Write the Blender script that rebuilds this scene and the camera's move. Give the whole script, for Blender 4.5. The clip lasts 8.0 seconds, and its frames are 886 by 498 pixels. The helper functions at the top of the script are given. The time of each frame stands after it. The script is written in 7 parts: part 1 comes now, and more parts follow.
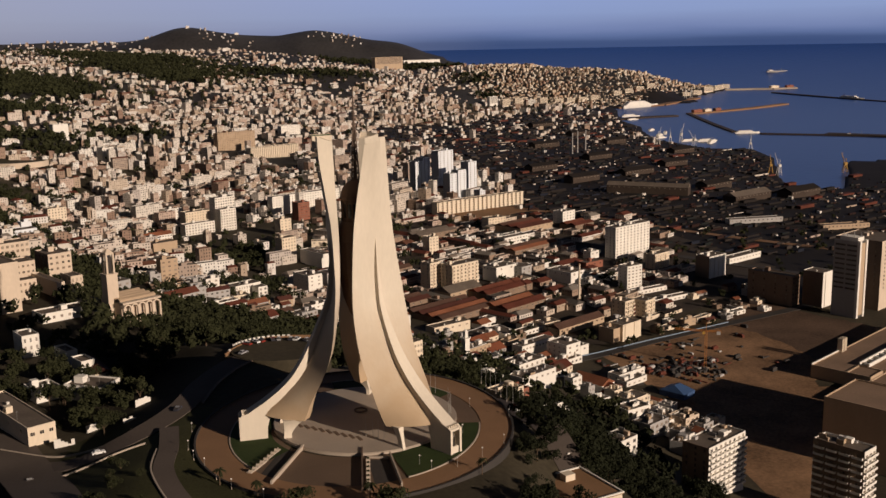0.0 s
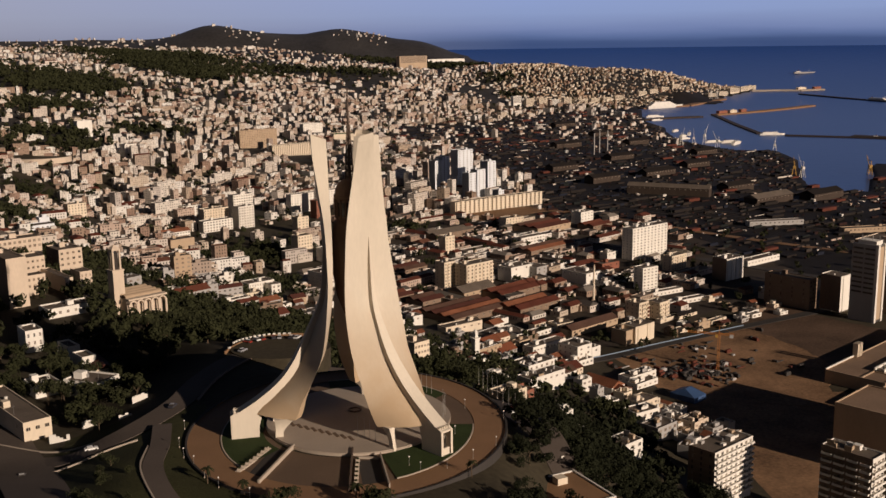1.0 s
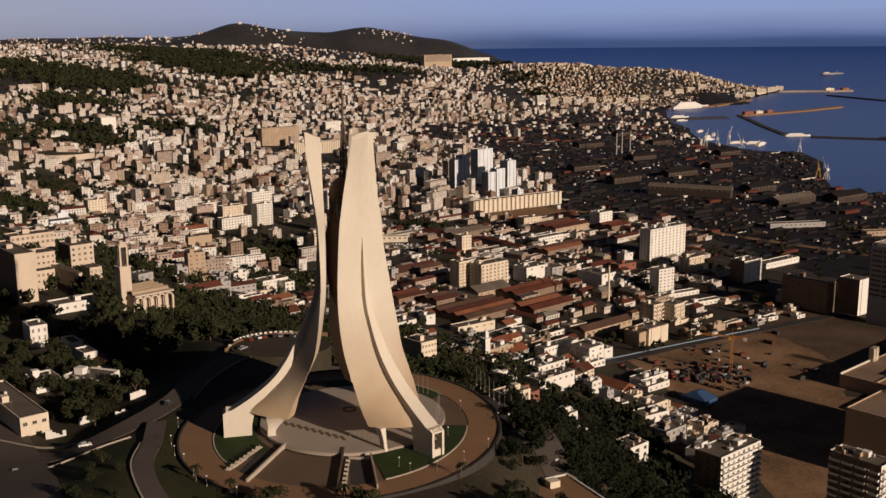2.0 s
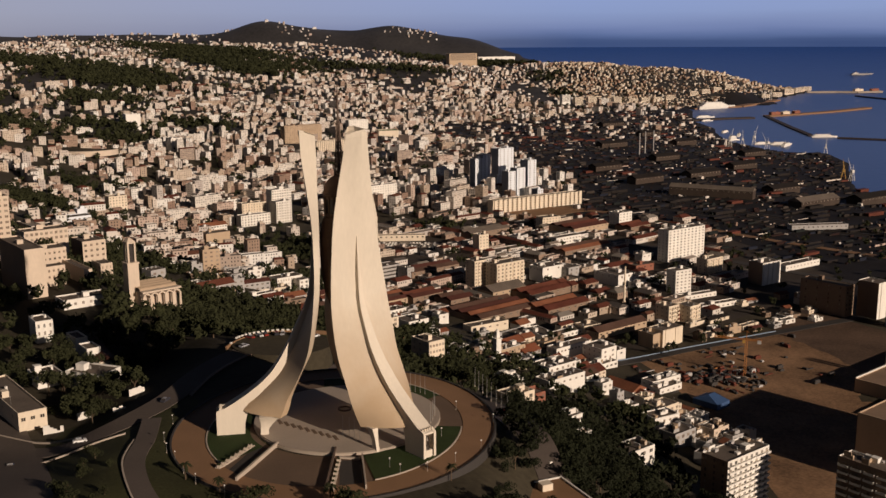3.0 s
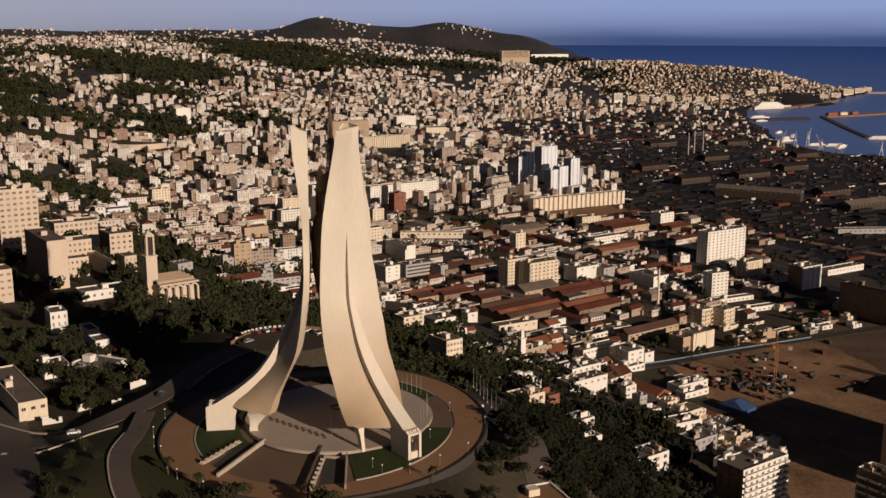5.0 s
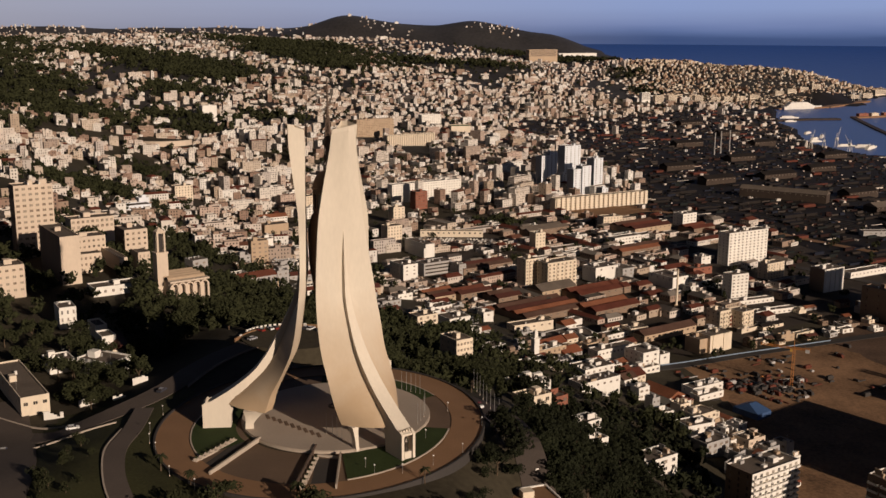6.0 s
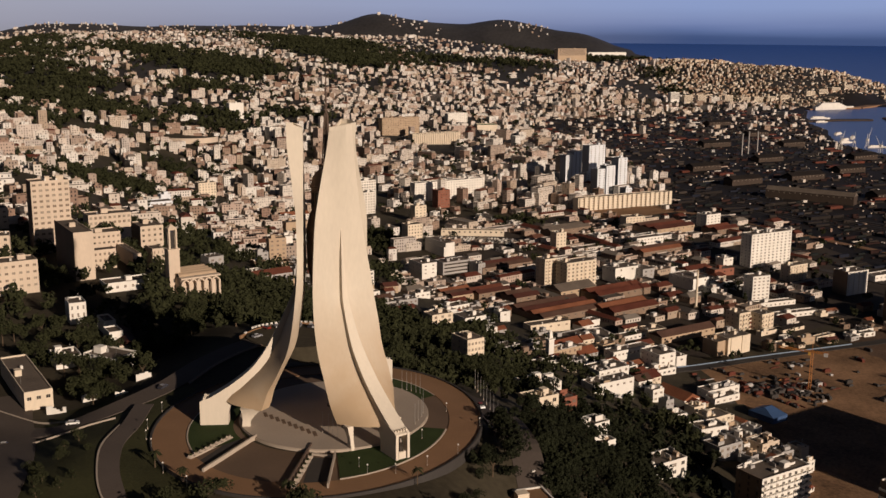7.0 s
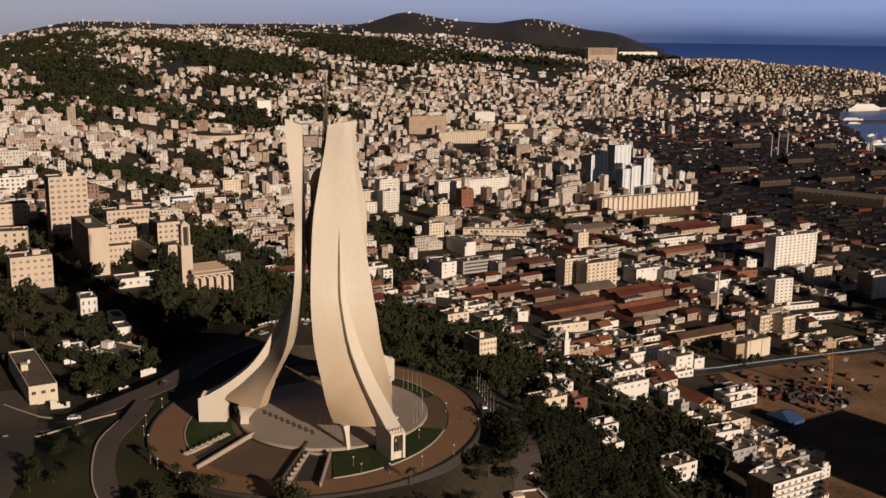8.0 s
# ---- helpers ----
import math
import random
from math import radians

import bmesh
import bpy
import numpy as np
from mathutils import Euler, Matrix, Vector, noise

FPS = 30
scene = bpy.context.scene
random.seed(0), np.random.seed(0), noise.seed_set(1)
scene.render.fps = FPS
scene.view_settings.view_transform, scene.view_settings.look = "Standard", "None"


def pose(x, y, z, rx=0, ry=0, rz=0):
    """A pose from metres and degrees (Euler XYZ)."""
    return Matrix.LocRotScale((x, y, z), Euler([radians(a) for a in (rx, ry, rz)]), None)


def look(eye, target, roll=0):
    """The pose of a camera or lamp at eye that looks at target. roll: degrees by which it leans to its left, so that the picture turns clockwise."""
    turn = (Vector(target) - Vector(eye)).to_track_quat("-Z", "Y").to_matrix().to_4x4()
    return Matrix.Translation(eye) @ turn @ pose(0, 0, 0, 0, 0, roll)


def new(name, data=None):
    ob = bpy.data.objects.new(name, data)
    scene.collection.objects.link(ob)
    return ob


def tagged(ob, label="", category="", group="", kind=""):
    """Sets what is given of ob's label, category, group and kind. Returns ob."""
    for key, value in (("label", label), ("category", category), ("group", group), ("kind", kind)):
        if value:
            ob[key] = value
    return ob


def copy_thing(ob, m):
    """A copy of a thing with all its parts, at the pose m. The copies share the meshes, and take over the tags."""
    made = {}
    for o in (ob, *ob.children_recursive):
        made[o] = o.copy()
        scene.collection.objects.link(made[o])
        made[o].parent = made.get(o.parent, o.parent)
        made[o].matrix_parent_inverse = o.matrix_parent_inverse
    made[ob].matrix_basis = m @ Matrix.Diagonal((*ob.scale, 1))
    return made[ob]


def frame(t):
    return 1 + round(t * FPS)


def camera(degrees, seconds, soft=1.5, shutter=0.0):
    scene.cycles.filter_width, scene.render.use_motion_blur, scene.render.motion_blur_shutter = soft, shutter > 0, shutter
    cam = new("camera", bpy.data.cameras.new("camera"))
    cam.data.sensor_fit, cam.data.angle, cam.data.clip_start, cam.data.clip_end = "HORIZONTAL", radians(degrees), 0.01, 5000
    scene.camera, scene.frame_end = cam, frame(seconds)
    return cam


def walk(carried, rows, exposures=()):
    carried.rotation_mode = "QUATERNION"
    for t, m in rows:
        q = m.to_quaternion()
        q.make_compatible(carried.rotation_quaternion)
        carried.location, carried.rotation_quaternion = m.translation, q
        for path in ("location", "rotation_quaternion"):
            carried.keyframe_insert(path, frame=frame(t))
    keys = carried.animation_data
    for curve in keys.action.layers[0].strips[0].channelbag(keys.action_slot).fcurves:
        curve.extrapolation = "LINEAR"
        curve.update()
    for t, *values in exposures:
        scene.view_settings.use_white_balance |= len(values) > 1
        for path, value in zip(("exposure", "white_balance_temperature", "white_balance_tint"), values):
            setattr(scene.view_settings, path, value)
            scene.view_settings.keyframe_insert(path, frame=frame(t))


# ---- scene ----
EXPOSURE = -0.06
cam = camera(46.10, 8.0)
# seconds, eye, turn to the left, look up, roll
ROWS = [
    (0.0, 0.00, 0.00, 121.24, 0.000, -11.489, -1.090),
    (0.5, 4.77, 1.40, 120.94, 0.700, -11.495, -0.927),
    (1.0, 9.53, 2.79, 120.69, 1.405, -11.508, -0.777),
    (1.5, 14.27, 4.17, 120.50, 2.118, -11.526, -0.640),
    (2.0, 18.99, 5.55, 120.35, 2.837, -11.550, -0.514),
    (2.5, 23.69, 6.94, 120.23, 3.565, -11.579, -0.398),
    (3.0, 28.37, 8.34, 120.14, 4.301, -11.611, -0.291),
    (3.5, 33.03, 9.77, 120.08, 5.047, -11.647, -0.191),
    (4.0, 37.66, 11.23, 120.03, 5.802, -11.686, -0.096),
    (4.5, 42.26, 12.72, 119.99, 6.568, -11.726, -0.006),
    (5.0, 46.83, 14.26, 119.95, 7.346, -11.768, 0.081),
    (5.5, 51.37, 15.85, 119.91, 8.135, -11.810, 0.167),
    (6.0, 55.87, 17.50, 119.85, 8.936, -11.852, 0.253),
    (6.5, 60.34, 19.22, 119.78, 9.751, -11.893, 0.340),
    (7.0, 64.78, 21.00, 119.68, 10.579, -11.932, 0.429),
    (7.5, 69.18, 22.87, 119.55, 11.422, -11.970, 0.523),
    (8.0, 73.53, 24.82, 119.39, 12.281, -12.004, 0.623),
]
walk(cam, [(t, pose(x, y, z, 0, 0, yaw) @ pose(0, 0, 0, 90 + pitch) @ pose(0, 0, 0, 0, 0, roll)) for t, x, y, z, yaw, pitch, roll in ROWS],
     exposures=((0.0, EXPOSURE), (8.0, EXPOSURE)))

# ---- world and sun ----
SUN_AZ, SUN_EL = -42.0, 17.0  # degrees from +x towards +y, and above the ground
world = bpy.data.worlds.new("world")
scene.world = world
world.use_nodes = True
wn = world.node_tree.nodes
wn.clear()
sky = wn.new("ShaderNodeTexSky")
sky.sky_type, sky.sun_disc = "NISHITA", False
sky.sun_elevation, sky.sun_rotation = radians(SUN_EL), radians(90 - SUN_AZ)
sky.air_density, sky.dust_density, sky.ozone_density = 1.0, 1.5, 2.0
bg = wn.new("ShaderNodeBackground")
bg.inputs["Strength"].default_value = 0.0075
out = wn.new("ShaderNodeOutputWorld")
tone = wn.new("ShaderNodeVectorMath")  # the clear, deep blue of this air
tone.operation = "MULTIPLY"
tone.inputs[1].default_value = (0.86, 0.90, 1.12)
world.node_tree.links.new(sky.outputs[0], tone.inputs[0])
world.node_tree.links.new(tone.outputs[0], bg.inputs[0])
world.node_tree.links.new(bg.outputs[0], out.inputs[0])

sun = new("sun", bpy.data.lights.new("sun", "SUN"))
sun.data.energy, sun.data.angle, sun.data.color = 4.5, radians(0.6), (1.0, 0.815, 0.665)
sun.matrix_world = look((0, 0, 0), (-math.cos(radians(SUN_AZ)), -math.sin(radians(SUN_AZ)), -math.tan(radians(SUN_EL))))


# ---- materials ----
def mat(name, base, rough=0.8, spread=0.25, scale=0.3, fine=3.0, bump=0.15, metal=0.0, island=0.0, obrand=0.0, ramp=None, streak=0.0):
    """A surface with variation at two scales; ramp: colours picked per piece."""
    m = bpy.data.materials.new(name)
    m.use_nodes = True
    nt = m.node_tree
    n, ln = nt.nodes, nt.links
    b = n["Principled BSDF"]
    b.inputs["Roughness"].default_value, b.inputs["Metallic"].default_value = rough, metal
    b.inputs["Specular IOR Level"].default_value = 0.15 if rough >= 0.75 else 0.5
    geo, tex = n.new("ShaderNodeNewGeometry"), n.new("ShaderNodeTexCoord")
    big, small = n.new("ShaderNodeTexNoise"), n.new("ShaderNodeTexNoise")
    big.inputs["Scale"].default_value, small.inputs["Scale"].default_value = scale, fine
    big.inputs["Detail"].default_value, small.inputs["Detail"].default_value = 5, 4
    mp = n.new("ShaderNodeMapping")
    mp.inputs["Scale"].default_value = (1, 1, 1 - 0.85 * streak)
    ln.new(geo.outputs["Position"], mp.inputs["Vector"])
    for t in (big, small):
        ln.new(mp.outputs[0], t.inputs["Vector"])
    if ramp:
        cr = n.new("ShaderNodeValToRGB")
        cr.color_ramp.interpolation = "CONSTANT" if len(ramp) > 2 else "LINEAR"
        els = cr.color_ramp.elements
        while len(els) < len(ramp):
            els.new(0.5)
        for i, c in enumerate(ramp):
            els[i].position, els[i].color = i / (len(ramp) if len(ramp) > 2 else 1), (*c, 1)
        if obrand:
            oi = n.new("ShaderNodeObjectInfo")
            ln.new(oi.outputs["Random"], cr.inputs[0])
        else:
            ln.new(geo.outputs["Random Per Island"], cr.inputs[0])
        col = cr.outputs[0]
    else:
        rgb = n.new("ShaderNodeRGB")
        rgb.outputs[0].default_value = (*base, 1)
        col = rgb.outputs[0]
    add = n.new("ShaderNodeMath")
    add.operation = "MULTIPLY_ADD"
    add.inputs[1].default_value, add.inputs[2].default_value = 0.6, 0.2
    ln.new(big.outputs["Fac"], add.inputs[0])
    add2 = n.new("ShaderNodeMath")
    add2.operation = "MULTIPLY_ADD"
    add2.inputs[1].default_value = 0.4
    ln.new(small.outputs["Fac"], add2.inputs[0])
    ln.new(add.outputs[0], add2.inputs[2])
    mr = n.new("ShaderNodeMapRange")
    mr.inputs["From Min"].default_value, mr.inputs["From Max"].default_value = 0.45, 0.95
    mr.inputs["To Min"].default_value, mr.inputs["To Max"].default_value = 1 - spread, 1 + spread
    ln.new(add2.outputs[0], mr.inputs["Value"])
    mix = n.new("ShaderNodeVectorMath")
    mix.operation = "SCALE"
    ln.new(col, mix.inputs[0])
    ln.new(mr.outputs[0], mix.inputs["Scale"])
    ln.new(mix.outputs[0], b.inputs["Base Color"])
    if bump:
        bp = n.new("ShaderNodeBump")
        bp.inputs["Strength"].default_value, bp.inputs["Distance"].default_value = bump, 0.3
        ln.new(small.outputs["Fac"], bp.inputs["Height"])
        ln.new(bp.outputs[0], b.inputs["Normal"])
    return m


CONCRETE = mat("pale_concrete", (0.63, 0.555, 0.45), 0.75, 0.10, 0.07, 1.2, 0.05, streak=0.8)


def weathered(name, base, stain_shade):
    """Concrete with broad brown water stains over the skirt of the fins, their inner faces' shade put into the same
    colour.
    """
    m = mat(name, base, 0.75, 0.10, 0.07, 1.2, 0.05, streak=0.8)
    n, ln = m.node_tree.nodes, m.node_tree.links
    b = n["Principled BSDF"]
    old = b.inputs["Base Color"].links[0].from_socket
    geo, sep, tex, mr, mx = n.new("ShaderNodeNewGeometry"), n.new("ShaderNodeSeparateXYZ"), n.new("ShaderNodeTexNoise"), n.new("ShaderNodeMapRange"), n.new("ShaderNodeMix")
    add = n.new("ShaderNodeMath")
    ln.new(geo.outputs["Position"], sep.inputs[0])
    ln.new(geo.outputs["Position"], tex.inputs["Vector"])
    tex.inputs["Scale"].default_value, tex.inputs["Detail"].default_value = 0.10, 5
    add.operation = "MULTIPLY_ADD"
    add.inputs[1].default_value = 26
    ln.new(tex.outputs["Fac"], add.inputs[0])
    ln.new(sep.outputs["Z"], add.inputs[2])
    mr.inputs["From Min"].default_value, mr.inputs["From Max"].default_value = 22, 58
    mr.inputs["To Min"].default_value, mr.inputs["To Max"].default_value = 0.80, 0.0
    ln.new(add.outputs[0], mr.inputs["Value"])
    mx.data_type = "RGBA"
    mx.inputs[7].default_value = (*stain_shade, 1)
    ln.new(mr.outputs[0], mx.inputs[0])
    ln.new(old, mx.inputs[6])
    ln.new(mx.outputs[2], b.inputs["Base Color"])
    return m


FIN_CONCRETE = weathered("stained_shaded_fin_concrete", (0.60, 0.53, 0.43), (0.42, 0.285, 0.16))
TURRET = mat("turret_brown", (0.16, 0.095, 0.06), 0.7, 0.2, 0.2, 2)
DARK_STONE = mat("dark_stone", (0.10, 0.065, 0.045), 0.7, 0.2, 0.2, 2)
PAVING = mat("grey_paving", (0.34, 0.28, 0.22), 0.7, 0.14, 0.08, 1.5, 0.05)
BROWN_PAVING = mat("brown_paving", (0.235, 0.135, 0.073), 0.8, 0.15, 0.07, 1.5, 0.05)
FORECOURT = mat("forecourt_paving", (0.130, 0.088, 0.060), 0.8, 0.15, 0.07, 1.5, 0.05)
ASPHALT = mat("asphalt", (0.050, 0.044, 0.040), 0.85, 0.2, 0.05, 1.5, 0.05)
ROAD = mat("worn_brown_asphalt", (0.098, 0.078, 0.065), 0.85, 0.25, 0.05, 1.5, 0.05)
GRASS = mat("lawn", (0.030, 0.044, 0.013), 0.95, 0.35, 0.1, 2.5, 0.3)
EARTH = mat("earth_scrub", (0.050, 0.041, 0.026), 0.95, 0.55, 0.02, 0.5, 0.3)
ROUGH_GRASS = mat("rough_grass", (0.044, 0.043, 0.017), 0.95, 0.5, 0.06, 1.2, 0.4)
SCRUB = mat("dry_scrub", (0.032, 0.029, 0.027), 0.95, 0.6, 0.006, 0.08, 0.2)
ROOF_GRAVEL = mat("tan_roof_gravel", (0.23, 0.155, 0.105), 0.95, 0.25, 0.05, 0.8, 0.2)
# brown earth with the shade of the tall buildings put into its colour
WASTE = mat("shaded_waste_earth", (0.105, 0.066, 0.044), 0.95, 0.7, 0.03, 0.5, 0.2)
SITE = mat("site_earth", (0.215, 0.125, 0.068), 0.95, 0.8, 0.032, 0.6, 0.2)
KERB = mat("pale_kerb", (0.42, 0.35, 0.28), 0.8, 0.15, 0.3, 2, 0.05)
PALETTE = [(0.56, 0.51, 0.45), (0.47, 0.39, 0.31), (0.63, 0.60, 0.55), (0.36, 0.28, 0.21), (0.50, 0.44, 0.38), (0.27, 0.19, 0.14), (0.56, 0.51, 0.45), (0.42, 0.32, 0.26), (0.62, 0.58, 0.53), (0.33, 0.26, 0.21), (0.52, 0.45, 0.39), (0.24, 0.16, 0.12), (0.42, 0.37, 0.33), (0.55, 0.48, 0.41)]
OLD_WALLS = mat("old_town_walls", (1, 1, 1), 0.85, 0.16, 0.12, 1.0, 0.05, ramp=[(0.50, 0.41, 0.31), (0.36, 0.25, 0.17), (0.56, 0.48, 0.38), (0.22, 0.14, 0.10), (0.42, 0.34, 0.25), (0.60, 0.54, 0.45), (0.27, 0.20, 0.14)], streak=0.6)
WALLS = mat("city_walls", (1, 1, 1), 0.85, 0.14, 0.12, 1.0, 0.05, ramp=PALETTE, streak=0.6)
ROOFS = mat("city_roofs", (1, 1, 1), 0.9, 0.25, 0.12, 1.0, 0.1, ramp=[(0.22, 0.175, 0.14), (0.12, 0.10, 0.083), (0.27, 0.225, 0.185), (0.12, 0.052, 0.033), (0.16, 0.135, 0.11), (0.09, 0.076, 0.066), (0.21, 0.18, 0.15)])
SHUTTER = mat("brown_shutters", (0.15, 0.105, 0.075), 0.7, 0.3, 0.3, 3, 0.0)
BLIND = mat("pale_blinds", (0.27, 0.225, 0.18), 0.8, 0.25, 0.3, 3, 0.0)
PANE = mat("dark_panes", (0.045, 0.038, 0.034), 0.25, 0.3, 0.3, 3, 0.0)
LEAVES = mat("foliage", (0.027, 0.029, 0.012), 0.95, 0.6, 0.08, 0.8, 0.4)
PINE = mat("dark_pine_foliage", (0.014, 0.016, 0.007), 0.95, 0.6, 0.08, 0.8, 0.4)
BARK = mat("bark", (0.10, 0.07, 0.045), 0.95, 0.3, 0.5, 4, 0.3)


def sea_material():
    m = bpy.data.materials.new("sea_water")
    m.use_nodes = True
    n, ln = m.node_tree.nodes, m.node_tree.links
    b = n["Principled BSDF"]
    b.inputs["Base Color"].default_value = (0.013, 0.047, 0.175, 1)
    b.inputs["Specular IOR Level"].default_value = 0.3
    b.inputs["Roughness"].default_value = 0.35
    b.inputs["IOR"].default_value = 1.33
    geo, tex, bp = n.new("ShaderNodeNewGeometry"), n.new("ShaderNodeTexNoise"), n.new("ShaderNodeBump")
    tex.inputs["Scale"].default_value, tex.inputs["Detail"].default_value = 0.05, 6
    bp.inputs["Strength"].default_value, bp.inputs["Distance"].default_value = 0.5, 1.2
    ln.new(geo.outputs["Position"], tex.inputs["Vector"])
    ln.new(tex.outputs["Fac"], bp.inputs["Height"])
    ln.new(bp.outputs[0], b.inputs["Normal"])
    return m


WATER = sea_material()
TOWN_GROUND = mat("town_ground", (0.050, 0.039, 0.030), 0.9, 0.4, 0.04, 0.8, 0.1)
SHADE_GLASS = mat("dull_dark_glass", (0.07, 0.065, 0.06), 0.4, 0.2, 0.2, 2, 0.0)
DOCK_GROUND = mat("dark_dock_ground", (0.015, 0.012, 0.011), 0.9, 0.5, 0.03, 0.4, 0.1)
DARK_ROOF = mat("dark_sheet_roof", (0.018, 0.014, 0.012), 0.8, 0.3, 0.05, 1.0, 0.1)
DOCK_WALL = mat("dark_dock_wall", (0.055, 0.040, 0.031), 0.85, 0.25, 0.1, 1.0, 0.1, streak=0.6)


# ---- mesh helpers ----
def mesh_of(bm, name, materials):
    me = bpy.data.meshes.new(name)
    bmesh.ops.recalc_face_normals(bm, faces=bm.faces)
    bm.to_mesh(me)
    bm.free()
    for m in materials if isinstance(materials, (list, tuple)) else [materials]:
        me.materials.append(m)
    return me


def part(name, bm, material, parent, label=""):
    ob = new(name, mesh_of(bm, name, material))
    ob.parent = parent
    if label:
        ob["label"] = label
    return ob


def thing(name, label, category, m=None, group="", kind=""):
    ob = new(name)
    ob.matrix_world = m or Matrix()
    return tagged(ob, label, category, group, kind)


def raw(name, verts, faces, materials, index=None, parent=None, smooth_faces=False):
    me = bpy.data.meshes.new(name)
    me.from_pydata(verts, [], faces)
    for m in materials if isinstance(materials, (list, tuple)) else [materials]:
        me.materials.append(m)
    if index:
        me.polygons.foreach_set("material_index", index)
    if smooth_faces:
        me.polygons.foreach_set("use_smooth", [True] * len(faces))
    me.update()
    ob = new(name, me)
    ob.parent = parent
    return ob


def add_box(bm, x0, x1, y0, y1, z0, z1, m=None, index=0):
    vs = [bm.verts.new((m @ Vector((x, y, z))) if m else (x, y, z)) for z in (z0, z1) for x, y in ((x0, y0), (x1, y0), (x1, y1), (x0, y1))]
    for f in ((0, 3, 2, 1), (4, 5, 6, 7), (0, 1, 5, 4), (1, 2, 6, 5), (2, 3, 7, 6), (3, 0, 4, 7)):
        bm.faces.new([vs[i] for i in f]).material_index = index
    return vs


def add_tube(bm, p, q, r0, r1, n=8, caps=True, index=0):
    p, q = Vector(p), Vector(q)
    turn = (q - p).to_track_quat("Z", "Y").to_matrix()
    rings = [[bm.verts.new(c + turn @ Vector((r * math.cos(a), r * math.sin(a), 0))) for a in [2 * math.pi * i / n for i in range(n)]] for c, r in ((p, r0), (q, r1))]
    for i in range(n):
        bm.faces.new((rings[0][i], rings[0][(i + 1) % n], rings[1][(i + 1) % n], rings[1][i])).material_index = index
    if caps:
        bm.faces.new(rings[0][::-1]).material_index = index
        bm.faces.new(rings[1]).material_index = index


# ---- terrain ----
def smooth(a, b, x):
    t = min(1.0, max(0.0, (x - a) / (b - a)))
    return t * t * (3 - 2 * t)


def bell(x, y, cx, cy, sx, sy=None):
    return math.exp(-((x - cx) / sx) ** 2 - ((y - cy) / (sy or sx)) ** 2)


def sea_level(x, y):
    """The sea rises very gently to the horizon beyond 3.3 km, where distance is drawn together."""
    r = math.hypot(x - 37, y - 12)
    if r < 3300:
        return -118.0
    d = min(r, 4880) - 3300
    return 95 - 213 * r / (3300 + d / (1 - d / 1650))


COAST = [(-300, 4950), (300, 4500), (700, 4200), (1090, 3990), (1062, 3900), (905, 3737), (880, 3560), (745, 3530), (575, 3430), (508, 2923), (520, 2720),
         (490, 2430), (540, 2205), (642, 2145), (636, 1985), (545, 1650), (572, 1603), (614, 1581), (700, 1780), (735, 1905), (830, 1925), (1000, 1800), (1500, 1500), (4950, 0)]
LAND = np.array(COAST + [(4950, -4950), (-4950, -4950), (-4950, 4950)], float)


def inland(x, y):
    """Metres from the coast, minus at sea."""
    a, b = LAND, np.roll(LAND, -1, 0)
    p = np.array((x, y))
    d = b - a
    t = np.clip(((p - a) * d).sum(1) / (d * d).sum(1), 0, 1)
    near = np.sqrt((((a + d * t[:, None]) - p) ** 2).sum(1)[: len(COAST) - 1].min())
    up = (a[:, 1] > y) != (b[:, 1] > y)
    with np.errstate(divide="ignore", invalid="ignore"):
        cross = x < d[:, 0] * (y - a[:, 1]) / d[:, 1] + a[:, 0]
    return near if (up & cross).sum() % 2 else -near


MX, MY, FIN_TURN = -26.6, 319.6, -45.0  # the monument's axis


def hill(x, y):
    """0 in the plain, 1 on the plateau of the monument and the quarter west of it."""
    e = x - 22 + 0.10 * (y - 320)  # the plateau's edge to the east
    east = 1 - smooth(-6, 160, e)
    n = y - 372 - 1.2 * max(0.0, -60 - x) + 0.6 * max(0.0, x + 57)
    north = (1 - min(1.0, max(0.0, n / (490 + 0.2 * max(0.0, -60 - x))))) ** 1.45
    return east * north


def ground(x, y):
    s = sea_level(x, y)
    c = inland(x, y)
    if c < 0:
        return s - min(12.0, 2 - c * 0.5)
    z = s + 2.5 + 9.5 * smooth(20, 300, c)
    xb = -600 + (y - 1300) * 0.42
    far = math.hypot(x, y)
    up = max(0.0, xb - x)
    up = up if up < 1100 else 1100 + 350 * (1 - math.exp(-(up - 1100) / 350))
    z += 0.125 * up * smooth(900, 1500, y) * smooth(0, 400, c) * (1 - 0.75 * smooth(4050, 4500, far))
    z += (74 * bell(x, y, 640, 3830, 310, 230) + 62 * bell(x, y, 240, 3860, 270, 230)) * smooth(0, 200, c)
    z += 22 * bell(x, y, -222, 3680, 260)
    z += (6 * noise.noise((x / 190, y / 190, 0.3)) + 14 * noise.noise((x / 520, y / 520, 1.7))) * smooth(1200, 2200, y) * smooth(50, 500, c)
    if far > 3300:
        top = 109 * bell(x, y, -1080, 4530, 260, 200) + 98 * bell(x, y, -520, 4620, 330, 200) + 52 * bell(x, y, -140, 4600, 160, 180)
        z += top * (1 + 0.12 * noise.noise((x / 160, y / 160, 4.0)))
    h = hill(x, y)
    if h > 0:
        lie = -1.0 - 11 * smooth(-82, -135, x) - 4 * smooth(270, 200, y)
        z = z * (1 - h) + lie * h
    z -= 15 * bell(x, y, 50, 284, 25, 34)  # a hollow below the ring walk
    # an unseen ridge added to the south-east, behind and beside the way of the camera, to cast shade
    z += 60 * bell(x, y, 420, -160, 240, 210)
    return z


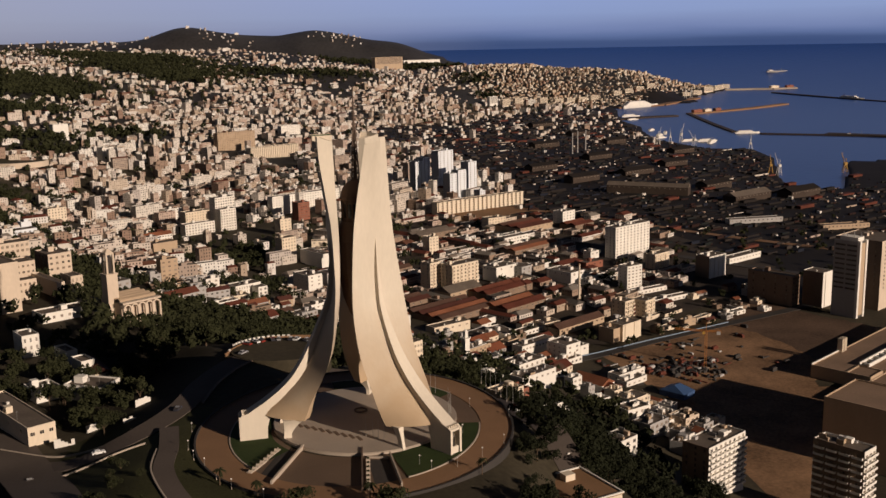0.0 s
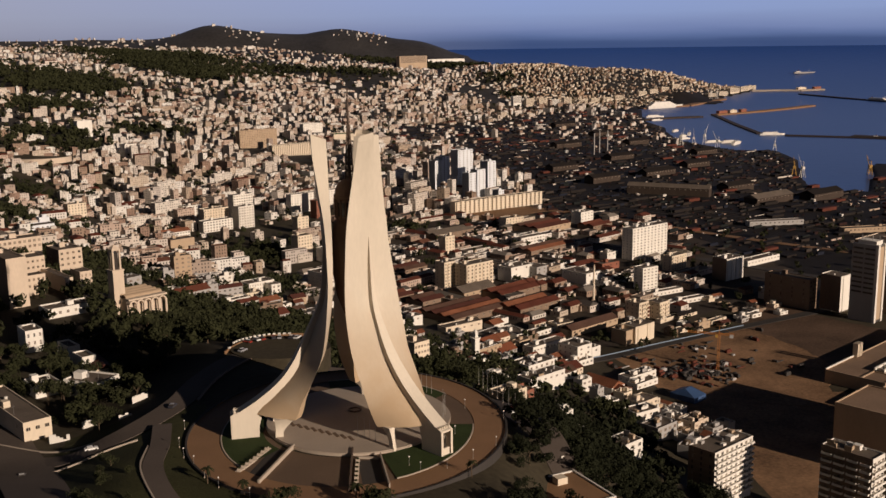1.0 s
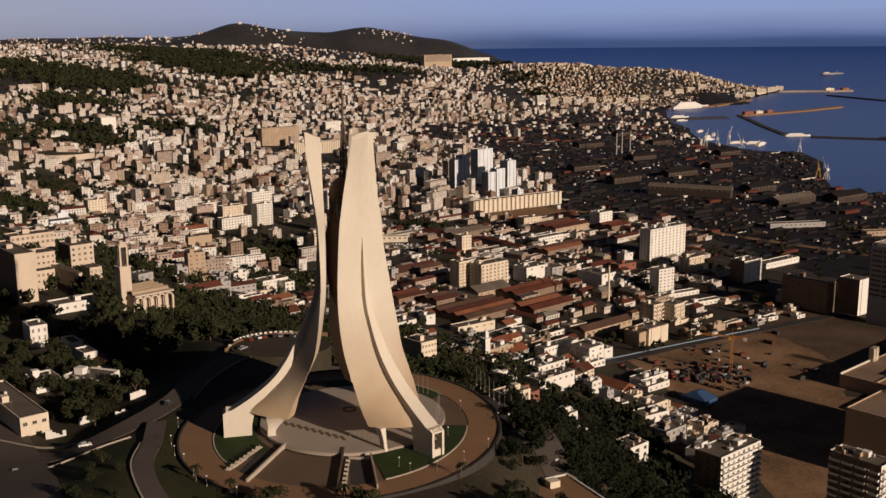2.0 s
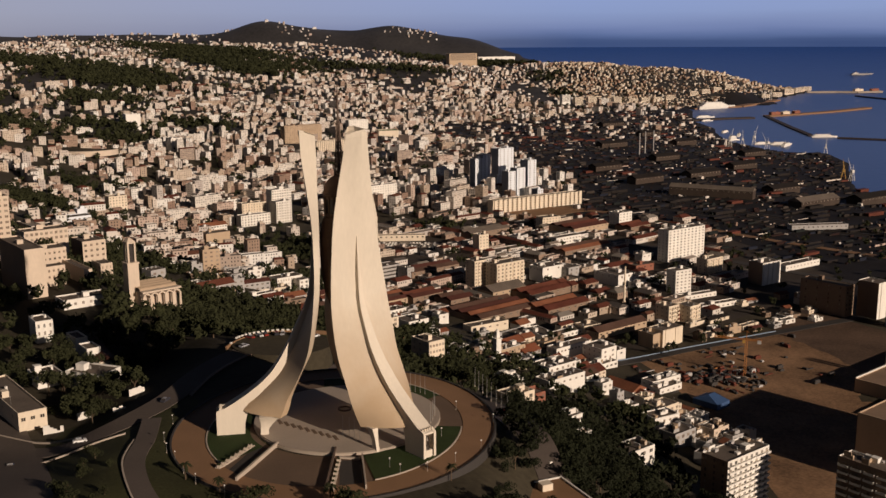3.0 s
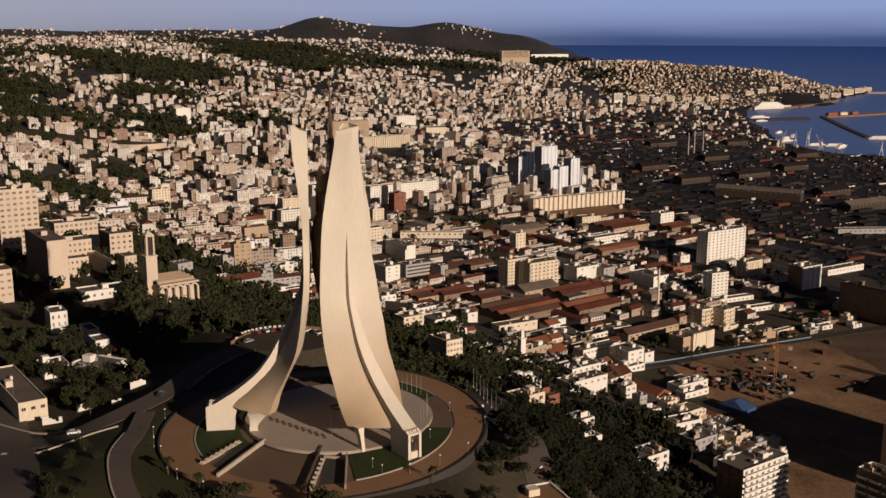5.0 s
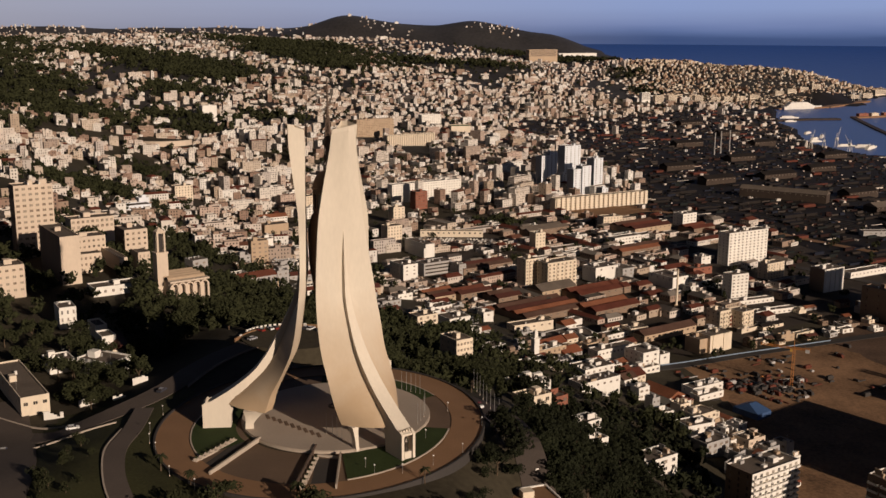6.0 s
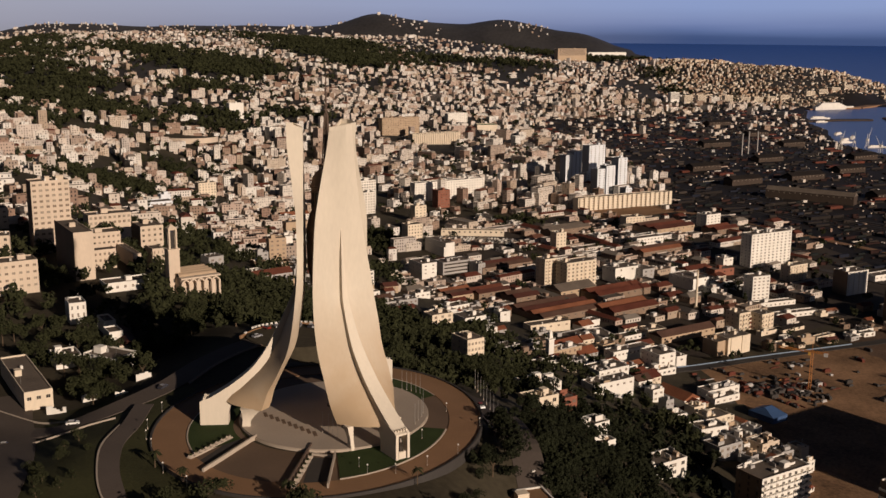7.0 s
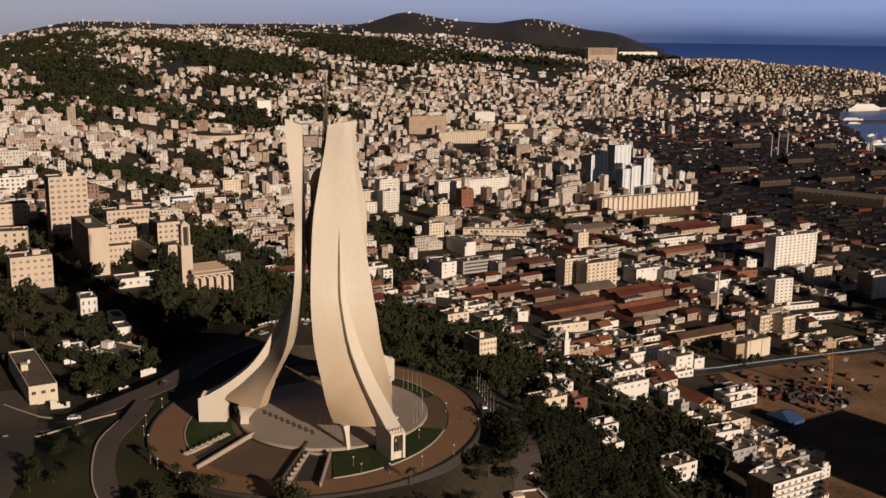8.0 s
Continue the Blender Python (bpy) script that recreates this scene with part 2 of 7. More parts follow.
def harbour(x, y):
    """1 on the docks and the railway yards behind them."""
    west = 100 - 150 * smooth(1600, 2250, y) - 120 * smooth(2270, 2350, y)
    return smooth(-25, 25, x - west) * smooth(1150, 1400, y) * smooth(30, -30, y - 2770 - 1.1 * (x + 56))


def terrain():
    rings = [30.0]
    while rings[-1] < 4900:
        rings.append(rings[-1] + max(7.0, rings[-1] * 0.014))
    angles = [-44 + 88 * i / 420 for i in range(421)] + [44 + 272 * i / 60 for i in range(1, 60)]
    cx, cy = 0.0, -40.0
    verts, faces = [(cx, cy, ground(cx, cy))], []
    n = len(angles)
    for r in rings:
        for a in angles:
            x, y = cx - r * math.sin(radians(a)), cy + r * math.cos(radians(a))
            verts.append((x, y, ground(x, y)))
    for i in range(n):
        faces.append((0, 1 + i, 1 + (i + 1) % n))
    for k in range(len(rings) - 1):
        for i in range(n):
            a, b = 1 + k * n + i, 1 + k * n + (i + 1) % n
            faces.append((a, a + n, b + n, b))
    far = [int(verts[f[0]][1] > 1900 and (verts[f[0]][0] < -100 or verts[f[0]][1] > 3300)) for f in faces]
    for k, f in enumerate(faces):
        x, y = verts[f[0]][:2]
        if 150 < y < 332 and -125 < x < -45:
            far[k] = 2
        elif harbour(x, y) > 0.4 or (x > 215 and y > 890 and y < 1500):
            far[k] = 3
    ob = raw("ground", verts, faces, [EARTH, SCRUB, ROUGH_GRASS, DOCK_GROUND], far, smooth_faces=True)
    tagged(ob, "dark scrubby hillside and plain falling to the bay", "ground", kind="structure")
    verts, faces = [], []
    cx, cy = 37.0, 12.0
    rings = [900 + 60 * i for i in range(67)]
    angles = [-70 + 140 * i / 140 for i in range(141)]
    for r in rings:
        for a in angles:
            x, y = cx - r * math.sin(radians(a)), cy + r * math.cos(radians(a))
            verts.append((x, y, sea_level(x, y)))
    n = len(angles)
    for k in range(len(rings) - 1):
        for i in range(n - 1):
            a = k * n + i
            faces.append((a, a + n, a + n + 1, a + 1))
    ob = raw("water", verts, faces, WATER, smooth_faces=True)
    tagged(ob, "deep blue open sea and harbour water", "sea", kind="structure")


def sky_backdrop():
    """The hazy low sky beyond the sea and the hills, far behind everything."""
    m = bpy.data.materials.new("low_sky")
    m.use_nodes = True
    n, ln = m.node_tree.nodes, m.node_tree.links
    n.clear()
    geo, sep, mr, cr = n.new("ShaderNodeNewGeometry"), n.new("ShaderNodeSeparateXYZ"), n.new("ShaderNodeMapRange"), n.new("ShaderNodeValToRGB")
    em, o, cl, ad = n.new("ShaderNodeEmission"), n.new("ShaderNodeOutputMaterial"), n.new("ShaderNodeTexNoise"), n.new("ShaderNodeMath")
    ln.new(geo.outputs["Position"], sep.inputs[0])
    mr.inputs["From Min"].default_value, mr.inputs["From Max"].default_value = 82, 355
    ln.new(sep.outputs["Z"], mr.inputs["Value"])
    mp = n.new("ShaderNodeMapping")
    mp.inputs["Scale"].default_value = (0.0012, 0.0012, 0.012)
    ln.new(geo.outputs["Position"], mp.inputs["Vector"])
    ln.new(mp.outputs[0], cl.inputs["Vector"])
    cl.inputs["Scale"].default_value, cl.inputs["Detail"].default_value = 1.0, 5
    ad.operation = "MULTIPLY_ADD"
    ad.inputs[1].default_value = 0.16
    ln.new(cl.outputs["Fac"], ad.inputs[0])
    ln.new(mr.outputs[0], ad.inputs[2])
    e = cr.color_ramp.elements
    e[0].position, e[0].color = 0.0, (0.042, 0.072, 0.185, 1)
    e[1].position, e[1].color = 1.0, (0.29, 0.37, 0.66, 1)
    for q, c in ((0.12, (0.062, 0.098, 0.225, 1)), (0.21, (0.115, 0.165, 0.34, 1)), (0.32, (0.180, 0.235, 0.44, 1)), (0.46, (0.230, 0.292, 0.51, 1)), (0.6, (0.265, 0.34, 0.58, 1))):
        k = e.new(q)
        k.color = c
    ln.new(ad.outputs[0], cr.inputs[0])
    side, mx = n.new("ShaderNodeMapRange"), n.new("ShaderNodeMix")  # paler over the land to the west
    side.inputs["From Min"].default_value, side.inputs["From Max"].default_value = 300, -3200
    side.inputs["To Max"].default_value = 0.85
    ln.new(sep.outputs["X"], side.inputs["Value"])
    mx.data_type = "RGBA"
    mx.inputs[7].default_value = (0.40, 0.375, 0.40, 1)
    ln.new(side.outputs[0], mx.inputs[0])
    ln.new(cr.outputs[0], mx.inputs[6])
    ln.new(mx.outputs[2], em.inputs[0])
    ln.new(em.outputs[0], o.inputs[0])
    verts, faces = [], []
    for i in range(121):
        a = radians(-100 + 200 * i / 120)
        for z in (-60, 900):
            verts.append((37 - 4920 * math.sin(a), 12 + 4920 * math.cos(a), z))
    for i in range(120):
        k = 2 * i
        faces.append((k, k + 2, k + 3, k + 1))
    tagged(raw("backdrop", verts, faces, m), "hazy blue low sky beyond the sea", "sky", kind="structure")


terrain()
sky_backdrop()


# ---- the monument ----
# height; side edge towards -v (out, across); side edge towards +v (out, across); ridge (out, across); inner edge (out, across)
FIN = [
    (92.0, 10.1, 4.4, 11.8, 2.0, 12.0, 0.0, 7.0, 1.0), (85.0, 8.9, 4.8, 11.5, 2.8, 11.3, 0.0, 6.9, 1.5), (75.0, 8.4, 6.7, 10.3, 4.5, 10.5, 0.0, 7.0, 3.9),
    (65.0, 8.5, 8.6, 9.2, 6.3, 9.1, -0.2, 7.0, 6.5), (55.0, 8.0, 9.1, 9.0, 8.1, 8.2, -0.6, 7.1, 7.4), (47.0, 7.8, 9.4, 9.1, 9.6, 8.3, -0.3, 7.3, 7.2),
    (40.0, 8.0, 9.6, 9.7, 10.4, 9.7, 0.0, 7.6, 6.0), (32.0, 9.4, 9.9, 10.7, 11.4, 13.5, -0.3, 8.7, 4.9), (25.0, 11.8, 10.2, 12.2, 11.7, 16.8, 0.4, 10.2, 5.0),
    (18.0, 15.2, 10.1, 15.3, 12.1, 20.9, 1.5, 13.7, 5.9), (12.0, 18.3, 10.1, 18.5, 11.9, 26.9, 1.9, 16.6, 7.2), (8.0, 19.8, 9.4, 19.8, 10.9, 31.1, 2.2, 17.7, 7.4),
    (6.0, 20.7, 8.9, 20.6, 10.4, 32.6, 2.2, 18.5, 7.4),
]
KEEL_V = 1.8  # the foot stands this far to the side of the fin's middle


def fin_at(z):
    """The fin's section at a height, by a smooth curve through the heights above."""
    rows = FIN[::-1]
    z = min(max(z, rows[0][0]), rows[-1][0])
    k = max(i for i in range(len(rows) - 1) if rows[i][0] <= z)
    t = (z - rows[k][0]) / (rows[k + 1][0] - rows[k][0])
    res = []
    for j in range(1, 9):
        p = [rows[min(max(i, 0), len(rows) - 1)] for i in (k - 1, k, k + 1, k + 2)]
        h = rows[k + 1][0] - rows[k][0]
        m0 = (p[2][j] - p[0][j]) / max(1e-6, p[2][0] - p[0][0]) * h
        m1 = (p[3][j] - p[1][j]) / max(1e-6, p[3][0] - p[1][0]) * h
        res.append((2 * t ** 3 - 3 * t * t + 1) * p[1][j] + (t ** 3 - 2 * t * t + t) * m0 + (3 * t * t - 2 * t ** 3) * p[2][j] + (t ** 3 - t * t) * m1)
    return res


def fin_mesh():
    """The folded leaf of one fin: two halves that meet along a ridge, hollow behind, its top cut on a slant."""
    bm = bmesh.new()
    rings = []
    for i in range(73):
        z = 6 + 86 * i / 72
        ul, vl, ug, vg, ur, vr, ui, vi = fin_at(z)
        low, slant = 1.3 * smooth(12, 6, z), 0.34 * smooth(84, 92, z)

        def at(u, v, lift=0.0):
            return bm.verts.new((u, v, z + lift + slant * (u - 10.5)))
        ring = []
        for e in (-1, -0.75, -0.5, -0.25, 0, 0.25, 0.5, 0.75, 1):
            a = abs(e)
            ue, ve = (ul, -vl) if e < 0 else (ug, vg)
            bow = a ** (1 + 0.9 * smooth(24, 9, z))
            ring.append(at(ur + (ue - ur) * bow, vr + (ve - vr) * a, (1 - a) * low))
        keep = smooth(8, 34, z)
        back = (ur - 2.2) * (1 - keep) + ui * keep
        for e in (1, 0.5, 0, -0.5, -1):
            a = abs(e)
            ring.append(at(back + (ui - back) * a, vr * (1 - a) + e * vi, (1 - a) * low))
        rings.append(ring)
    for a, b in zip(rings, rings[1:]):
        for j in range(len(a)):
            bm.faces.new((a[j], a[(j + 1) % len(a)], b[(j + 1) % len(a)], b[j]))
    cap = bm.faces.new(rings[-1])
    bm.faces.new(rings[0][::-1])
    bmesh.ops.inset_region(bm, faces=[cap], thickness=0.55, use_even_offset=True)
    for v in cap.verts:  # the hollow head behind its rim
        v.co.z -= 1.3
    me = mesh_of(bm, "fin", FIN_CONCRETE)
    me.polygons.foreach_set("use_smooth", [True] * len(me.polygons))
    me.set_sharp_from_angle(angle=radians(24))
    return me


def keel_mesh():
    """The wedge that stands out along the ridge and comes down to the foot."""
    bm = bmesh.new()
    # height, out, across
    line = [(6.9, 39.4, 1.8), (8.5, 36.4, 1.85), (12.0, 30.7, 1.85), (17.0, 24.3, 1.55), (22.0, 20.2, 0.9), (26.0, 17.8, 0.3), (31.0, 15.2, -0.1), (40.0, 11.2, -0.2), (47.0, 9.8, -0.1), (55.0, 9.2, -0.2), (64.0, 8.6, -0.2)]
    prev = None
    for i in range(65):
        z = 6.9 + 57.1 * (i / 64) ** 1.3
        k = max(j for j in range(len(line) - 1) if line[j][0] <= z + 1e-6)
        t = min(1.0, (z - line[k][0]) / (line[k + 1][0] - line[k][0]))
        p = [line[min(max(j, 0), len(line) - 1)] for j in (k - 1, k, k + 1, k + 2)]
        h = p[2][0] - p[1][0]
        uv = []
        for j in (1, 2):
            m0, m1 = (p[2][j] - p[0][j]) / (p[2][0] - p[0][0]) * h, (p[3][j] - p[1][j]) / (p[3][0] - p[1][0]) * h
            uv.append((2 * t ** 3 - 3 * t * t + 1) * p[1][j] + (t ** 3 - 2 * t * t + t) * m0 + (3 * t * t - 2 * t ** 3) * p[2][j] + (t ** 3 - t * t) * m1)
        u, v = uv
        w = 0.12 + 2.18 * smooth(64, 9, z)
        b = min(fin_at(z)[4], u) - 1.5
        ring = [bm.verts.new(q) for q in ((u, v - w, z), (u, v + w, z), (b, v + w * 0.9, z), (b, v - w * 0.9, z))]
        if prev:
            for j in range(4):
                bm.faces.new((prev[j], prev[(j + 1) % 4], ring[(j + 1) % 4], ring[j]))
        else:
            bm.faces.new(ring[::-1])
        prev = ring
    bm.faces.new(prev)
    me = mesh_of(bm, "keel", CONCRETE)
    me.polygons.foreach_set("use_smooth", [True] * len(me.polygons))
    me.set_sharp_from_angle(angle=radians(30))
    return me


def foot_mesh():
    """The foot under the keel: two side walls, a core behind a niche, and a lintel with a row of blocks."""
    bm = bmesh.new()

    def slab(prof, v0, v1):
        sides = [[bm.verts.new((u, KEEL_V + v, z)) for u, z in prof] for v in (v0, v1)]
        for i in range(len(prof)):
            j = (i + 1) % len(prof)
            bm.faces.new((sides[0][i], sides[0][j], sides[1][j], sides[1][i]))
        bm.faces.new(sides[0]), bm.faces.new(sides[1][::-1])
    arch = [(33.5, 9.2), (31.2, 9.6), (30.2, 8.8), (30.1, 7.4), (30.6, 5.4), (31.2, 3.0), (31.4, -2.0)]
    for v0, v1 in ((-2.32, -1.5), (1.5, 2.32)):
        slab([(39.9, -2.0), (39.9, 7.0), (38.9, 7.6), (36.0, 8.4)] + arch, v0, v1)
    slab([(36.3, -2.0), (36.3, 7.6)] + arch, -1.5, 1.5)
    slab([(36.3, 6.5), (39.7, 6.5), (39.7, 7.05), (36.3, 7.9)], -1.5, 1.5)
    for i in range(5):
        add_box(bm, 38.2, 38.9, KEEL_V - 2.0 + 0.9 * i, KEEL_V - 1.6 + 0.9 * i, 7.3, 8.1)
    return mesh_of(bm, "foot", CONCRETE)


def post_mesh(side):
    """A blade-like leg that carries the skirt's corner down to the plaza, widening upwards."""
    bm = bmesh.new()
    prev = None
    for i in range(13):
        t = i / 12
        z = -1.0 + 7.3 * t
        f = max(0.0, t - 0.35) / 0.65
        u0, u1 = (24.2 - 3.8 * f ** 1.2, 26.8 - 0.6 * t + 0.8 * f ** 2) if side > 0 else (24.2 - 2.2 * f ** 1.6, 26.6 - 1.4 * t)
        v0, v1 = 6.4 - 0.5 * f ** 2, 7.5 + (2.0 if side > 0 else 0.5) * f ** 2
        ring = [bm.verts.new((u, side * v, z)) for u, v in ((u1, v0), (u1, v1), (u0, v1), (u0, v0))]
        if prev:
            for j in range(4):
                bm.faces.new((prev[j], prev[(j + 1) % 4], ring[(j + 1) % 4], ring[j]))
        else:
            bm.faces.new(ring[::-1])
        prev = ring
    bm.faces.new(prev)
    me = mesh_of(bm, "leg", CONCRETE)
    me.polygons.foreach_set("use_smooth", [True] * len(me.polygons))
    me.set_sharp_from_angle(angle=radians(30))
    return me


def monument():
    top = thing("monument", "tall pale concrete monument of three curved fins on a paved plaza", "monument", pose(MX, MY, 0))
    fin, keel, foot, legs = fin_mesh(), keel_mesh(), foot_mesh(), [post_mesh(-1), post_mesh(1)]
    for k in range(3):
        m = pose(0, 0, 0, 0, 0, FIN_TURN + 120 * k)
        f = new("fin", fin)
        f.parent, f.matrix_local = top, m
        for name, me in (("keel", keel), ("foot", foot), ("leg", legs[0]), ("leg", legs[1])):
            o = new(name, me)
            o.parent = f
    bm = bmesh.new()
    prof = [(0.3, 33.0), (3.0, 36.0), (5.2, 42.0), (6.4, 50.0), (6.6, 60.0), (5.4, 65.0), (4.6, 66.0), (4.6, 72.5), (5.2, 73.0), (5.2, 73.6)] + [(4.8 * math.cos(a), 73.6 + 5.2 * math.sin(a)) for a in [math.pi / 2 * i / 8 for i in range(8)]] + [(0.25, 79.5)]
    prev = None
    for r, z in prof:
        ring = [bm.verts.new((r * math.cos(2 * math.pi * i / 24), r * math.sin(2 * math.pi * i / 24), z)) for i in range(24)]
        if prev:
            for i in range(24):
                bm.faces.new((prev[i], prev[(i + 1) % 24], ring[(i + 1) % 24], ring[i]))
        prev = ring
    bm.faces.new(prev)
    core = part("core", bm, TURRET, top, "dark domed turret held between the fins")
    for i in range(16):  # the turret's windows
        a = 2 * math.pi * i / 16
        bm = bmesh.new()
        add_box(bm, 4.56, 4.64, -0.55, 0.55, 67.3, 71.6, Matrix.Rotation(a, 4, "Z"))
        part("window", bm, PANE, core)
        bm = bmesh.new()
        add_box(bm, 4.5, 4.9, -0.2, 0.2, 66.2, 72.4, Matrix.Rotation(a + math.pi / 16, 4, "Z"))
        part("pilaster", bm, TURRET, core)
    bm = bmesh.new()
    corners = [(1, -1), (1, 1), (-1, 1), (-1, -1)]
    for k in range(9):  # the slim dark steeple of bars over the dome
        z0, z1 = 77.0 + 2.0 * k, 79.0 + 2.0 * k
        r0, r1 = 1.25 - 0.1 * k, 1.25 - 0.1 * (k + 1)
        for (ax, ay), (bx, by) in zip(corners, corners[1:] + corners[:1]):
            add_tube(bm, (ax * r0, ay * r0, z0), (ax * r1, ay * r1, z1), 0.18, 0.17, 5)
            add_tube(bm, (ax * r0, ay * r0, z0), (bx * r1, by * r1, z1), 0.1, 0.1, 4)
            add_tube(bm, (ax * r0, ay * r0, z0), (bx * r0, by * r0, z0), 0.12, 0.12, 4)
        add_tube(bm, (0, 0, z0), (0, 0, z1), r0 * 0.55, r1 * 0.55, 8)
    part("steeple", bm, DARK_STONE, top, "dark pointed steeple of metal bars")
    bm = bmesh.new()
    add_tube(bm, (0, 0, 92), (0, 0, 106), 0.45, 0.16, 8)
    for i in range(7):
        add_tube(bm, (0, 0, 94 + 1.6 * i), (0, 0, 94.4 + 1.6 * i), 0.8 - 0.07 * i, 0.8 - 0.07 * i, 8)
    part("mast", bm, DARK_STONE, top, "thin dark antenna mast")


monument()


def disc(name, label, category, material, cx, cy, rx, ry, z0, z1, inner=None, kind="structure", n=96, a0=0, a1=360):
    """A flat ring or disc with a real edge."""
    bm = bmesh.new()
    steps = [radians(a0 + (a1 - a0) * i / n) for i in range(n + (a1 - a0 < 360))]
    full = a1 - a0 >= 360

    def ring(fx, fy, z):
        return [bm.verts.new((cx + fx * math.cos(a), cy + fy * math.sin(a), z)) for a in steps]
    top, low = ring(rx, ry, z1), ring(rx, ry, z0)
    m = len(steps)
    last = m if full else m - 1
    for i in range(last):
        bm.faces.new((low[i], low[(i + 1) % m], top[(i + 1) % m], top[i]))
    if inner:
        it, il = ring(*inner, z1), ring(*inner, z0)
        for i in range(last):
            bm.faces.new((top[i], top[(i + 1) % m], it[(i + 1) % m], it[i]))
            bm.faces.new((it[i], it[(i + 1) % m], il[(i + 1) % m], il[i]))
    else:
        bm.faces.new(top)
    ob = new(name, mesh_of(bm, name, material))
    return tagged(ob, label, category, kind=kind)




# ---- round the monument ----
WHITE = mat("white_render", (0.72, 0.68, 0.61), 0.85, 0.12, 0.12, 1.0, 0.05, streak=0.7)
CREAM = mat("cream_render", (0.66, 0.56, 0.43), 0.85, 0.12, 0.12, 1.0, 0.05, streak=0.7)
PEACH = mat("warm_beige_render", (0.57, 0.465, 0.36), 0.85, 0.12, 0.12, 1.0, 0.05, streak=0.7)
TAN = mat("tan_render", (0.42, 0.31, 0.21), 0.85, 0.12, 0.12, 1.0, 0.05, streak=0.7)
# brown houses, and shade put into the left sides of pale blocks
BROWN_AND_SHADE = mat("brown_render_and_shade", (0.22, 0.155, 0.11), 0.85, 0.15, 0.12, 1.0, 0.05, streak=0.7)
ORANGE = mat("orange_paint", (0.34, 0.13, 0.025), 0.6, 0.15, 0.5, 3, 0.0)
GREY = mat("grey_render", (0.36, 0.34, 0.32), 0.85, 0.12, 0.12, 1.0, 0.05, streak=0.7)
BRICK = mat("red_brick", (0.25, 0.10, 0.065), 0.85, 0.2, 0.3, 2.0, 0.1)
TILE = mat("red_roof_tiles", (0.105, 0.033, 0.021), 0.85, 0.35, 0.06, 0.9, 0.2)
TILE_AGED = mat("aged_roof_tiles", (1, 1, 1), 0.85, 0.4, 0.06, 0.9, 0.2, obrand=1, ramp=[(0.105, 0.033, 0.021), (0.17, 0.058, 0.030), (0.080, 0.030, 0.022), (0.135, 0.046, 0.028), (0.22, 0.085, 0.045), (0.090, 0.050, 0.036)])
FLAT = mat("weathered_flat_roof", (0.135, 0.108, 0.086), 0.9, 0.3, 0.10, 1.0, 0.1)
METAL = mat("galvanised_metal", (0.5, 0.48, 0.45), 0.4, 0.1, 0.5, 3, 0.0, metal=0.7)
BRONZE = mat("dark_bronze", (0.05, 0.04, 0.03), 0.45, 0.2, 1.0, 5, 0.1, metal=0.6)
YELLOW = mat("yellow_paint", (0.42, 0.24, 0.05), 0.6, 0.15, 0.5, 3, 0.0)
BLUE = mat("blue_sheeting", (0.035, 0.075, 0.17), 0.6, 0.2, 0.2, 2, 0.05)
COURT_GREEN = mat("green_court", (0.055, 0.12, 0.04), 0.9, 0.2, 0.1, 1.0, 0.1)
COOL_WHITE = mat("cool_white_render", (0.66, 0.68, 0.70), 0.8, 0.10, 0.12, 1.0, 0.05, streak=0.7)
# left sides of the white towers, their shade put into the colour
TOWER_SHADE = mat("tower_side_shade", (0.30, 0.31, 0.34), 0.8, 0.12, 0.12, 1.0, 0.05, streak=0.7)
LIGHT_BLUE = mat("light_blue_sheeting", (0.16, 0.21, 0.27), 0.6, 0.15, 0.2, 2, 0.05)
CARS = mat("car_paint", (1, 1, 1), 0.35, 0.05, 1, 3, 0.0, obrand=1, ramp=[(0.7, 0.7, 0.68), (0.75, 0.74, 0.7), (0.04, 0.04, 0.05), (0.3, 0.3, 0.31), (0.25, 0.03, 0.02), (0.6, 0.58, 0.54)])

disc("plaza", "pale grey paved round plaza under the monument", "plaza", PAVING, -26.4, 323.2, 29.6, 30.3, -3, 0.0)
disc("plaza_edge", "thin pale stone kerb round the plaza", "kerb", KERB, -26.4, 323.2, 29.85, 30.55, -3, -0.3, inner=(29.55, 30.25))
disc("forecourt", "dark brown paved forecourt round the plaza", "forecourt", FORECOURT, -29, 317, 40.2, 46.2, -5, -0.85, inner=(25, 25))
disc("ring_walk", "brown paved ring walk round the monument", "pavement", BROWN_PAVING, -29, 317, 50, 56, -6, -0.70, inner=(40.1, 46.1))
disc("outer_kerb", "dark stone kerb along the ring walk", "kerb", ASPHALT, -29, 317, 50.6, 56.6, -6, -0.25, inner=(50.0, 56.0))
for a0, a1 in ((-63, 1), (150, 226), (40, 108)):
    disc("lawn", "mown dark green lawn under a fin", "lawn", GRASS, -29, 317, 39.5, 45.5, -5, -0.55, inner=(27.0, 27.0), a0=a0, a1=a1, n=40)
    disc("lawn_kerb", "pale kerb along a lawn", "kerb", KERB, -29, 317, 39.9, 45.9, -5, -0.48, inner=(39.5, 45.5), a0=a0, a1=a1, n=40)


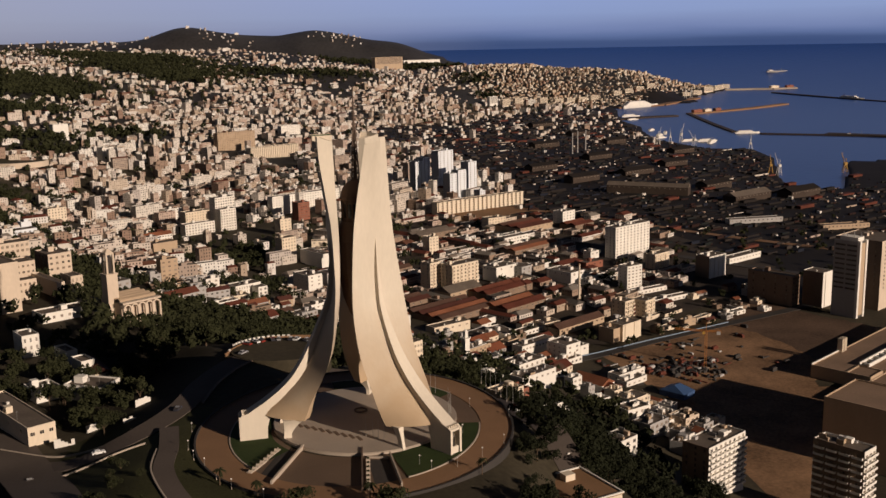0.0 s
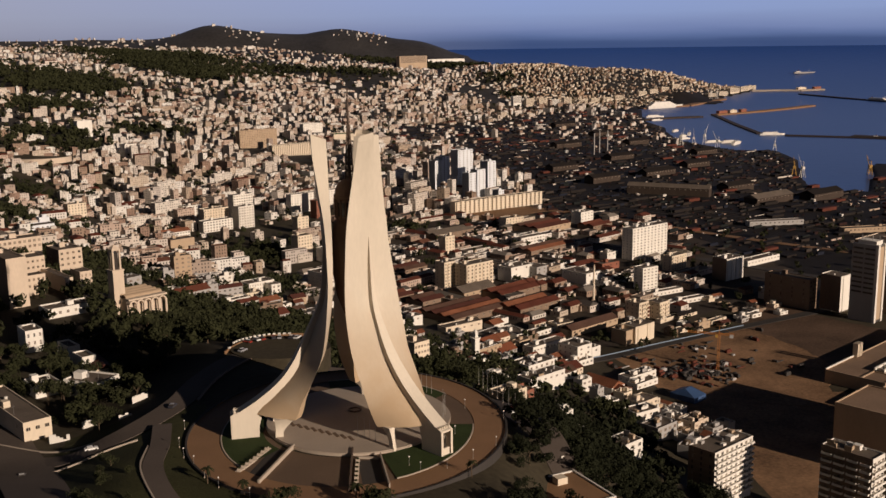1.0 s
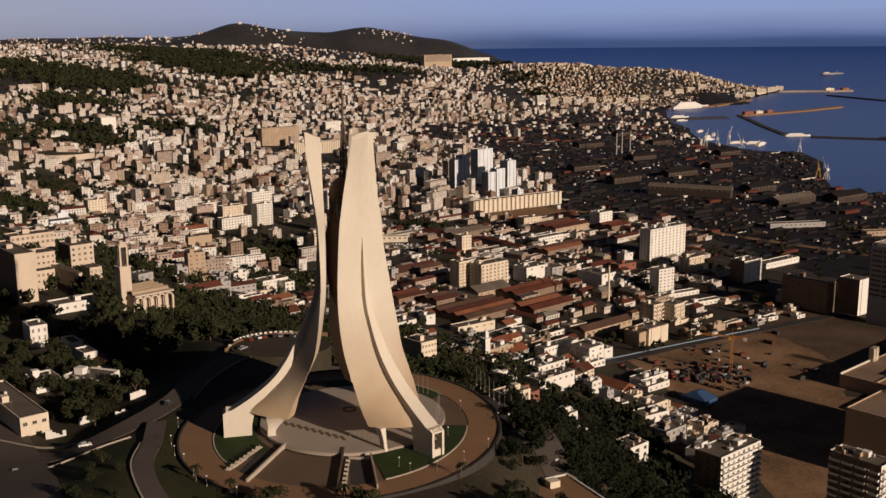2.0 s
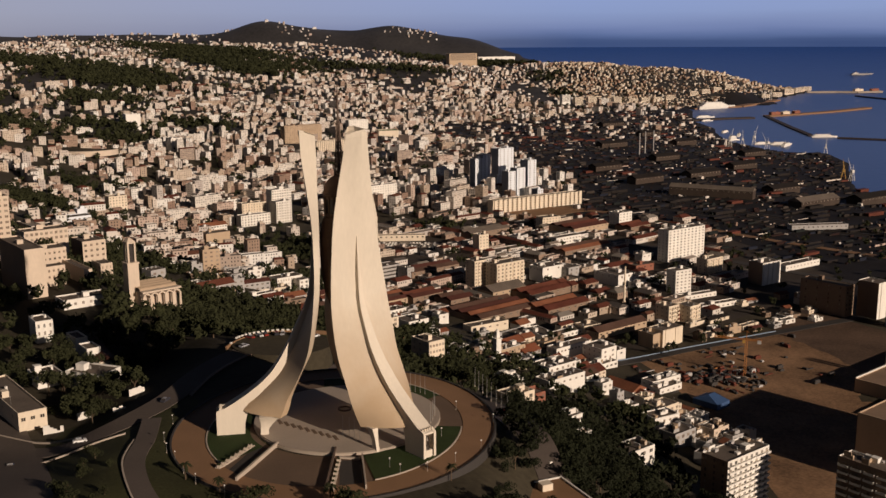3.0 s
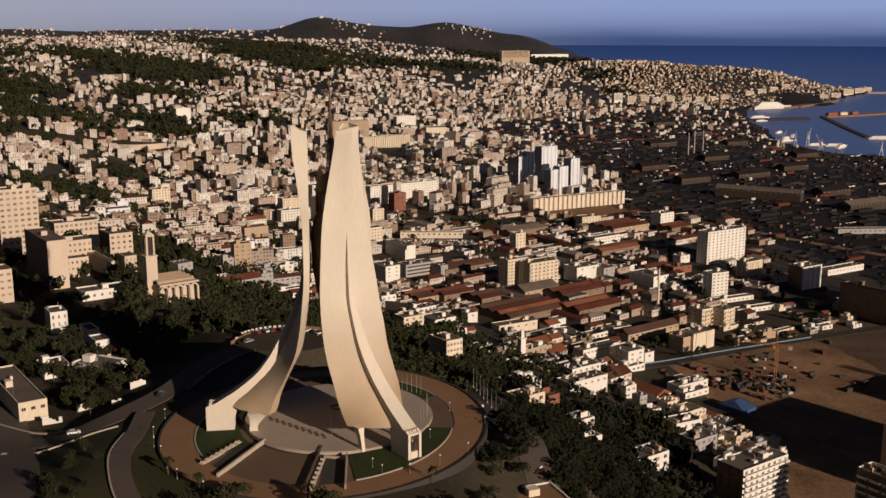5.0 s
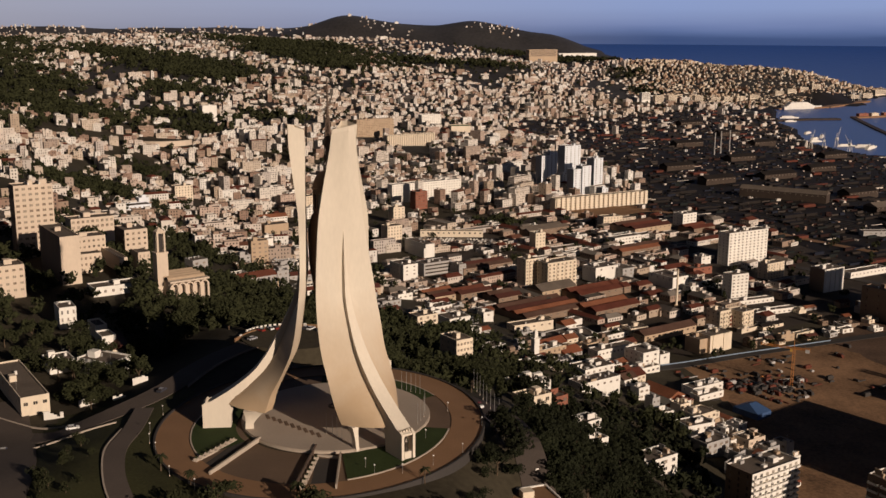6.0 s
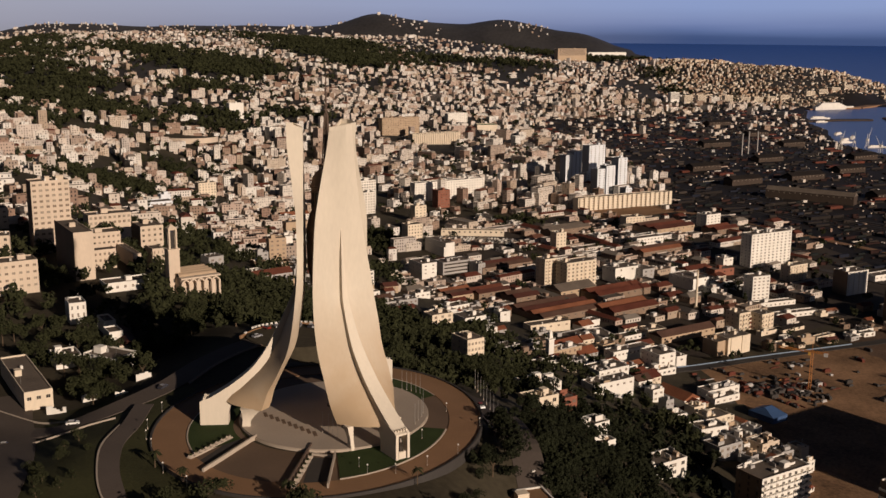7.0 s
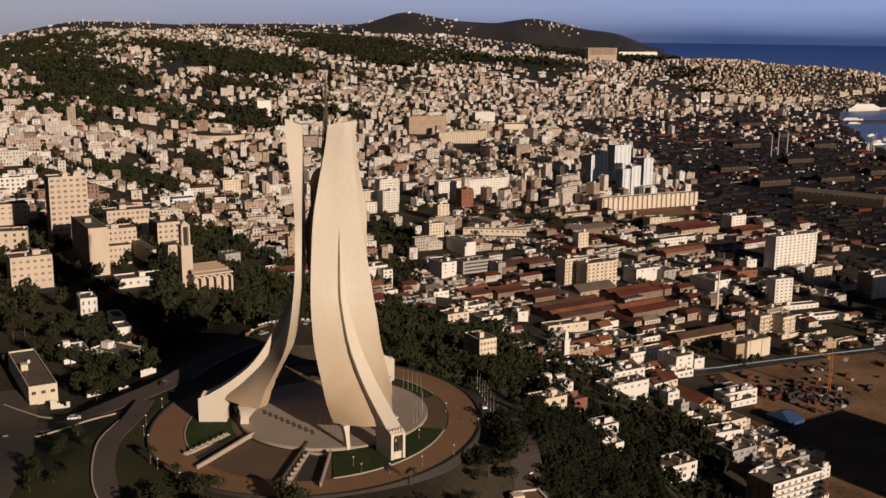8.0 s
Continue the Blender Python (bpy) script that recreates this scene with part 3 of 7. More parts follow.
def strip(name, label, category, material, pts, width, thick=0.3, lift=0.15, on=None, kind="structure"):
    """A road or wall of one width along a bent line, laid on the ground."""
    line = [Vector((x, y)) for x, y in pts]
    fine = []
    for i in range(len(line) - 1):
        p0, p1, p2, p3 = line[max(i - 1, 0)], line[i], line[i + 1], line[min(i + 2, len(line) - 1)]
        for k in range(8):
            t = k / 8
            fine.append(0.5 * ((2 * p1) + (p2 - p0) * t + (2 * p0 - 5 * p1 + 4 * p2 - p3) * t * t + (3 * p1 - p0 - 3 * p2 + p3) * t ** 3))
    fine.append(line[-1])
    bm = bmesh.new()
    prev = None
    for i, p in enumerate(fine):
        d = (fine[min(i + 1, len(fine) - 1)] - fine[max(i - 1, 0)]).normalized()
        s = Vector((-d.y, d.x)) * width / 2
        z = (on if on is not None else max(ground(*(p + s)), ground(*(p - s)), ground(*p))) + lift
        ring = [bm.verts.new((*q, h)) for q, h in ((p + s, z), (p - s, z), (p - s, z - thick), (p + s, z - thick))]
        if prev:
            for j in range(4):
                bm.faces.new((prev[j], prev[(j + 1) % 4], ring[(j + 1) % 4], ring[j]))
        else:
            bm.faces.new(ring[::-1])
        prev = ring
    bm.faces.new(prev)
    ob = new(name, mesh_of(bm, name, material))
    return tagged(ob, label, category, kind=kind)


# front ramps down to the rooms below: flat floors, the pits' shade put into their dark colour, between pale walls
def ramp(label, quad, walls):
    bm = bmesh.new()
    bm.faces.new([bm.verts.new((x, y, -0.80)) for x, y in quad])
    ext = bmesh.ops.extrude_face_region(bm, geom=list(bm.faces))
    for v in [g for g in ext["geom"] if isinstance(g, bmesh.types.BMVert)]:
        v.co.z -= 0.6
    tagged(new("sunken_ramp", mesh_of(bm, "sunken_ramp", ASPHALT)), label, "ramp", kind="structure")
    for a, b, h, w, m in walls:
        strip("ramp_wall", "pale low wall beside a sunken ramp", "wall", m, (a, ((a[0] + b[0]) / 2, (a[1] + b[1]) / 2), b), w, h + 1.0, h, on=-0.8)


# the walls on the sun's side are raised to shade the floors
ramp("flat dark floor for a ramp pit's shade beside a planted stair", ((-50.5, 297.5), (-44.5, 297.5), (-49.6, 274.0), (-54.2, 277.2)),
     (((-43.8, 299.6), (-49.4, 273.2), 1.2, 0.6, KERB), ((-51.2, 298.2), (-57.0, 281.0), 0.5, 1.6, KERB)))
ramp("flat dark floor for a ramp pit's shade with a pale head wall", ((-23.4, 289.4), (-17.2, 289.6), (-13.4, 270.4), (-19.8, 270.0)),
     (((-16.9, 291.6), (-12.6, 270.2), 1.5, 0.45, PAVING), ((-23.6, 291.2), (-17.4, 290.4), 0.5, 0.9, KERB), ((-25.6, 296.6), (-23.4, 267.4), 1.3, 0.5, DARK_STONE), ((-23.4, 289.6), (-21.6, 268.2), 0.4, 1.1, KERB)))


def planter():
    bm = bmesh.new()
    add_box(bm, -0.55, 0.55, -0.55, 0.55, -0.6, 0.35)
    top = thing("planter", "small pale stone planter on a stair wall", "planter", group="planters")
    part("box", bm, KERB, top)
    bm = bmesh.new()
    bmesh.ops.create_icosphere(bm, subdivisions=1, radius=0.5)
    for v in bm.verts:
        v.co = Vector((v.co.x, v.co.y, v.co.z * 0.6 + 0.5)) * (1 + 0.2 * noise.noise(v.co * 3))
    part("shrub", bm, LEAVES, top)
    return top


first = planter()
first.matrix_world = pose(-51.6, 297.0, 0.0)
for i in range(1, 8):
    copy_thing(first, pose(-51.6 - 5.0 * i / 7, 297.0 - 15.5 * i / 7, -0.05))
for i in range(7):
    copy_thing(first, pose(-23.2 + 1.3 * i / 6, 288.0 - 18.5 * i / 6, -0.05))


disc("basin", "low round dark stone basin on the plaza", "basin", DARK_STONE, -28.4, 329.4, 2.3, 2.3, -0.2, 0.35, inner=(1.7, 1.7), kind="", n=28)


# pale steps on the plaza, in the light between two fins
def plaza_steps():
    bm = bmesh.new()
    for i in range(9):
        a = i / 8
        x, y = -47.0 + 20.0 * a, 316.5 - 12.0 * a
        m = pose(x, y, 0, 0, 0, -62)
        add_box(bm, -1.9, 1.9, -0.5, 0.5, -0.2, 0.12, m)
    ob = new("stone_bench", mesh_of(bm, "stone_bench", FORECOURT))
    return tagged(ob, "row of low dark stone slabs on the plaza", "slabs", kind="stuff")


plaza_steps()


def pole(name, label, x, y, z, h, r=0.09, lamp=False, group=""):
    top = thing(name, label, "pole", pose(x, y, z), group)
    bm = bmesh.new()
    add_tube(bm, (0, 0, -0.5), (0, 0, h), r, r * 0.6, 8)
    part("shaft", bm, METAL, top)
    bm = bmesh.new()
    add_tube(bm, (0, 0, -0.3), (0, 0, 0.35), r * 2.6, r * 2.0, 8)
    part("base", bm, KERB, top)
    bm = bmesh.new()
    if lamp:
        bmesh.ops.create_icosphere(bm, subdivisions=2, radius=0.24)
        bmesh.ops.translate(bm, verts=bm.verts, vec=(0, 0, h + 0.25))
        part("globe", bm, WHITE, top, "white globe")
    else:
        bmesh.ops.create_icosphere(bm, subdivisions=1, radius=r * 1.8)
        bmesh.ops.translate(bm, verts=bm.verts, vec=(0, 0, h))
        part("finial", bm, METAL, top)
    return top


flag = pole("flagpole", "tall bare metal flagpole", -8.8, 349.8, -0.7, 6.5, 0.06, group="flagpoles by the plaza")
for x, y in ((-7.1, 349.1), (-5.3, 348.3), (-3.6, 347.1), (-10.6, 350.4)):
    copy_thing(flag, pose(x, y, -0.7))
for x, y in ((16, 354), (17.6, 350), (19.2, 346), (21, 341.5), (22.8, 337), (24.8, 332.2), (14.5, 357.5), (13, 361)):
    copy_thing(flag, pose(x, y, -2))
for x, y in ((0.8, 318.5), (1.2, 321.5), (1.6, 325), (1.4, 328), (0.8, 331), (-22.8, 304.8), (-21, 303.3), (-19.2, 302.3), (-25, 306)):
    copy_thing(flag, pose(x, y, 0))
lamp = pole("path_lamp", "path lamp with a white globe", -81.3, 314.8, -0.7, 2.6, 0.05, True, "path lamps")
for x, y in ((-79, 300), (-75.5, 292), (-70.9, 286), (-65.7, 277.6), (-60.1, 270.9), (-50, 264), (20.5, 322), (17.5, 300), (10.5, 290), (3, 283), (-2, 304), (5, 309), (-8, 285), (-4.5, 281), (8, 333)):
    copy_thing(lamp, pose(x, y, -0.7))


# ---- statues in the niches of the feet: plain standing forms ----
def statue(k):
    bm = bmesh.new()
    add_box(bm, -1.1, 1.1, -1.2, 1.2, -1.0, 2.2)
    prev = None
    for z, a, b in ((2.2, 0.75, 0.9), (3.6, 0.6, 0.75), (5.0, 0.7, 1.0), (5.7, 0.45, 0.6), (6.0, 0.35, 0.35), (6.6, 0.38, 0.38), (6.9, 0.12, 0.12)):
        ring = [bm.verts.new((a * math.cos(2 * math.pi * i / 10), b * math.sin(2 * math.pi * i / 10), z)) for i in range(10)]
        if prev:
            for i in range(10):
                bm.faces.new((prev[i], prev[(i + 1) % 10], ring[(i + 1) % 10], ring[i]))
        prev = ring
    bm.faces.new(prev)
    for f in bm.faces:
        f.material_index = 1 if f.calc_center_median().z > 2.25 else 0
    ob = new("statue", mesh_of(bm, "statue", [CONCRETE, BRONZE]))
    ob.matrix_world = pose(MX, MY, -0.6, 0, 0, FIN_TURN + 120 * k) @ pose(38.5, KEEL_V, 0)
    return tagged(ob, "dark statue on a pale plinth in a niche of the foot", "statue", "", "")


for k in range(3):
    statue(k)["group"] = "statues at the feet"


# ---- roads ----
strip("road", "dark asphalt road climbing past the monument", "road", ROAD, ((-210, 300), (-170, 311), (-140, 314), (-118, 311), (-104, 316), (-95, 326), (-90, 342), (-88, 365), (-80, 392), (-62, 408), (-38, 412), (-14, 398), (7, 376), (24, 350), (33, 326), (42, 296)), 9.5, 0.5, 0.25)
strip("side_road", "narrow asphalt road curving below the ring walk", "road", ROAD, ((-38, 215), (-55, 240), (-67, 256), (-76, 270), (-83, 286), (-85.5, 302), (-90, 320)), 6.0, 0.5, 0.32)
strip("road_junction", "worn brown asphalt where two roads meet", "road", ROAD, ((-156, 344), (-142, 322), (-126, 298), (-112, 274), (-101, 250), (-92, 226)), 17, 0.5, 0.29)
strip("road_kerb", "pale kerb along the climbing road", "kerb", KERB, ((-150, 330), (-135, 324), (-124, 320.5), (-115, 320), (-107, 322.5), (-99.5, 331), (-95.5, 345)), 0.5, 0.6, 0.5)
strip("road_kerb", "pale kerb between the two roads", "kerb", KERB, ((-122, 300), (-113, 303), (-104, 307.5), (-95, 310)), 0.5, 0.6, 0.5)
strip("road_kerb", "pale kerb along the narrow road", "kerb", KERB, ((-58, 242), (-70.5, 255.5), (-80, 271), (-86.8, 286.5), (-89.2, 302)), 0.45, 0.6, 0.55)
strip("road_kerb", "dark kerb wall below the ring walk", "kerb", DARK_STONE, ((-84, 341), (-82.5, 366), (-75.5, 388), (-60.5, 402.5), (-38, 406.5), (-16.5, 393.5), (2.5, 372.5), (17, 348), (25, 324)), 0.6, 1.2, 0.7)
strip("car_park_wall", "low stone wall round the car park", "wall", BROWN_PAVING, ((-87, 396), (-84, 408), (-76, 417), (-64, 421), (-50, 420)), 0.5, 1.6, 0.5, on=-0.4)
disc("car_park", "dark paved car park behind the monument", "car park", EARTH, -66, 403, 20, 16, -9, -0.35)


def car(x, y, z, yaw):
    top = thing("car", "small parked car by the road", "car", pose(x, y, z, 0, 0, yaw), "parked cars")
    bm = bmesh.new()
    prof = [(-2.1, 0.35), (-2.15, 0.8), (-1.7, 0.95), (1.1, 0.95), (2.0, 0.8), (2.1, 0.35)]
    a = [bm.verts.new((px, -0.85, pz)) for px, pz in prof]
    b = [bm.verts.new((px, 0.85, pz)) for px, pz in prof]
    for i in range(6):
        bm.faces.new((a[i], a[(i + 1) % 6], b[(i + 1) % 6], b[i]))
    bm.faces.new(a), bm.faces.new(b)
    part("body", bm, CARS, top)
    bm = bmesh.new()
    lo = [bm.verts.new((px, py, 0.95)) for px, py in ((-1.6, -0.8), (1.0, -0.8), (1.0, 0.8), (-1.6, 0.8))]
    hi = [bm.verts.new((px, py, 1.45)) for px, py in ((-1.2, -0.65), (0.4, -0.65), (0.4, 0.65), (-1.2, 0.65))]
    for i in range(4):
        bm.faces.new((lo[i], lo[(i + 1) % 4], hi[(i + 1) % 4], hi[i])).material_index = 1
    bm.faces.new(hi).material_index = 0
    part("cabin", bm, [CARS, PANE], top)
    for wx, wy in ((-1.3, -0.86), (1.3, -0.86), (-1.3, 0.86), (1.3, 0.86)):
        bm = bmesh.new()
        add_tube(bm, (wx, wy - 0.1, 0.32), (wx, wy + 0.1, 0.32), 0.32, 0.32, 10)
        part("wheel", bm, ASPHALT, top)
    return top


first = car(-80, 397, -0.3, 60)
rng = random.Random(11)
for i in range(13):
    a = radians(150 - 8.5 * i)
    x, y = -66 + 17 * math.cos(a), 403 + 12.5 * math.sin(a)
    if i % 3 == 1:
        continue
    copy_thing(first, pose(x, y, -0.33, 0, 0, math.degrees(a) + rng.uniform(-6, 6)))
for x, y, yaw in ((-128, 300, 25), (-110, 310, 30), (-12, 395, -44), (9, 371, -58), (15, 362, -60), (24, 345, -65), (-36, 411, -8), (-150, 290, 24), (-91, 336, 80), (-165, 281, 30)):
    copy_thing(first, pose(x, y, max(ground(x + i, y + j) for i in (-3, 3) for j in (-3, 3)) + 0.25, 0, 0, yaw))


def bollard():
    """A white stone block on the car park's wall."""
    top = thing("bollard", "white stone block on the car park wall", "bollard", group="blocks on the wall")
    bm = bmesh.new()
    add_box(bm, -0.55, 0.55, -0.3, 0.3, 0, 0.5)
    part("stone", bm, WHITE, top)
    bm = bmesh.new()
    add_box(bm, -0.6, 0.6, -0.35, 0.35, 0.5, 0.6)
    part("cap", bm, WHITE, top)
    return top


first = bollard()
first.matrix_world = pose(-86, 400, 0.05, 0, 0, 80)
for i in range(1, 15):
    a = radians(172 - 6.0 * i)
    copy_thing(first, pose(-66 + 20.4 * math.cos(a), 403 + 17.2 * math.sin(a), 0.05, 0, 0, math.degrees(a) - 90))


# ---- open ground in the plain ----
def sheet(name, label, category, material, outline, z, seed):
    """A flat patch of ground with an uneven edge."""
    rng = random.Random(seed)
    bm = bmesh.new()
    pts = []
    for (ax, ay), (bx, by) in zip(outline, outline[1:] + outline[:1]):
        for k in range(8):
            t = k / 8
            pts.append((ax + (bx - ax) * t + rng.uniform(-2.5, 2.5), ay + (by - ay) * t + rng.uniform(-2.5, 2.5)))
    f = bm.faces.new([bm.verts.new((x, y, z)) for x, y in pts])
    ext = bmesh.ops.extrude_face_region(bm, geom=[f])
    for v in [g for g in ext["geom"] if isinstance(g, bmesh.types.BMVert)]:
        v.co.z -= 0.6
    tagged(new(name, mesh_of(bm, name, material)), label, category, kind="structure")


sheet("building_site", "bare brown earth of a building site", "ground", SITE, [(88, 712), (150, 752), (226, 798), (250, 745), (262, 690), (228, 620), (196, 622), (170, 660), (130, 655), (112, 682)], -105.75, 3)
sheet("lower_ground", "bare brown earth below the library", "ground", SITE, [(150, 475), (142, 560), (140, 610), (118, 676), (170, 668), (215, 655), (262, 640), (262, 560), (215, 500), (200, 430), (160, 430)], -105.86, 6)
sheet("waste_ground", "bare brown open ground beside the road", "ground", WASTE, [(222, 800), (262, 872), (318, 800), (345, 770), (318, 700), (275, 680), (250, 690), (238, 750)], -105.80, 4)
sheet("depot_yard", "pale paved yard below the residential towers", "ground", BROWN_PAVING, [(-20, 1330), (90, 1400), (130, 1370), (30, 1290)], -105.75, 5)
strip("avenue", "straight asphalt avenue across the plain", "road", ASPHALT, ((70, 690), (150, 748), (232, 802), (330, 862), (450, 940)), 9, 0.4, 0.5)
strip("fence", "light blue site hoarding along the avenue", "fence", LIGHT_BLUE, ((98, 716), (150, 752), (226, 800)), 0.3, 1.7, 1.3)
sheet("town_ground", "dusty brown yards and lanes of the lower town", "ground", TOWN_GROUND, [(-40, 850), (40, 790), (110, 740), (230, 860), (330, 1000), (210, 1320), (0, 1310), (-150, 1260), (-110, 1000)], -105.95, 8)


def site_clutter():
    """Machines, vehicles and piles on the building site."""
    rng = random.Random(31)
    V, F, M = [], [], []
    for i in range(300):
        x, y = (rng.uniform(105, 240), rng.uniform(650, 790)) if i < 170 else (rng.gauss(166, 13), rng.gauss(688, 8))
        if y > 716 + 0.62 * (x - 98) - 8 or y < 640 + 0.1 * (x - 100) or (x > 190 and rng.random() < 0.75):
            continue
        w, d, h = rng.choice(((4.2, 1.8, 1.5), (4.2, 1.8, 1.5), (6, 2.3, 2.4), (2.5, 2, 1.2), (8, 0.9, 0.6)))
        yaw = rng.choice((0.7, 0.7, 2.3, rng.uniform(0, 3)))
        c, s_ = math.cos(yaw), math.sin(yaw)
        k = len(V)
        for q, zz in ((1.0, 0), (1.0, h * 0.55), (0.72, h)):
            for a, b in ((-w, -d), (w, -d), (w, d), (-w, d)):
                V.append((x + q * (a * c - b * s_) / 2, y + q * (a * s_ + b * c) / 2, -105.8 + zz))
        m = rng.choice((0, 0, 0, 0, 0, 0, 0, 2, 2, 1)) if i > 5 else 3
        for r in (0, 4):
            for i in range(4):
                j = (i + 1) % 4
                F.append((k + r + i, k + r + j, k + r + 4 + j, k + r + 4 + i))
                M.append(m)
        F.append((k + 8, k + 9, k + 10, k + 11))
        M.append(m)
    ob = raw("site_clutter", V, F, [ASPHALT, GREY, TILE, ORANGE], M)
    tagged(ob, "vehicles, machines and piles on a building site", "vehicles", kind="stuff")


site_clutter()


# ---- buildings that stand out ----
KEEP = []  # places kept free of other houses: x, y, radius
WINDOWS = {}


def window_mesh(w, h, m=None, pane=None):
    """A window: a reveal in the wall's own colour, a sill, a mullion and a pane or shutter set back in it."""
    m, pane = m or KERB, pane or PANE
    key = (round(w, 1), round(h, 1), m.name, pane.name)
    if key not in WINDOWS:
        w, h = key[:2]
        bm = bmesh.new()
        f = min(0.10, w * 0.1)
        for x0, x1, z0, z1 in ((-w / 2, -w / 2 + f, 0, h), (w / 2 - f, w / 2, 0, h), (-w / 2 + f, w / 2 - f, h - f, h), (-w / 2 - 0.1, w / 2 + 0.1, -f, 0.02), (-0.04, 0.04, 0.02, h - f)):
            add_box(bm, x0, x1, -0.14, 0.06, z0, z1, index=0)
        vs = [bm.verts.new((x, -0.03, z)) for x, z in ((-w / 2 + f, 0.02), (w / 2 - f, 0.02), (w / 2 - f, h - f), (-w / 2 + f, h - f))]
        bm.faces.new(vs).material_index = 1
        WINDOWS[key] = mesh_of(bm, "window", [m, pane])
    return WINDOWS[key]


BALCONIES = {}


def balcony_mesh(w, m):
    key = (round(w, 1), m.name)
    if key not in BALCONIES:
        w = key[0]
        bm = bmesh.new()
        add_box(bm, -w / 2, w / 2, -1.3, 0.0, -0.15, 0.0)
        add_box(bm, -w / 2, w / 2, -1.3, -1.2, 0.0, 0.95)
        add_box(bm, -w / 2, -w / 2 + 0.1, -1.2, 0.0, 0.0, 0.95)
        add_box(bm, w / 2 - 0.1, w / 2, -1.2, 0.0, 0.0, 0.95)
        BALCONIES[key] = mesh_of(bm, "balcony", m)
    return BALCONIES[key]


def block(label, x, y, z, w, d, h, yaw, m, cols=0, rows=0, hut=0, balcony=False, ribs=0, bays=0, bands=False, roof=None, seed=0, category="building", name="building", side=True, keep=True, shade_m=None):
    """A building whose front wall's middle stands at (x, y): front w wide, d deep, h high. yaw: the way along the front."""
    rng = random.Random(int(abs(x) * 7 + abs(y) * 3) + seed)
    at = pose(x, y, z, 0, 0, yaw)
    if len(label.split()) < 5:
        label += " on the green slope" if y < 640 else " in the lower town" if y < 1500 else " in the upper town"
    top = thing(name, label, category, at)
    mid = at @ Vector((0, d / 2, 0))
    if keep:
        KEEP.append((mid.x, mid.y, 0.42 * (w + d) / 2 + 2))
    if keep and max(w, d) > 2.2 * min(w, d):
        for k in (-0.36, -0.18, 0.18, 0.36):
            q = at @ Vector((k * w if w > d else 0, d / 2 + (k * d if d > w else 0), 0))
            KEEP.append((q.x, q.y, min(w, d) * 0.6 + 3))
    bm = bmesh.new()
    o = [(-w / 2, 0), (w / 2, 0), (w / 2, d), (-w / 2, d)]
    i_ = [(-w / 2 + 0.3, 0.3), (w / 2 - 0.3, 0.3), (w / 2 - 0.3, d - 0.3), (-w / 2 + 0.3, d - 0.3)]
    rings = [(o, -14)]
    if rows > 2 and not bands:  # floor ledges round the facade
        fh = min(3.4, (h - 0.8) / rows)
        e = [(x_ + 0.15 * (1 if x_ > 0 else -1), y_ + 0.15 * (1 if y_ > 0 else -1)) for x_, y_ in o]
        for r in range(rows - 1, 0, -1):
            zz = h - 0.7 - fh * r
            rings += [(o, zz - 0.12), (e, zz - 0.12), (e, zz + 0.12), (o, zz + 0.12)]
    rings += [(o, h), (i_, h), (i_, h - 0.7)] if roof is None else [(o, h - 0.7)]
    prev = None
    for pts, zz in rings:
        ring = [bm.verts.new((*q, zz)) for q in pts]
        if prev:
            # the left side's own material puts its shade into the colour
            for k in range(4):
                bm.faces.new((prev[k], prev[(k + 1) % 4], ring[(k + 1) % 4], ring[k])).material_index = int(shade_m is not None and k == 3)
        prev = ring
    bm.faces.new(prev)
    part("wall", bm, [m, shade_m or m], top)
    for i in range(ribs):
        bm = bmesh.new()
        u = -w / 2 + w * (i + 0.5) / ribs
        add_box(bm, u - w * 0.28 / ribs, u + w * 0.28 / ribs, -0.5, 0.0, -2, h - 0.1)
        part("rib", bm, m, top)
    bm = bmesh.new()
    if roof is None:
        add_box(bm, -w / 2 + 0.31, w / 2 - 0.31, 0.31, d - 0.31, h - 0.9, h - 0.62)
        part("roof", bm, FLAT, top, "weathered flat roof")
    else:
        r = 0.28 * min(w, d)
        e = 0.5
        if w >= d:
            vs = [(-w / 2 - e, -e, h - 0.7), (w / 2 + e, -e, h - 0.7), (w / 2 + e, d + e, h - 0.7), (-w / 2 - e, d + e, h - 0.7), (-w / 2 - e, d / 2, h - 0.7 + r), (w / 2 + e, d / 2, h - 0.7 + r)]
            fs = ((0, 1, 5, 4), (2, 3, 4, 5), (1, 2, 5), (3, 0, 4), (0, 3, 2, 1))
        else:
            vs = [(-w / 2 - e, -e, h - 0.7), (w / 2 + e, -e, h - 0.7), (w / 2 + e, d + e, h - 0.7), (-w / 2 - e, d + e, h - 0.7), (0, -e, h - 0.7 + r), (0, d + e, h - 0.7 + r)]
            fs = ((0, 4, 5, 3), (1, 2, 5, 4), (0, 1, 4), (2, 3, 5), (0, 3, 2, 1))
        vv = [bm.verts.new(v) for v in vs]
        for f in fs:
            bm.faces.new([vv[i] for i in f])
        part("roof", bm, roof, top, "tiled pitched roof")
    if roof is None:
        for i in range(max(hut, 1 if w > 9 and rng.random() < 0.8 else 0)):
            bm = bmesh.new()
            a, b = rng.uniform(1.2, 2.2), rng.uniform(1.2, 2.0)
            u, v = rng.uniform(-0.34, 0.34) * w, d * rng.uniform(0.35, 0.7)
            add_box(bm, u - a, u + a, v - b, v + b, h - 0.65, h + rng.uniform(1.6, 2.6))
            part("roof_hut", bm, m, top)
        for i in range(rng.randint(0, 3) if w > 7 else 0):
            bm = bmesh.new()
            u, v = rng.uniform(-0.42, 0.42) * w, d * rng.uniform(0.2, 0.8)
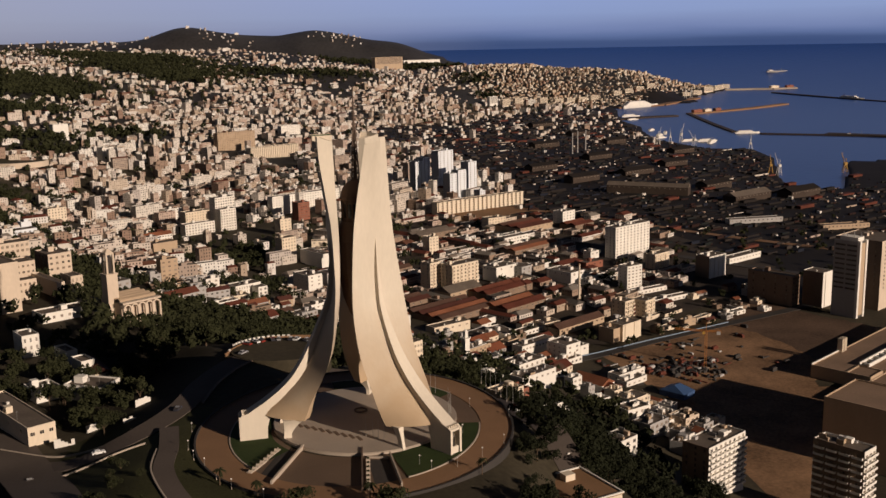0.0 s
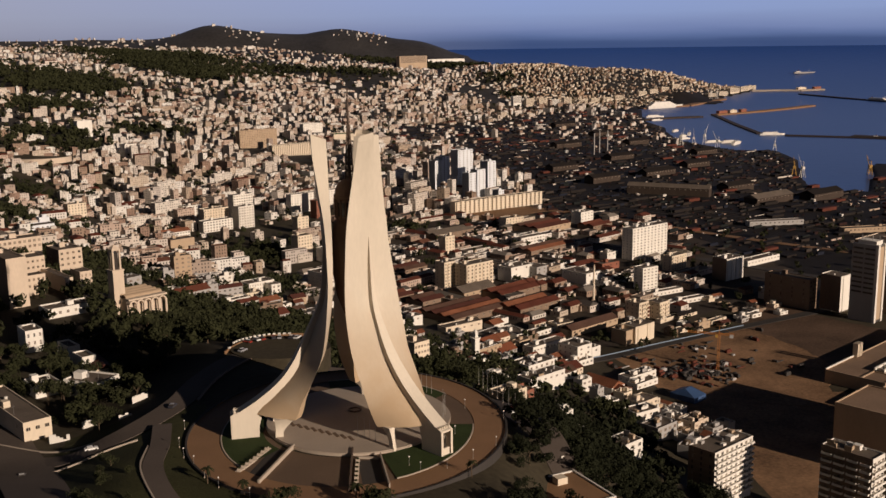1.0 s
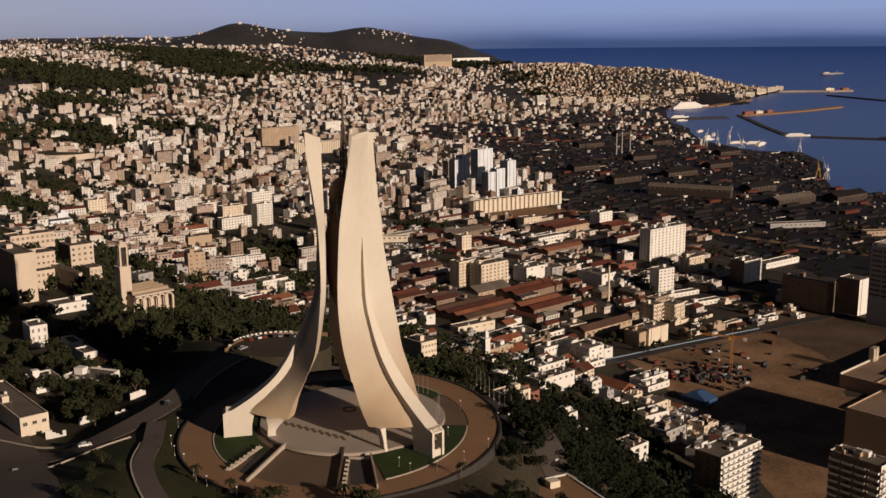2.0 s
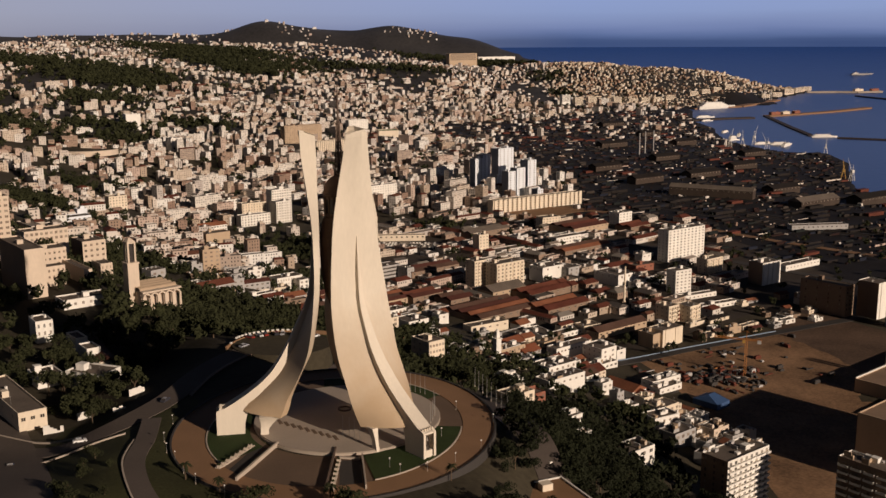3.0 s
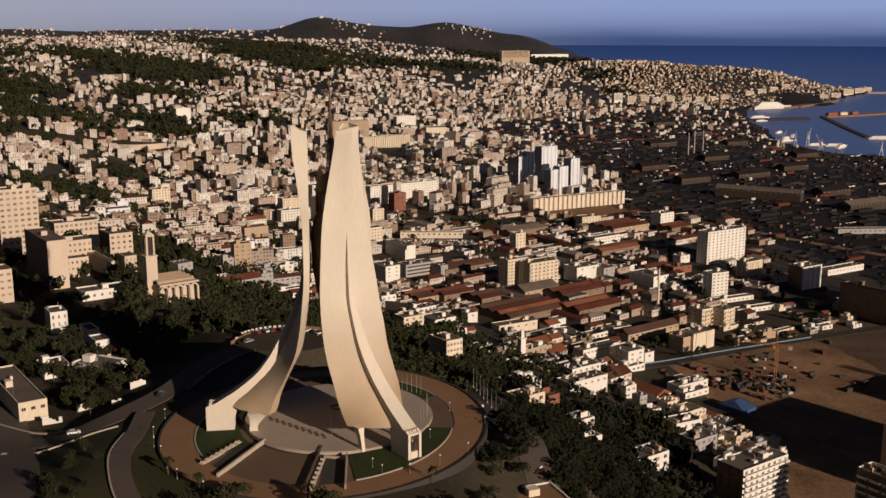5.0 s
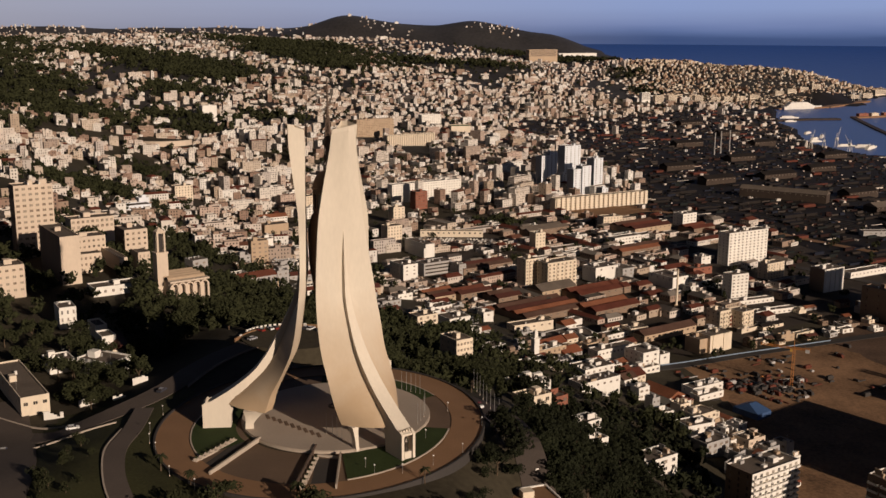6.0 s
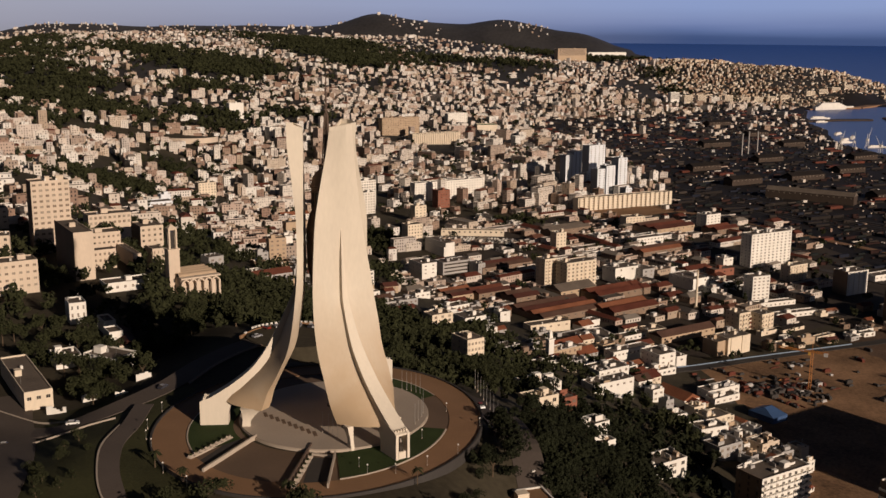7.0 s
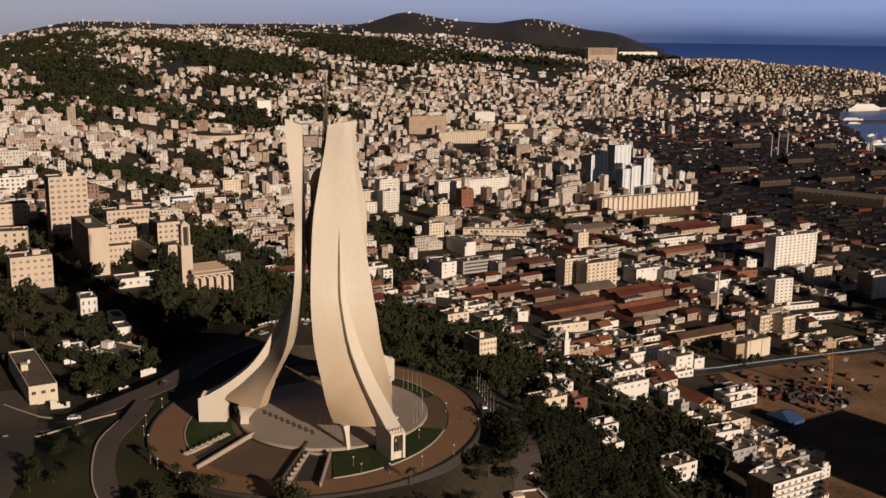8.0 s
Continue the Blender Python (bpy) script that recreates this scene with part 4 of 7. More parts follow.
            add_tube(bm, (u, v, h - 0.65), (u, v, h + 0.7), 0.55, 0.55, 8)
            part("water_tank", bm, METAL if rng.random() < 0.5 else WHITE, top)
        if 425 < y < 700 and x > 20:  # lived-in roofs: sheds, low walls, washing stands
            for i in range(int(min(9, 2 + w * d / 60))):
                bm = bmesh.new()
                a, b = rng.choice(((0.9, 1.4), (2.2, 0.15), (0.15, 1.8), (0.6, 0.6), (1.3, 0.9)))
                u, v = rng.uniform(-0.5, 0.5) * (w - 2 * a - 0.7), d / 2 + rng.uniform(-0.5, 0.5) * (d - 2 * b - 0.7)
                add_box(bm, u - a, u + a, v - b, v + b, h - 0.65, h + rng.uniform(0.4, 2.0))
                part("roof_shed", bm, rng.choice((m, m, GREY, TAN)), top)
        if rng.random() < 0.6:
            bm = bmesh.new()
            u, v = rng.uniform(-0.4, 0.4) * w, d * rng.uniform(0.2, 0.8)
            add_tube(bm, (u, v, h - 0.65), (u, v, h + 2.8), 0.05, 0.03, 5)
            add_box(bm, u - 0.5, u + 0.5, v - 0.04, v + 0.04, h + 2.3, h + 2.36)
            part("aerial", bm, METAL, top)
    if bays:
        for i in range(bays):
            bm = bmesh.new()
            u, q = -w / 2 + w * (i + 0.5) / bays, w / bays * 0.30
            add_box(bm, u - q, u + q, -1.6, 0.0, -4, h + (0.6 if i % 2 else 0))
            part("bay", bm, m, top)
            for r in range(int(h / 3.2)):
                o = new("window", window_mesh(w / bays * 0.3, 1.5))
                o.parent = top
                o.matrix_local = pose(u + w / bays * 0.5 - (w / bays if i == bays - 1 else 0), -0.05, h - 2.6 - 3.2 * r)
    if rows:
        fh = min(3.4, (h - 0.8) / rows)
        share, wh = rng.choice((0.36, 0.44, 0.5, 0.6)), rng.choice((1.3, 1.5, 1.8))
        tones = rng.choice(((PANE, SHUTTER), (PANE, PANE, BLIND), (SHUTTER, SHUTTER, PANE), (PANE, BLIND, SHUTTER), (SHUTTER, BLIND)))
        for r in range(rows):
            zz = h - 0.7 - fh * (r + 1) + 0.9
            if bands:
                o = new("window_band", window_mesh(w * 0.92, 1.5))
                o.parent, o.matrix_local = top, pose(0, -0.02, zz)
                continue
            for c in range(cols):
                u = -w / 2 + w * (c + 0.5) / cols
                ww = min(2.1, w / cols * share)
                o = new("window", window_mesh(ww, wh, m, rng.choice(tones)))
                o.parent, o.matrix_local = top, pose(u, -0.02, zz)
                if balcony and ((c + int(x)) % 2 == 0 or rows > 8):
                    o = new("balcony", balcony_mesh(w / cols * 0.95, m))
                    o.parent, o.matrix_local = top, pose(u, 0, zz - 0.75)
            n = min(4, int(d / 4.5)) if side and cols else 0
            for c in range(n):
                v = d * (c + 0.5) / n
                o = new("window", window_mesh(1.2, wh, shade_m or m, rng.choice(tones)))
                o.parent, o.matrix_local = top, pose(-w / 2 - 0.02, v, zz, 0, 0, -90)
                if balcony and rows > 8 and d > 20:
                    o = new("balcony", balcony_mesh(d / n * 0.8, m))
                    o.parent, o.matrix_local = top, pose(-w / 2, v, zz - 0.75, 0, 0, -90)
    return top


def in_view(x, y):
    a = math.degrees(math.atan2(-x, y + 30))
    return -27 < a < 41


def free(x, y, r):
    return all((x - a) ** 2 + (y - b) ** 2 > (r + q) ** 2 for a, b, q in KEEP)


block("tall white slab block with a grid of windows", 198.1, 1065.4, -106.0, 54.2, 14, 33, 40, WHITE, 10, 11, hut=3)
block("white apartment block in front of the tall slab", 174.0, 923.3, -106.0, 18.3, 12, 21, 34, WHITE, 4, 7, hut=1)
block("cream apartment block with open balconies", 216.2, 1004.5, -106.0, 24.4, 11, 15, 44, CREAM, 6, 5, balcony=True)
block("white block with blank ribbed end wall", 259.5, 961.4, -106.0, 25.7, 16, 21, 39, WHITE, 2, 0, ribs=4, shade_m=BROWN_AND_SHADE)
block("small white cube-shaped block", 156.1, 1266.3, -106.0, 23.0, 16, 15, 43, WHITE, 4, 4)
block("cream apartment block beside red sheds", 66.0, 1234.0, -106.0, 25.5, 14, 14, 32, CREAM, 6, 4)
block("low white school building with two window rows", 82.1, 1139.7, -106.0, 38.1, 12, 9, 43, WHITE, 8, 2)
block("narrow cream apartment tower with stacked balconies", -7.0, 934.9, -106.0, 14.1, 13, 25, 43, CREAM, 4, 8, balcony=True)
block("cream apartment tower with dark stair recesses", 20.2, 933.6, -106.0, 33.4, 15, 24, 43, CREAM, 7, 7, balcony=True)
block("small cream apartment block behind the towers", -9.5, 1092.0, -106.0, 12.2, 12, 19, 37, CREAM, 3, 5)
block("white warehouse block with blank gable", 59.9, 964.7, -106.0, 27.6, 18, 14, 43, WHITE, 2, 1)
block("grey flat-roofed block", 79.6, 970.6, -106.0, 14.1, 18, 12, 43, GREY, 2, 2)
block("white end wall of a long grey hall", 125.4, 947.6, -106.0, 19.6, 30, 11, 43, WHITE, 2, 1)
block("small red-painted house", 150.1, 1008.2, -106.0, 23.5, 12, 7, 38, BRICK, 3, 1)
block("white house with hut on its roof", 157.0, 1054.2, -106.0, 13.5, 10, 8, 43, WHITE, 2, 1, hut=1)
block("tan apartment wing with balconies", 151.8, 824.2, -106.0, 12.3, 14, 14, 43, CREAM, 4, 4, balcony=True)
block("cream apartment wing with balconies", 168.9, 825.9, -106.0, 13.7, 14, 14, 45, CREAM, 4, 4, balcony=True)
block("low red-brick link between two wings", 161.4, 831.7, -106.0, 14.0, 12, 9, 43, BRICK, 4, 2)
block("large beige hall with plain walls", 142.2, 761.6, -106.0, 22.7, 14, 13, 43, CREAM, 0, 0, ribs=2)
block("ochre end block of the beige hall", 130.4, 754.0, -106.0, 11.1, 14, 11, 43, TAN, 0, 0)
block("white four-window house with dark side wall", 90.6, 704.4, -104.4, 15.0, 18, 13, 43, WHITE, 2, 3)
block("white annex of the house", 100.6, 720.2, -105.4, 9.2, 14, 8, 43, WHITE, 1, 1)
block("long low school wing with white eaves", 67.5, 722.1, -103.0, 34.5, 10, 8, 43, WHITE, 10, 1)
block("white school front with arched doors", 56.6, 649.0, -95.1, 24.4, 16, 9, 43, WHITE, 5, 2)
block("white balustraded house over the trees", 57.6, 608.0, -89.5, 30.4, 12, 9, 43, WHITE, 6, 1)
block("white terrace house by the flagpoles", 21.1, 504.0, -54.5, 13.7, 9, 7, 43, WHITE, 4, 1)
block("beige flat-roofed house among trees", 30.5, 449.8, -43.6, 14.3, 10, 8, 43, CREAM, 3, 1)
block("long low shed with brown roof", 108.6, 790.8, -106.0, 54.9, 12, 6, 43, TAN, 9, 1, roof=TILE_AGED)
block("beige house with a row of windows", 85.3, 792.2, -106.0, 16.3, 12, 6, 35, CREAM, 5, 1)
block("small white hut-like house", 37.9, 811.6, -106.0, 10.6, 9, 5, 45, WHITE, 0, 0)
block("long low roof with white front", 51.3, 762.6, -104.7, 13.0, 26, 5, 33, WHITE, 0, 0)
block("low beige-roofed house under trees", 6.3, 779.5, -102.5, 35.4, 11, 6, 38, CREAM, 5, 1)
block("white gabled house", -68.8, 749.9, -91.5, 18.0, 10, 8, 44, WHITE, 2, 1)
block("long white shed", -51.7, 744.5, -93.1, 22.1, 9, 7, 43, WHITE, 0, 0)
block("white blank-walled warehouse", -44.0, 734.0, -92.1, 18.3, 18, 10, 43, WHITE, 0, 0)
block("white cube house", -30.4, 796.0, -102.1, 9.1, 10, 8, 39, WHITE, 1, 1)
block("grey office wing with long window bands", -97.6, 965.0, -106.0, 32.0, 16, 12, 43, GREY, 1, 3, bands=True)
block("white end wall of an office block", -119.5, 1035.6, -106.0, 9.7, 30, 10, 43, WHITE, 0, 0)
block("pale grey office wing", -74.2, 964.2, -106.0, 7.9, 16, 11, 43, GREY, 2, 3)
block("tall white residential tower on a shared podium", -33.5, 1569.5, -106.0, 15.5, 14, 44, 43, COOL_WHITE, 2, 13, hut=1, shade_m=TOWER_SHADE)
block("tall white residential tower on a shared podium", -22.8, 1587.7, -106.0, 14.7, 16, 48, 43, COOL_WHITE, 2, 15, hut=1, shade_m=TOWER_SHADE)
block("tall white residential tower on a shared podium", 6.8, 1551.2, -106.0, 30.1, 16, 62, 43, COOL_WHITE, 4, 19, hut=1, shade_m=TOWER_SHADE)
block("tall white residential tower on a shared podium", -0.3, 1505.9, -106.0, 13.0, 14, 26, 43, COOL_WHITE, 2, 8, hut=1, shade_m=TOWER_SHADE)
block("tall white residential tower on a shared podium", 17.6, 1468.3, -106.0, 16.0, 14, 38, 43, COOL_WHITE, 2, 11, hut=1, shade_m=TOWER_SHADE)
block("tall white residential tower on a shared podium", 29.4, 1476.2, -106.0, 16.1, 14, 42, 43, COOL_WHITE, 2, 13, hut=1, shade_m=TOWER_SHADE)
block("tall white residential tower on a shared podium", 45.0, 1503.7, -106.0, 16.5, 16, 50, 43, COOL_WHITE, 2, 15, hut=1, shade_m=TOWER_SHADE)
block("tall white residential tower on a shared podium", 55.5, 1406.3, -106.0, 10.4, 12, 22, 43, COOL_WHITE, 2, 6, hut=1, shade_m=TOWER_SHADE)
block("long cream podium block with projecting bays", 52.9, 1379.7, -106.0, 148.5, 12, 17, 37, CREAM, 0, 0, bays=20)
block("long white apartment slab of eight storeys", -183.3, 1398.0, -106.0, 111.1, 12, 25, 43, WHITE, 26, 7)
block("red-brick apartment block", -177.8, 1324.2, -106.0, 17.9, 14, 23, 43, BRICK, 5, 6)
block("tall white apartment block behind lower wings", -272, 1290, -106.0, 28, 14, 37, 43, WHITE, 8, 11, hut=2)
block("white apartment wing of seven storeys", -300, 1262, -106.0, 34, 14, 24, 43, CREAM, 9, 7, balcony=True)
block("white apartment wing of eight storeys", -262, 1258, -106.0, 22, 14, 27, 43, WHITE, 6, 8, balcony=True)
block("low white wing before the apartment block", -292, 1236, -106.0, 40, 12, 14, 43, WHITE, 10, 4)
block("cream apartment tower with dark windows", -161.3, 1071.9, -106.0, 17.8, 13, 25, 43, CREAM, 5, 7)
block("narrow cream apartment block", -186.0, 1217.9, -106.0, 15.6, 12, 20, 43, CREAM, 3, 5)
block("white end wall of a long dark-sided block", -117.7, 1037.3, -106.0, 10.8, 40, 14, 43, WHITE, 0, 0)
block("white block with a long shaded side", -117.3, 929.1, -105.1, 15.6, 24, 16, 43, WHITE, 2, 3)
block("cream house with a column of dark windows", -60.8, 694.1, -83.1, 16.6, 12, 13, 43, CREAM, 3, 4)
block("cream apartment house with many small windows", -16.3, 554.1, -58.5, 10.8, 16, 15, 43, CREAM, 5, 4)
block("white office behind the monument", -161.3, 837.4, -87.3, 24.2, 14, 12, 43, WHITE, 10, 3)
block("long tan office slab", -404.3, 2064.1, -90.3, 85.6, 16, 36, 43, TAN, 22, 10)
block("large cream block with vertical piers", -321.8, 2014.8, -103.3, 109.7, 16, 25, 43, CREAM, 0, 0, bays=26)
block("white striped office block", -331.3, 2308.5, -86.6, 51.3, 14, 24, 43, WHITE, 10, 6)
block("white block standing above the houses", -730.5, 2010.7, -52.4, 30.1, 16, 24, 43, WHITE, 0, 0)
block("white narrow block with shaded side", -583.1, 1823.9, -80.6, 21.6, 22, 24, 43, WHITE, 3, 5)
block("pale apartment block", -459.8, 1229.1, -86.4, 22.8, 14, 17, 43, CREAM, 6, 4)
block("white apartment house", -347.9, 1330.2, -106.0, 25.5, 14, 17, 40, WHITE, 6, 4)
block("long white house with red roof", -319.1, 1151.0, -100.3, 33.8, 12, 10, 43, WHITE, 10, 2, roof=TILE_AGED)
block("plain tan hall", -294.0, 1083.5, -96.8, 27.7, 16, 11, 42, TAN, 0, 0)
block("white house with tall side wall", -248.0, 918.1, -81.7, 9.6, 14, 14, 43, WHITE, 0, 0)
block("white slab house", -246.1, 877.2, -75.0, 6.4, 12, 14, 43, WHITE, 2, 4)
block("long tan hotel on the hilltop with white bands", -185.3, 3894.9, 13.5, 131.9, 20, 40, 43, TAN, 0, 7, bands=True)
block("white hilltop wing", -69.8, 4243.1, 12.3, 181.9, 18, 22, 38, WHITE, 0, 0)
block("tall beige residential tower", -273.7, 574.0, -12.0, 21.8, 13, 43, 43, PEACH, 6, 13, hut=2, shade_m=BROWN_AND_SHADE)
block("beige institute block", -219.5, 513.6, -12.0, 10.2, 44, 26, 43, PEACH, 0, 0, shade_m=BROWN_AND_SHADE)
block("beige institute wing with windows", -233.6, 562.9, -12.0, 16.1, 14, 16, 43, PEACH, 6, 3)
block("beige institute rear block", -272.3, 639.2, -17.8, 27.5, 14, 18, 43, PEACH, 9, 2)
block("beige institute side block", -231.0, 614.6, -21.6, 14.3, 20, 20, 43, PEACH, 4, 3, shade_m=BROWN_AND_SHADE)
block("beige arcaded wing", -222.7, 540.2, -12.0, 12.4, 10, 11, 43, PEACH, 5, 2)
block("dark-columned wing with lit end wall", -204.9, 543.3, -12.2, 4.4, 34, 9, 43, PEACH, 0, 0)
block("beige wing beside the bell tower", -207.0, 573.5, -18.5, 7.0, 14, 12, 43, PEACH, 3, 2)
block("low white pavilion below the institute", -186.8, 497.9, -12.0, 23.6, 12, 5, 43, WHITE, 6, 1)
block("cream four-storey apartment house", -236.7, 478.8, -12.0, 20.1, 14, 17, 43, PEACH, 6, 4)
block("cream flat-roofed block", -297.5, 545.2, -12.0, 23.4, 14, 14, 32, PEACH, 5, 3)
block("pale pink block", -353.7, 626.6, -12.0, 27.9, 14, 14, 43, PEACH, 6, 3)
block("pale apartment block beyond the tower", -429.0, 733.6, -12.0, 30.6, 14, 14, 43, WHITE, 8, 3)
block("long grey-roofed villa with a bright end wall", -137.5, 335.0, -12.0, 9.6, 46, 7, 43, CREAM, 3, 1)
block("white two-storey villa", -180.0, 436.4, -12.0, 7.4, 12, 10, 39, WHITE, 3, 2)
block("small white house", -158.5, 425.1, -12.0, 5.1, 12, 6, 43, WHITE, 0, 0)
block("white cube house by the road", -144.4, 404.3, -12.0, 5.8, 10, 8, 43, WHITE, 0, 0)
block("white flat-roofed villa", -151.3, 378.8, -12.0, 9.9, 12, 5, 43, WHITE, 3, 1)
block("white terraced villa", -137.9, 377.7, -11.8, 16.7, 12, 6, -17, WHITE, 4, 1)
block("brown-roofed house by the bend", -136.9, 399.4, -12.0, 6.7, 24, 5, 35, CREAM, 0, 0, roof=TILE_AGED)
block("apartment block covered in rows of balconies", 137.2, 478.9, -100.6, 32.3, 15, 27, 43, WHITE, 8, 9, balcony=True, shade_m=BROWN_AND_SHADE)
block("white house with red roof terrace", 85.8, 472.8, -79.5, 20.4, 12, 9, 43, WHITE, 4, 2)
block("white stepped house", 113.6, 580.0, -101.7, 18.3, 12, 8, 34, WHITE, 4, 2)
block("cream stepped house", 118.4, 603.3, -103.6, 16.6, 12, 8, 44, CREAM, 4, 2)
block("grey stepped house", 120.1, 554.9, -101.8, 17.4, 12, 9, 43, GREY, 4, 2)
block("white stepped house", 132.3, 573.4, -104.5, 12.3, 12, 9, 43, WHITE, 3, 2)
block("beige stepped house", 142.0, 568.4, -105.3, 13.4, 12, 10, 43, PEACH, 3, 3)
block("grey-roofed house", 126.8, 528.0, -102.2, 14.3, 16, 7, -36, GREY, 0, 0)
block("low white house", 95.0, 594.2, -98.9, 10.8, 10, 6, 37, WHITE, 2, 1)
block("house with white gable and tiled roof", 103.4, 631.0, -102.7, 12.8, 24, 7, 43, WHITE, 0, 0, roof=TILE_AGED)
block("white terraced house", 124.9, 664.9, -105.4, 26.7, 10, 6, 41, WHITE, 5, 1)
block("white terraced house", 126.3, 655.4, -105.4, 21.8, 8, 4, 43, WHITE, 4, 1)
block("small white house on the slope", 52.2, 458.7, -57.8, 15.9, 10, 8, 44, WHITE, 3, 2)
block("small white house on the slope", 57.8, 445.9, -58.2, 9.2, 9, 6, 43, WHITE, 2, 1)
block("house with open tiled loggia", 38.9, 493.5, -59.7, 7.7, 10, 9, 43, BRICK, 2, 2)
block("white house on the slope", 27.6, 532.1, -64.2, 9.8, 10, 7, 35, WHITE, 3, 1)

block("low white hall with a broad pale roof", -392, 946, ground(-392, 946), 36, 16, 6, 43, COOL_WHITE, 8, 1)
block("white cube-shaped house over the pale hall", -402, 992, ground(-402, 992), 10, 10, 13, 43, COOL_WHITE, 0, 0)
block("long low shed with white eaves", 196, 872, -106, 46, 8, 4, 33, WHITE, 9, 1, name="shed", category="shed")
block("long low shed with white eaves", 184, 903, -106, 42, 8, 4, 33, WHITE, 9, 1, name="shed", category="shed")
block("long pale store along the car lot", -112, 1146, -106, 70, 9, 7, 8, CREAM, 12, 1, name="shed", category="shed")
block("white workshop with a long flat roof", 306, 1030, -106, 54, 12, 6, 40, WHITE, 10, 1)
block("long grey customs shed by the railway", 380, 1240, -106, 70, 12, 6, 12, GREY, 12, 1)
block("long tan customs shed by the railway", 470, 1190, -106, 60, 12, 6, 12, TAN, 12, 1)
sheet("car_lot", "pale paved lot full of parked cars", "car park", PAVING, [(-154, 1104), (-64, 1112), (-60, 1140), (-152, 1138)], -105.70, 12)
for k in range(5):
    KEEP.append((-144 + 19 * k, 1122, 14))


def lot_cars():
    """Small parked cars in rows on the pale lot."""
    rng = random.Random(52)
    V, F, M = [], [], []
    for row in range(4):
        for i in range(26):
            if rng.random() < 0.25:
                continue
            x, y = -148 + 3.3 * i + rng.uniform(-0.3, 0.3), 1108 + 8.2 * row + 0.05 * i
            k, m = len(V), rng.choice((0, 0, 1, 2))
            for w, d, z in ((0.9, 2.1, 0.2), (0.9, 2.1, 0.9), (0.75, 1.1, 0.95), (0.65, 0.8, 1.45)):
                V.extend([(x - w, y - d, z - 105.7), (x + w, y - d, z - 105.7), (x + w, y + d, z - 105.7), (x - w, y + d, z - 105.7)])
            for r in (0, 4, 8):
                for a in range(4):
                    b = (a + 1) % 4
                    F.append((k + r + a, k + r + b, k + r + 4 + b, k + r + 4 + a))
                    M.append(m)
            F.append((k + 12, k + 13, k + 14, k + 15))
            M.append(m)
    tagged(raw("lot_cars", V, F, [WHITE, GREY, ASPHALT], M), "rows of small parked cars on a pale lot", "cars", kind="stuff")


lot_cars()


def sports_court():
    """A walled green court among the houses."""
    top = thing("sports_court", "green sports court with a low pale wall", "court", pose(-262, 2268, -88, 0, 0, 20))
    KEEP.append((-262, 2268, 26))
    bm = bmesh.new()
    add_box(bm, -22, 22, -14, 14, -22, 6)
    part("terrace", bm, CREAM, top)
    bm = bmesh.new()
    add_box(bm, -21, 21, -13, 13, 6, 6.2)
    part("playing_field", bm, COURT_GREEN, top, "green playing surface")
    for x0, x1, y0, y1 in ((-22, 22, 13.2, 13.8), (-22, -21.2, -14, 13.2), (21.2, 22, -14, 13.2)):
        bm = bmesh.new()
        add_box(bm, x0, x1, y0, y1, 6, 7.2)
        part("wall", bm, CREAM, top)


sports_court()

# ---- crowded small houses between the slope and the building site ----
def back_lots():
    rng = random.Random(77)
    made = 0
    while made < 34:
        t = rng.random()
        x, y = 96 + 56 * t + rng.uniform(-16, 16), 640 - 105 * t + rng.uniform(-26, 26)
        if any((x - a) ** 2 + (y - b) ** 2 < (q * 0.75) ** 2 for a, b, q in KEEP):
            continue
        w, d, h = rng.uniform(4, 9), rng.uniform(4, 9), rng.choice((3.2, 3.4, 5.8, 6.4, 8.5))
        m, word = rng.choice(((WHITE, "white"), (WHITE, "whitewashed"), (CREAM, "cream"), (GREY, "grey"), (TAN, "tan")))
        tiled = rng.random() < 0.22
        block(f"small {word} {'tile-roofed' if tiled else 'flat-roofed'} house crowded between neighbours", x, y, ground(x, y), w, d, h, rng.choice((43, 43, 38, -47, 50)), m, max(1, int(w / 3)), max(1, int(h / 3.2)), roof=TILE_AGED if tiled else None, name="house", category="house", side=False)
        made += 1


back_lots()


def ledge_house():
    """A flat brown roof edged with a white parapet, just below the ring walk."""
    at = pose(42.0, 281.5, -16.0, 0, 0, 29)
    top = thing("house", "flat brown-roofed house edged with a white parapet below the ring walk", "house", at)
    KEEP.append((42, 291, 12))
    bm = bmesh.new()
    add_box(bm, -11, 11, 0, 21, -24, 4.2)
    part("wall", bm, CREAM, top)
    bm = bmesh.new()
    add_box(bm, -11.3, 11.3, -0.3, 21.3, 4.2, 4.55)
    part("roof", bm, BROWN_PAVING, top, "flat brown roof")
    for x0, x1, y0, y1 in ((-11.4, 11.4, 20.9, 21.4), (-11.4, -10.9, -0.4, 20.9), (10.9, 11.4, -0.4, 20.9), (-10.9, 10.9, -0.4, 0.1)):
        bm = bmesh.new()
        add_box(bm, x0, x1, y0, y1, 4.55, 5.0)
        part("parapet", bm, WHITE, top, "white parapet")
    bm = bmesh.new()
    add_box(bm, 1, 4.5, 14.5, 17.5, 4.55, 6.6)
    part("roof_hut", bm, CREAM, top)


ledge_house()


def broken_wall(x, y, yaw, n):
    top = thing("broken_wall", "broken white stretch of wall on the slope", "wall", pose(x, y, ground(x, y), 0, 0, yaw))
    rng = random.Random(n)
    for i in range(n):
        bm = bmesh.new()
        add_box(bm, 1.1 * i, 1.1 * i + 1.08, -0.2, 0.2, -3, rng.uniform(1.2, 3.6))
        part("panel", bm, WHITE, top)


broken_wall(36.5, 309.0, 40, 7)
broken_wall(-131.9, 330.3, 16, 6)
broken_wall(-124.7, 341.1, 25, 5)
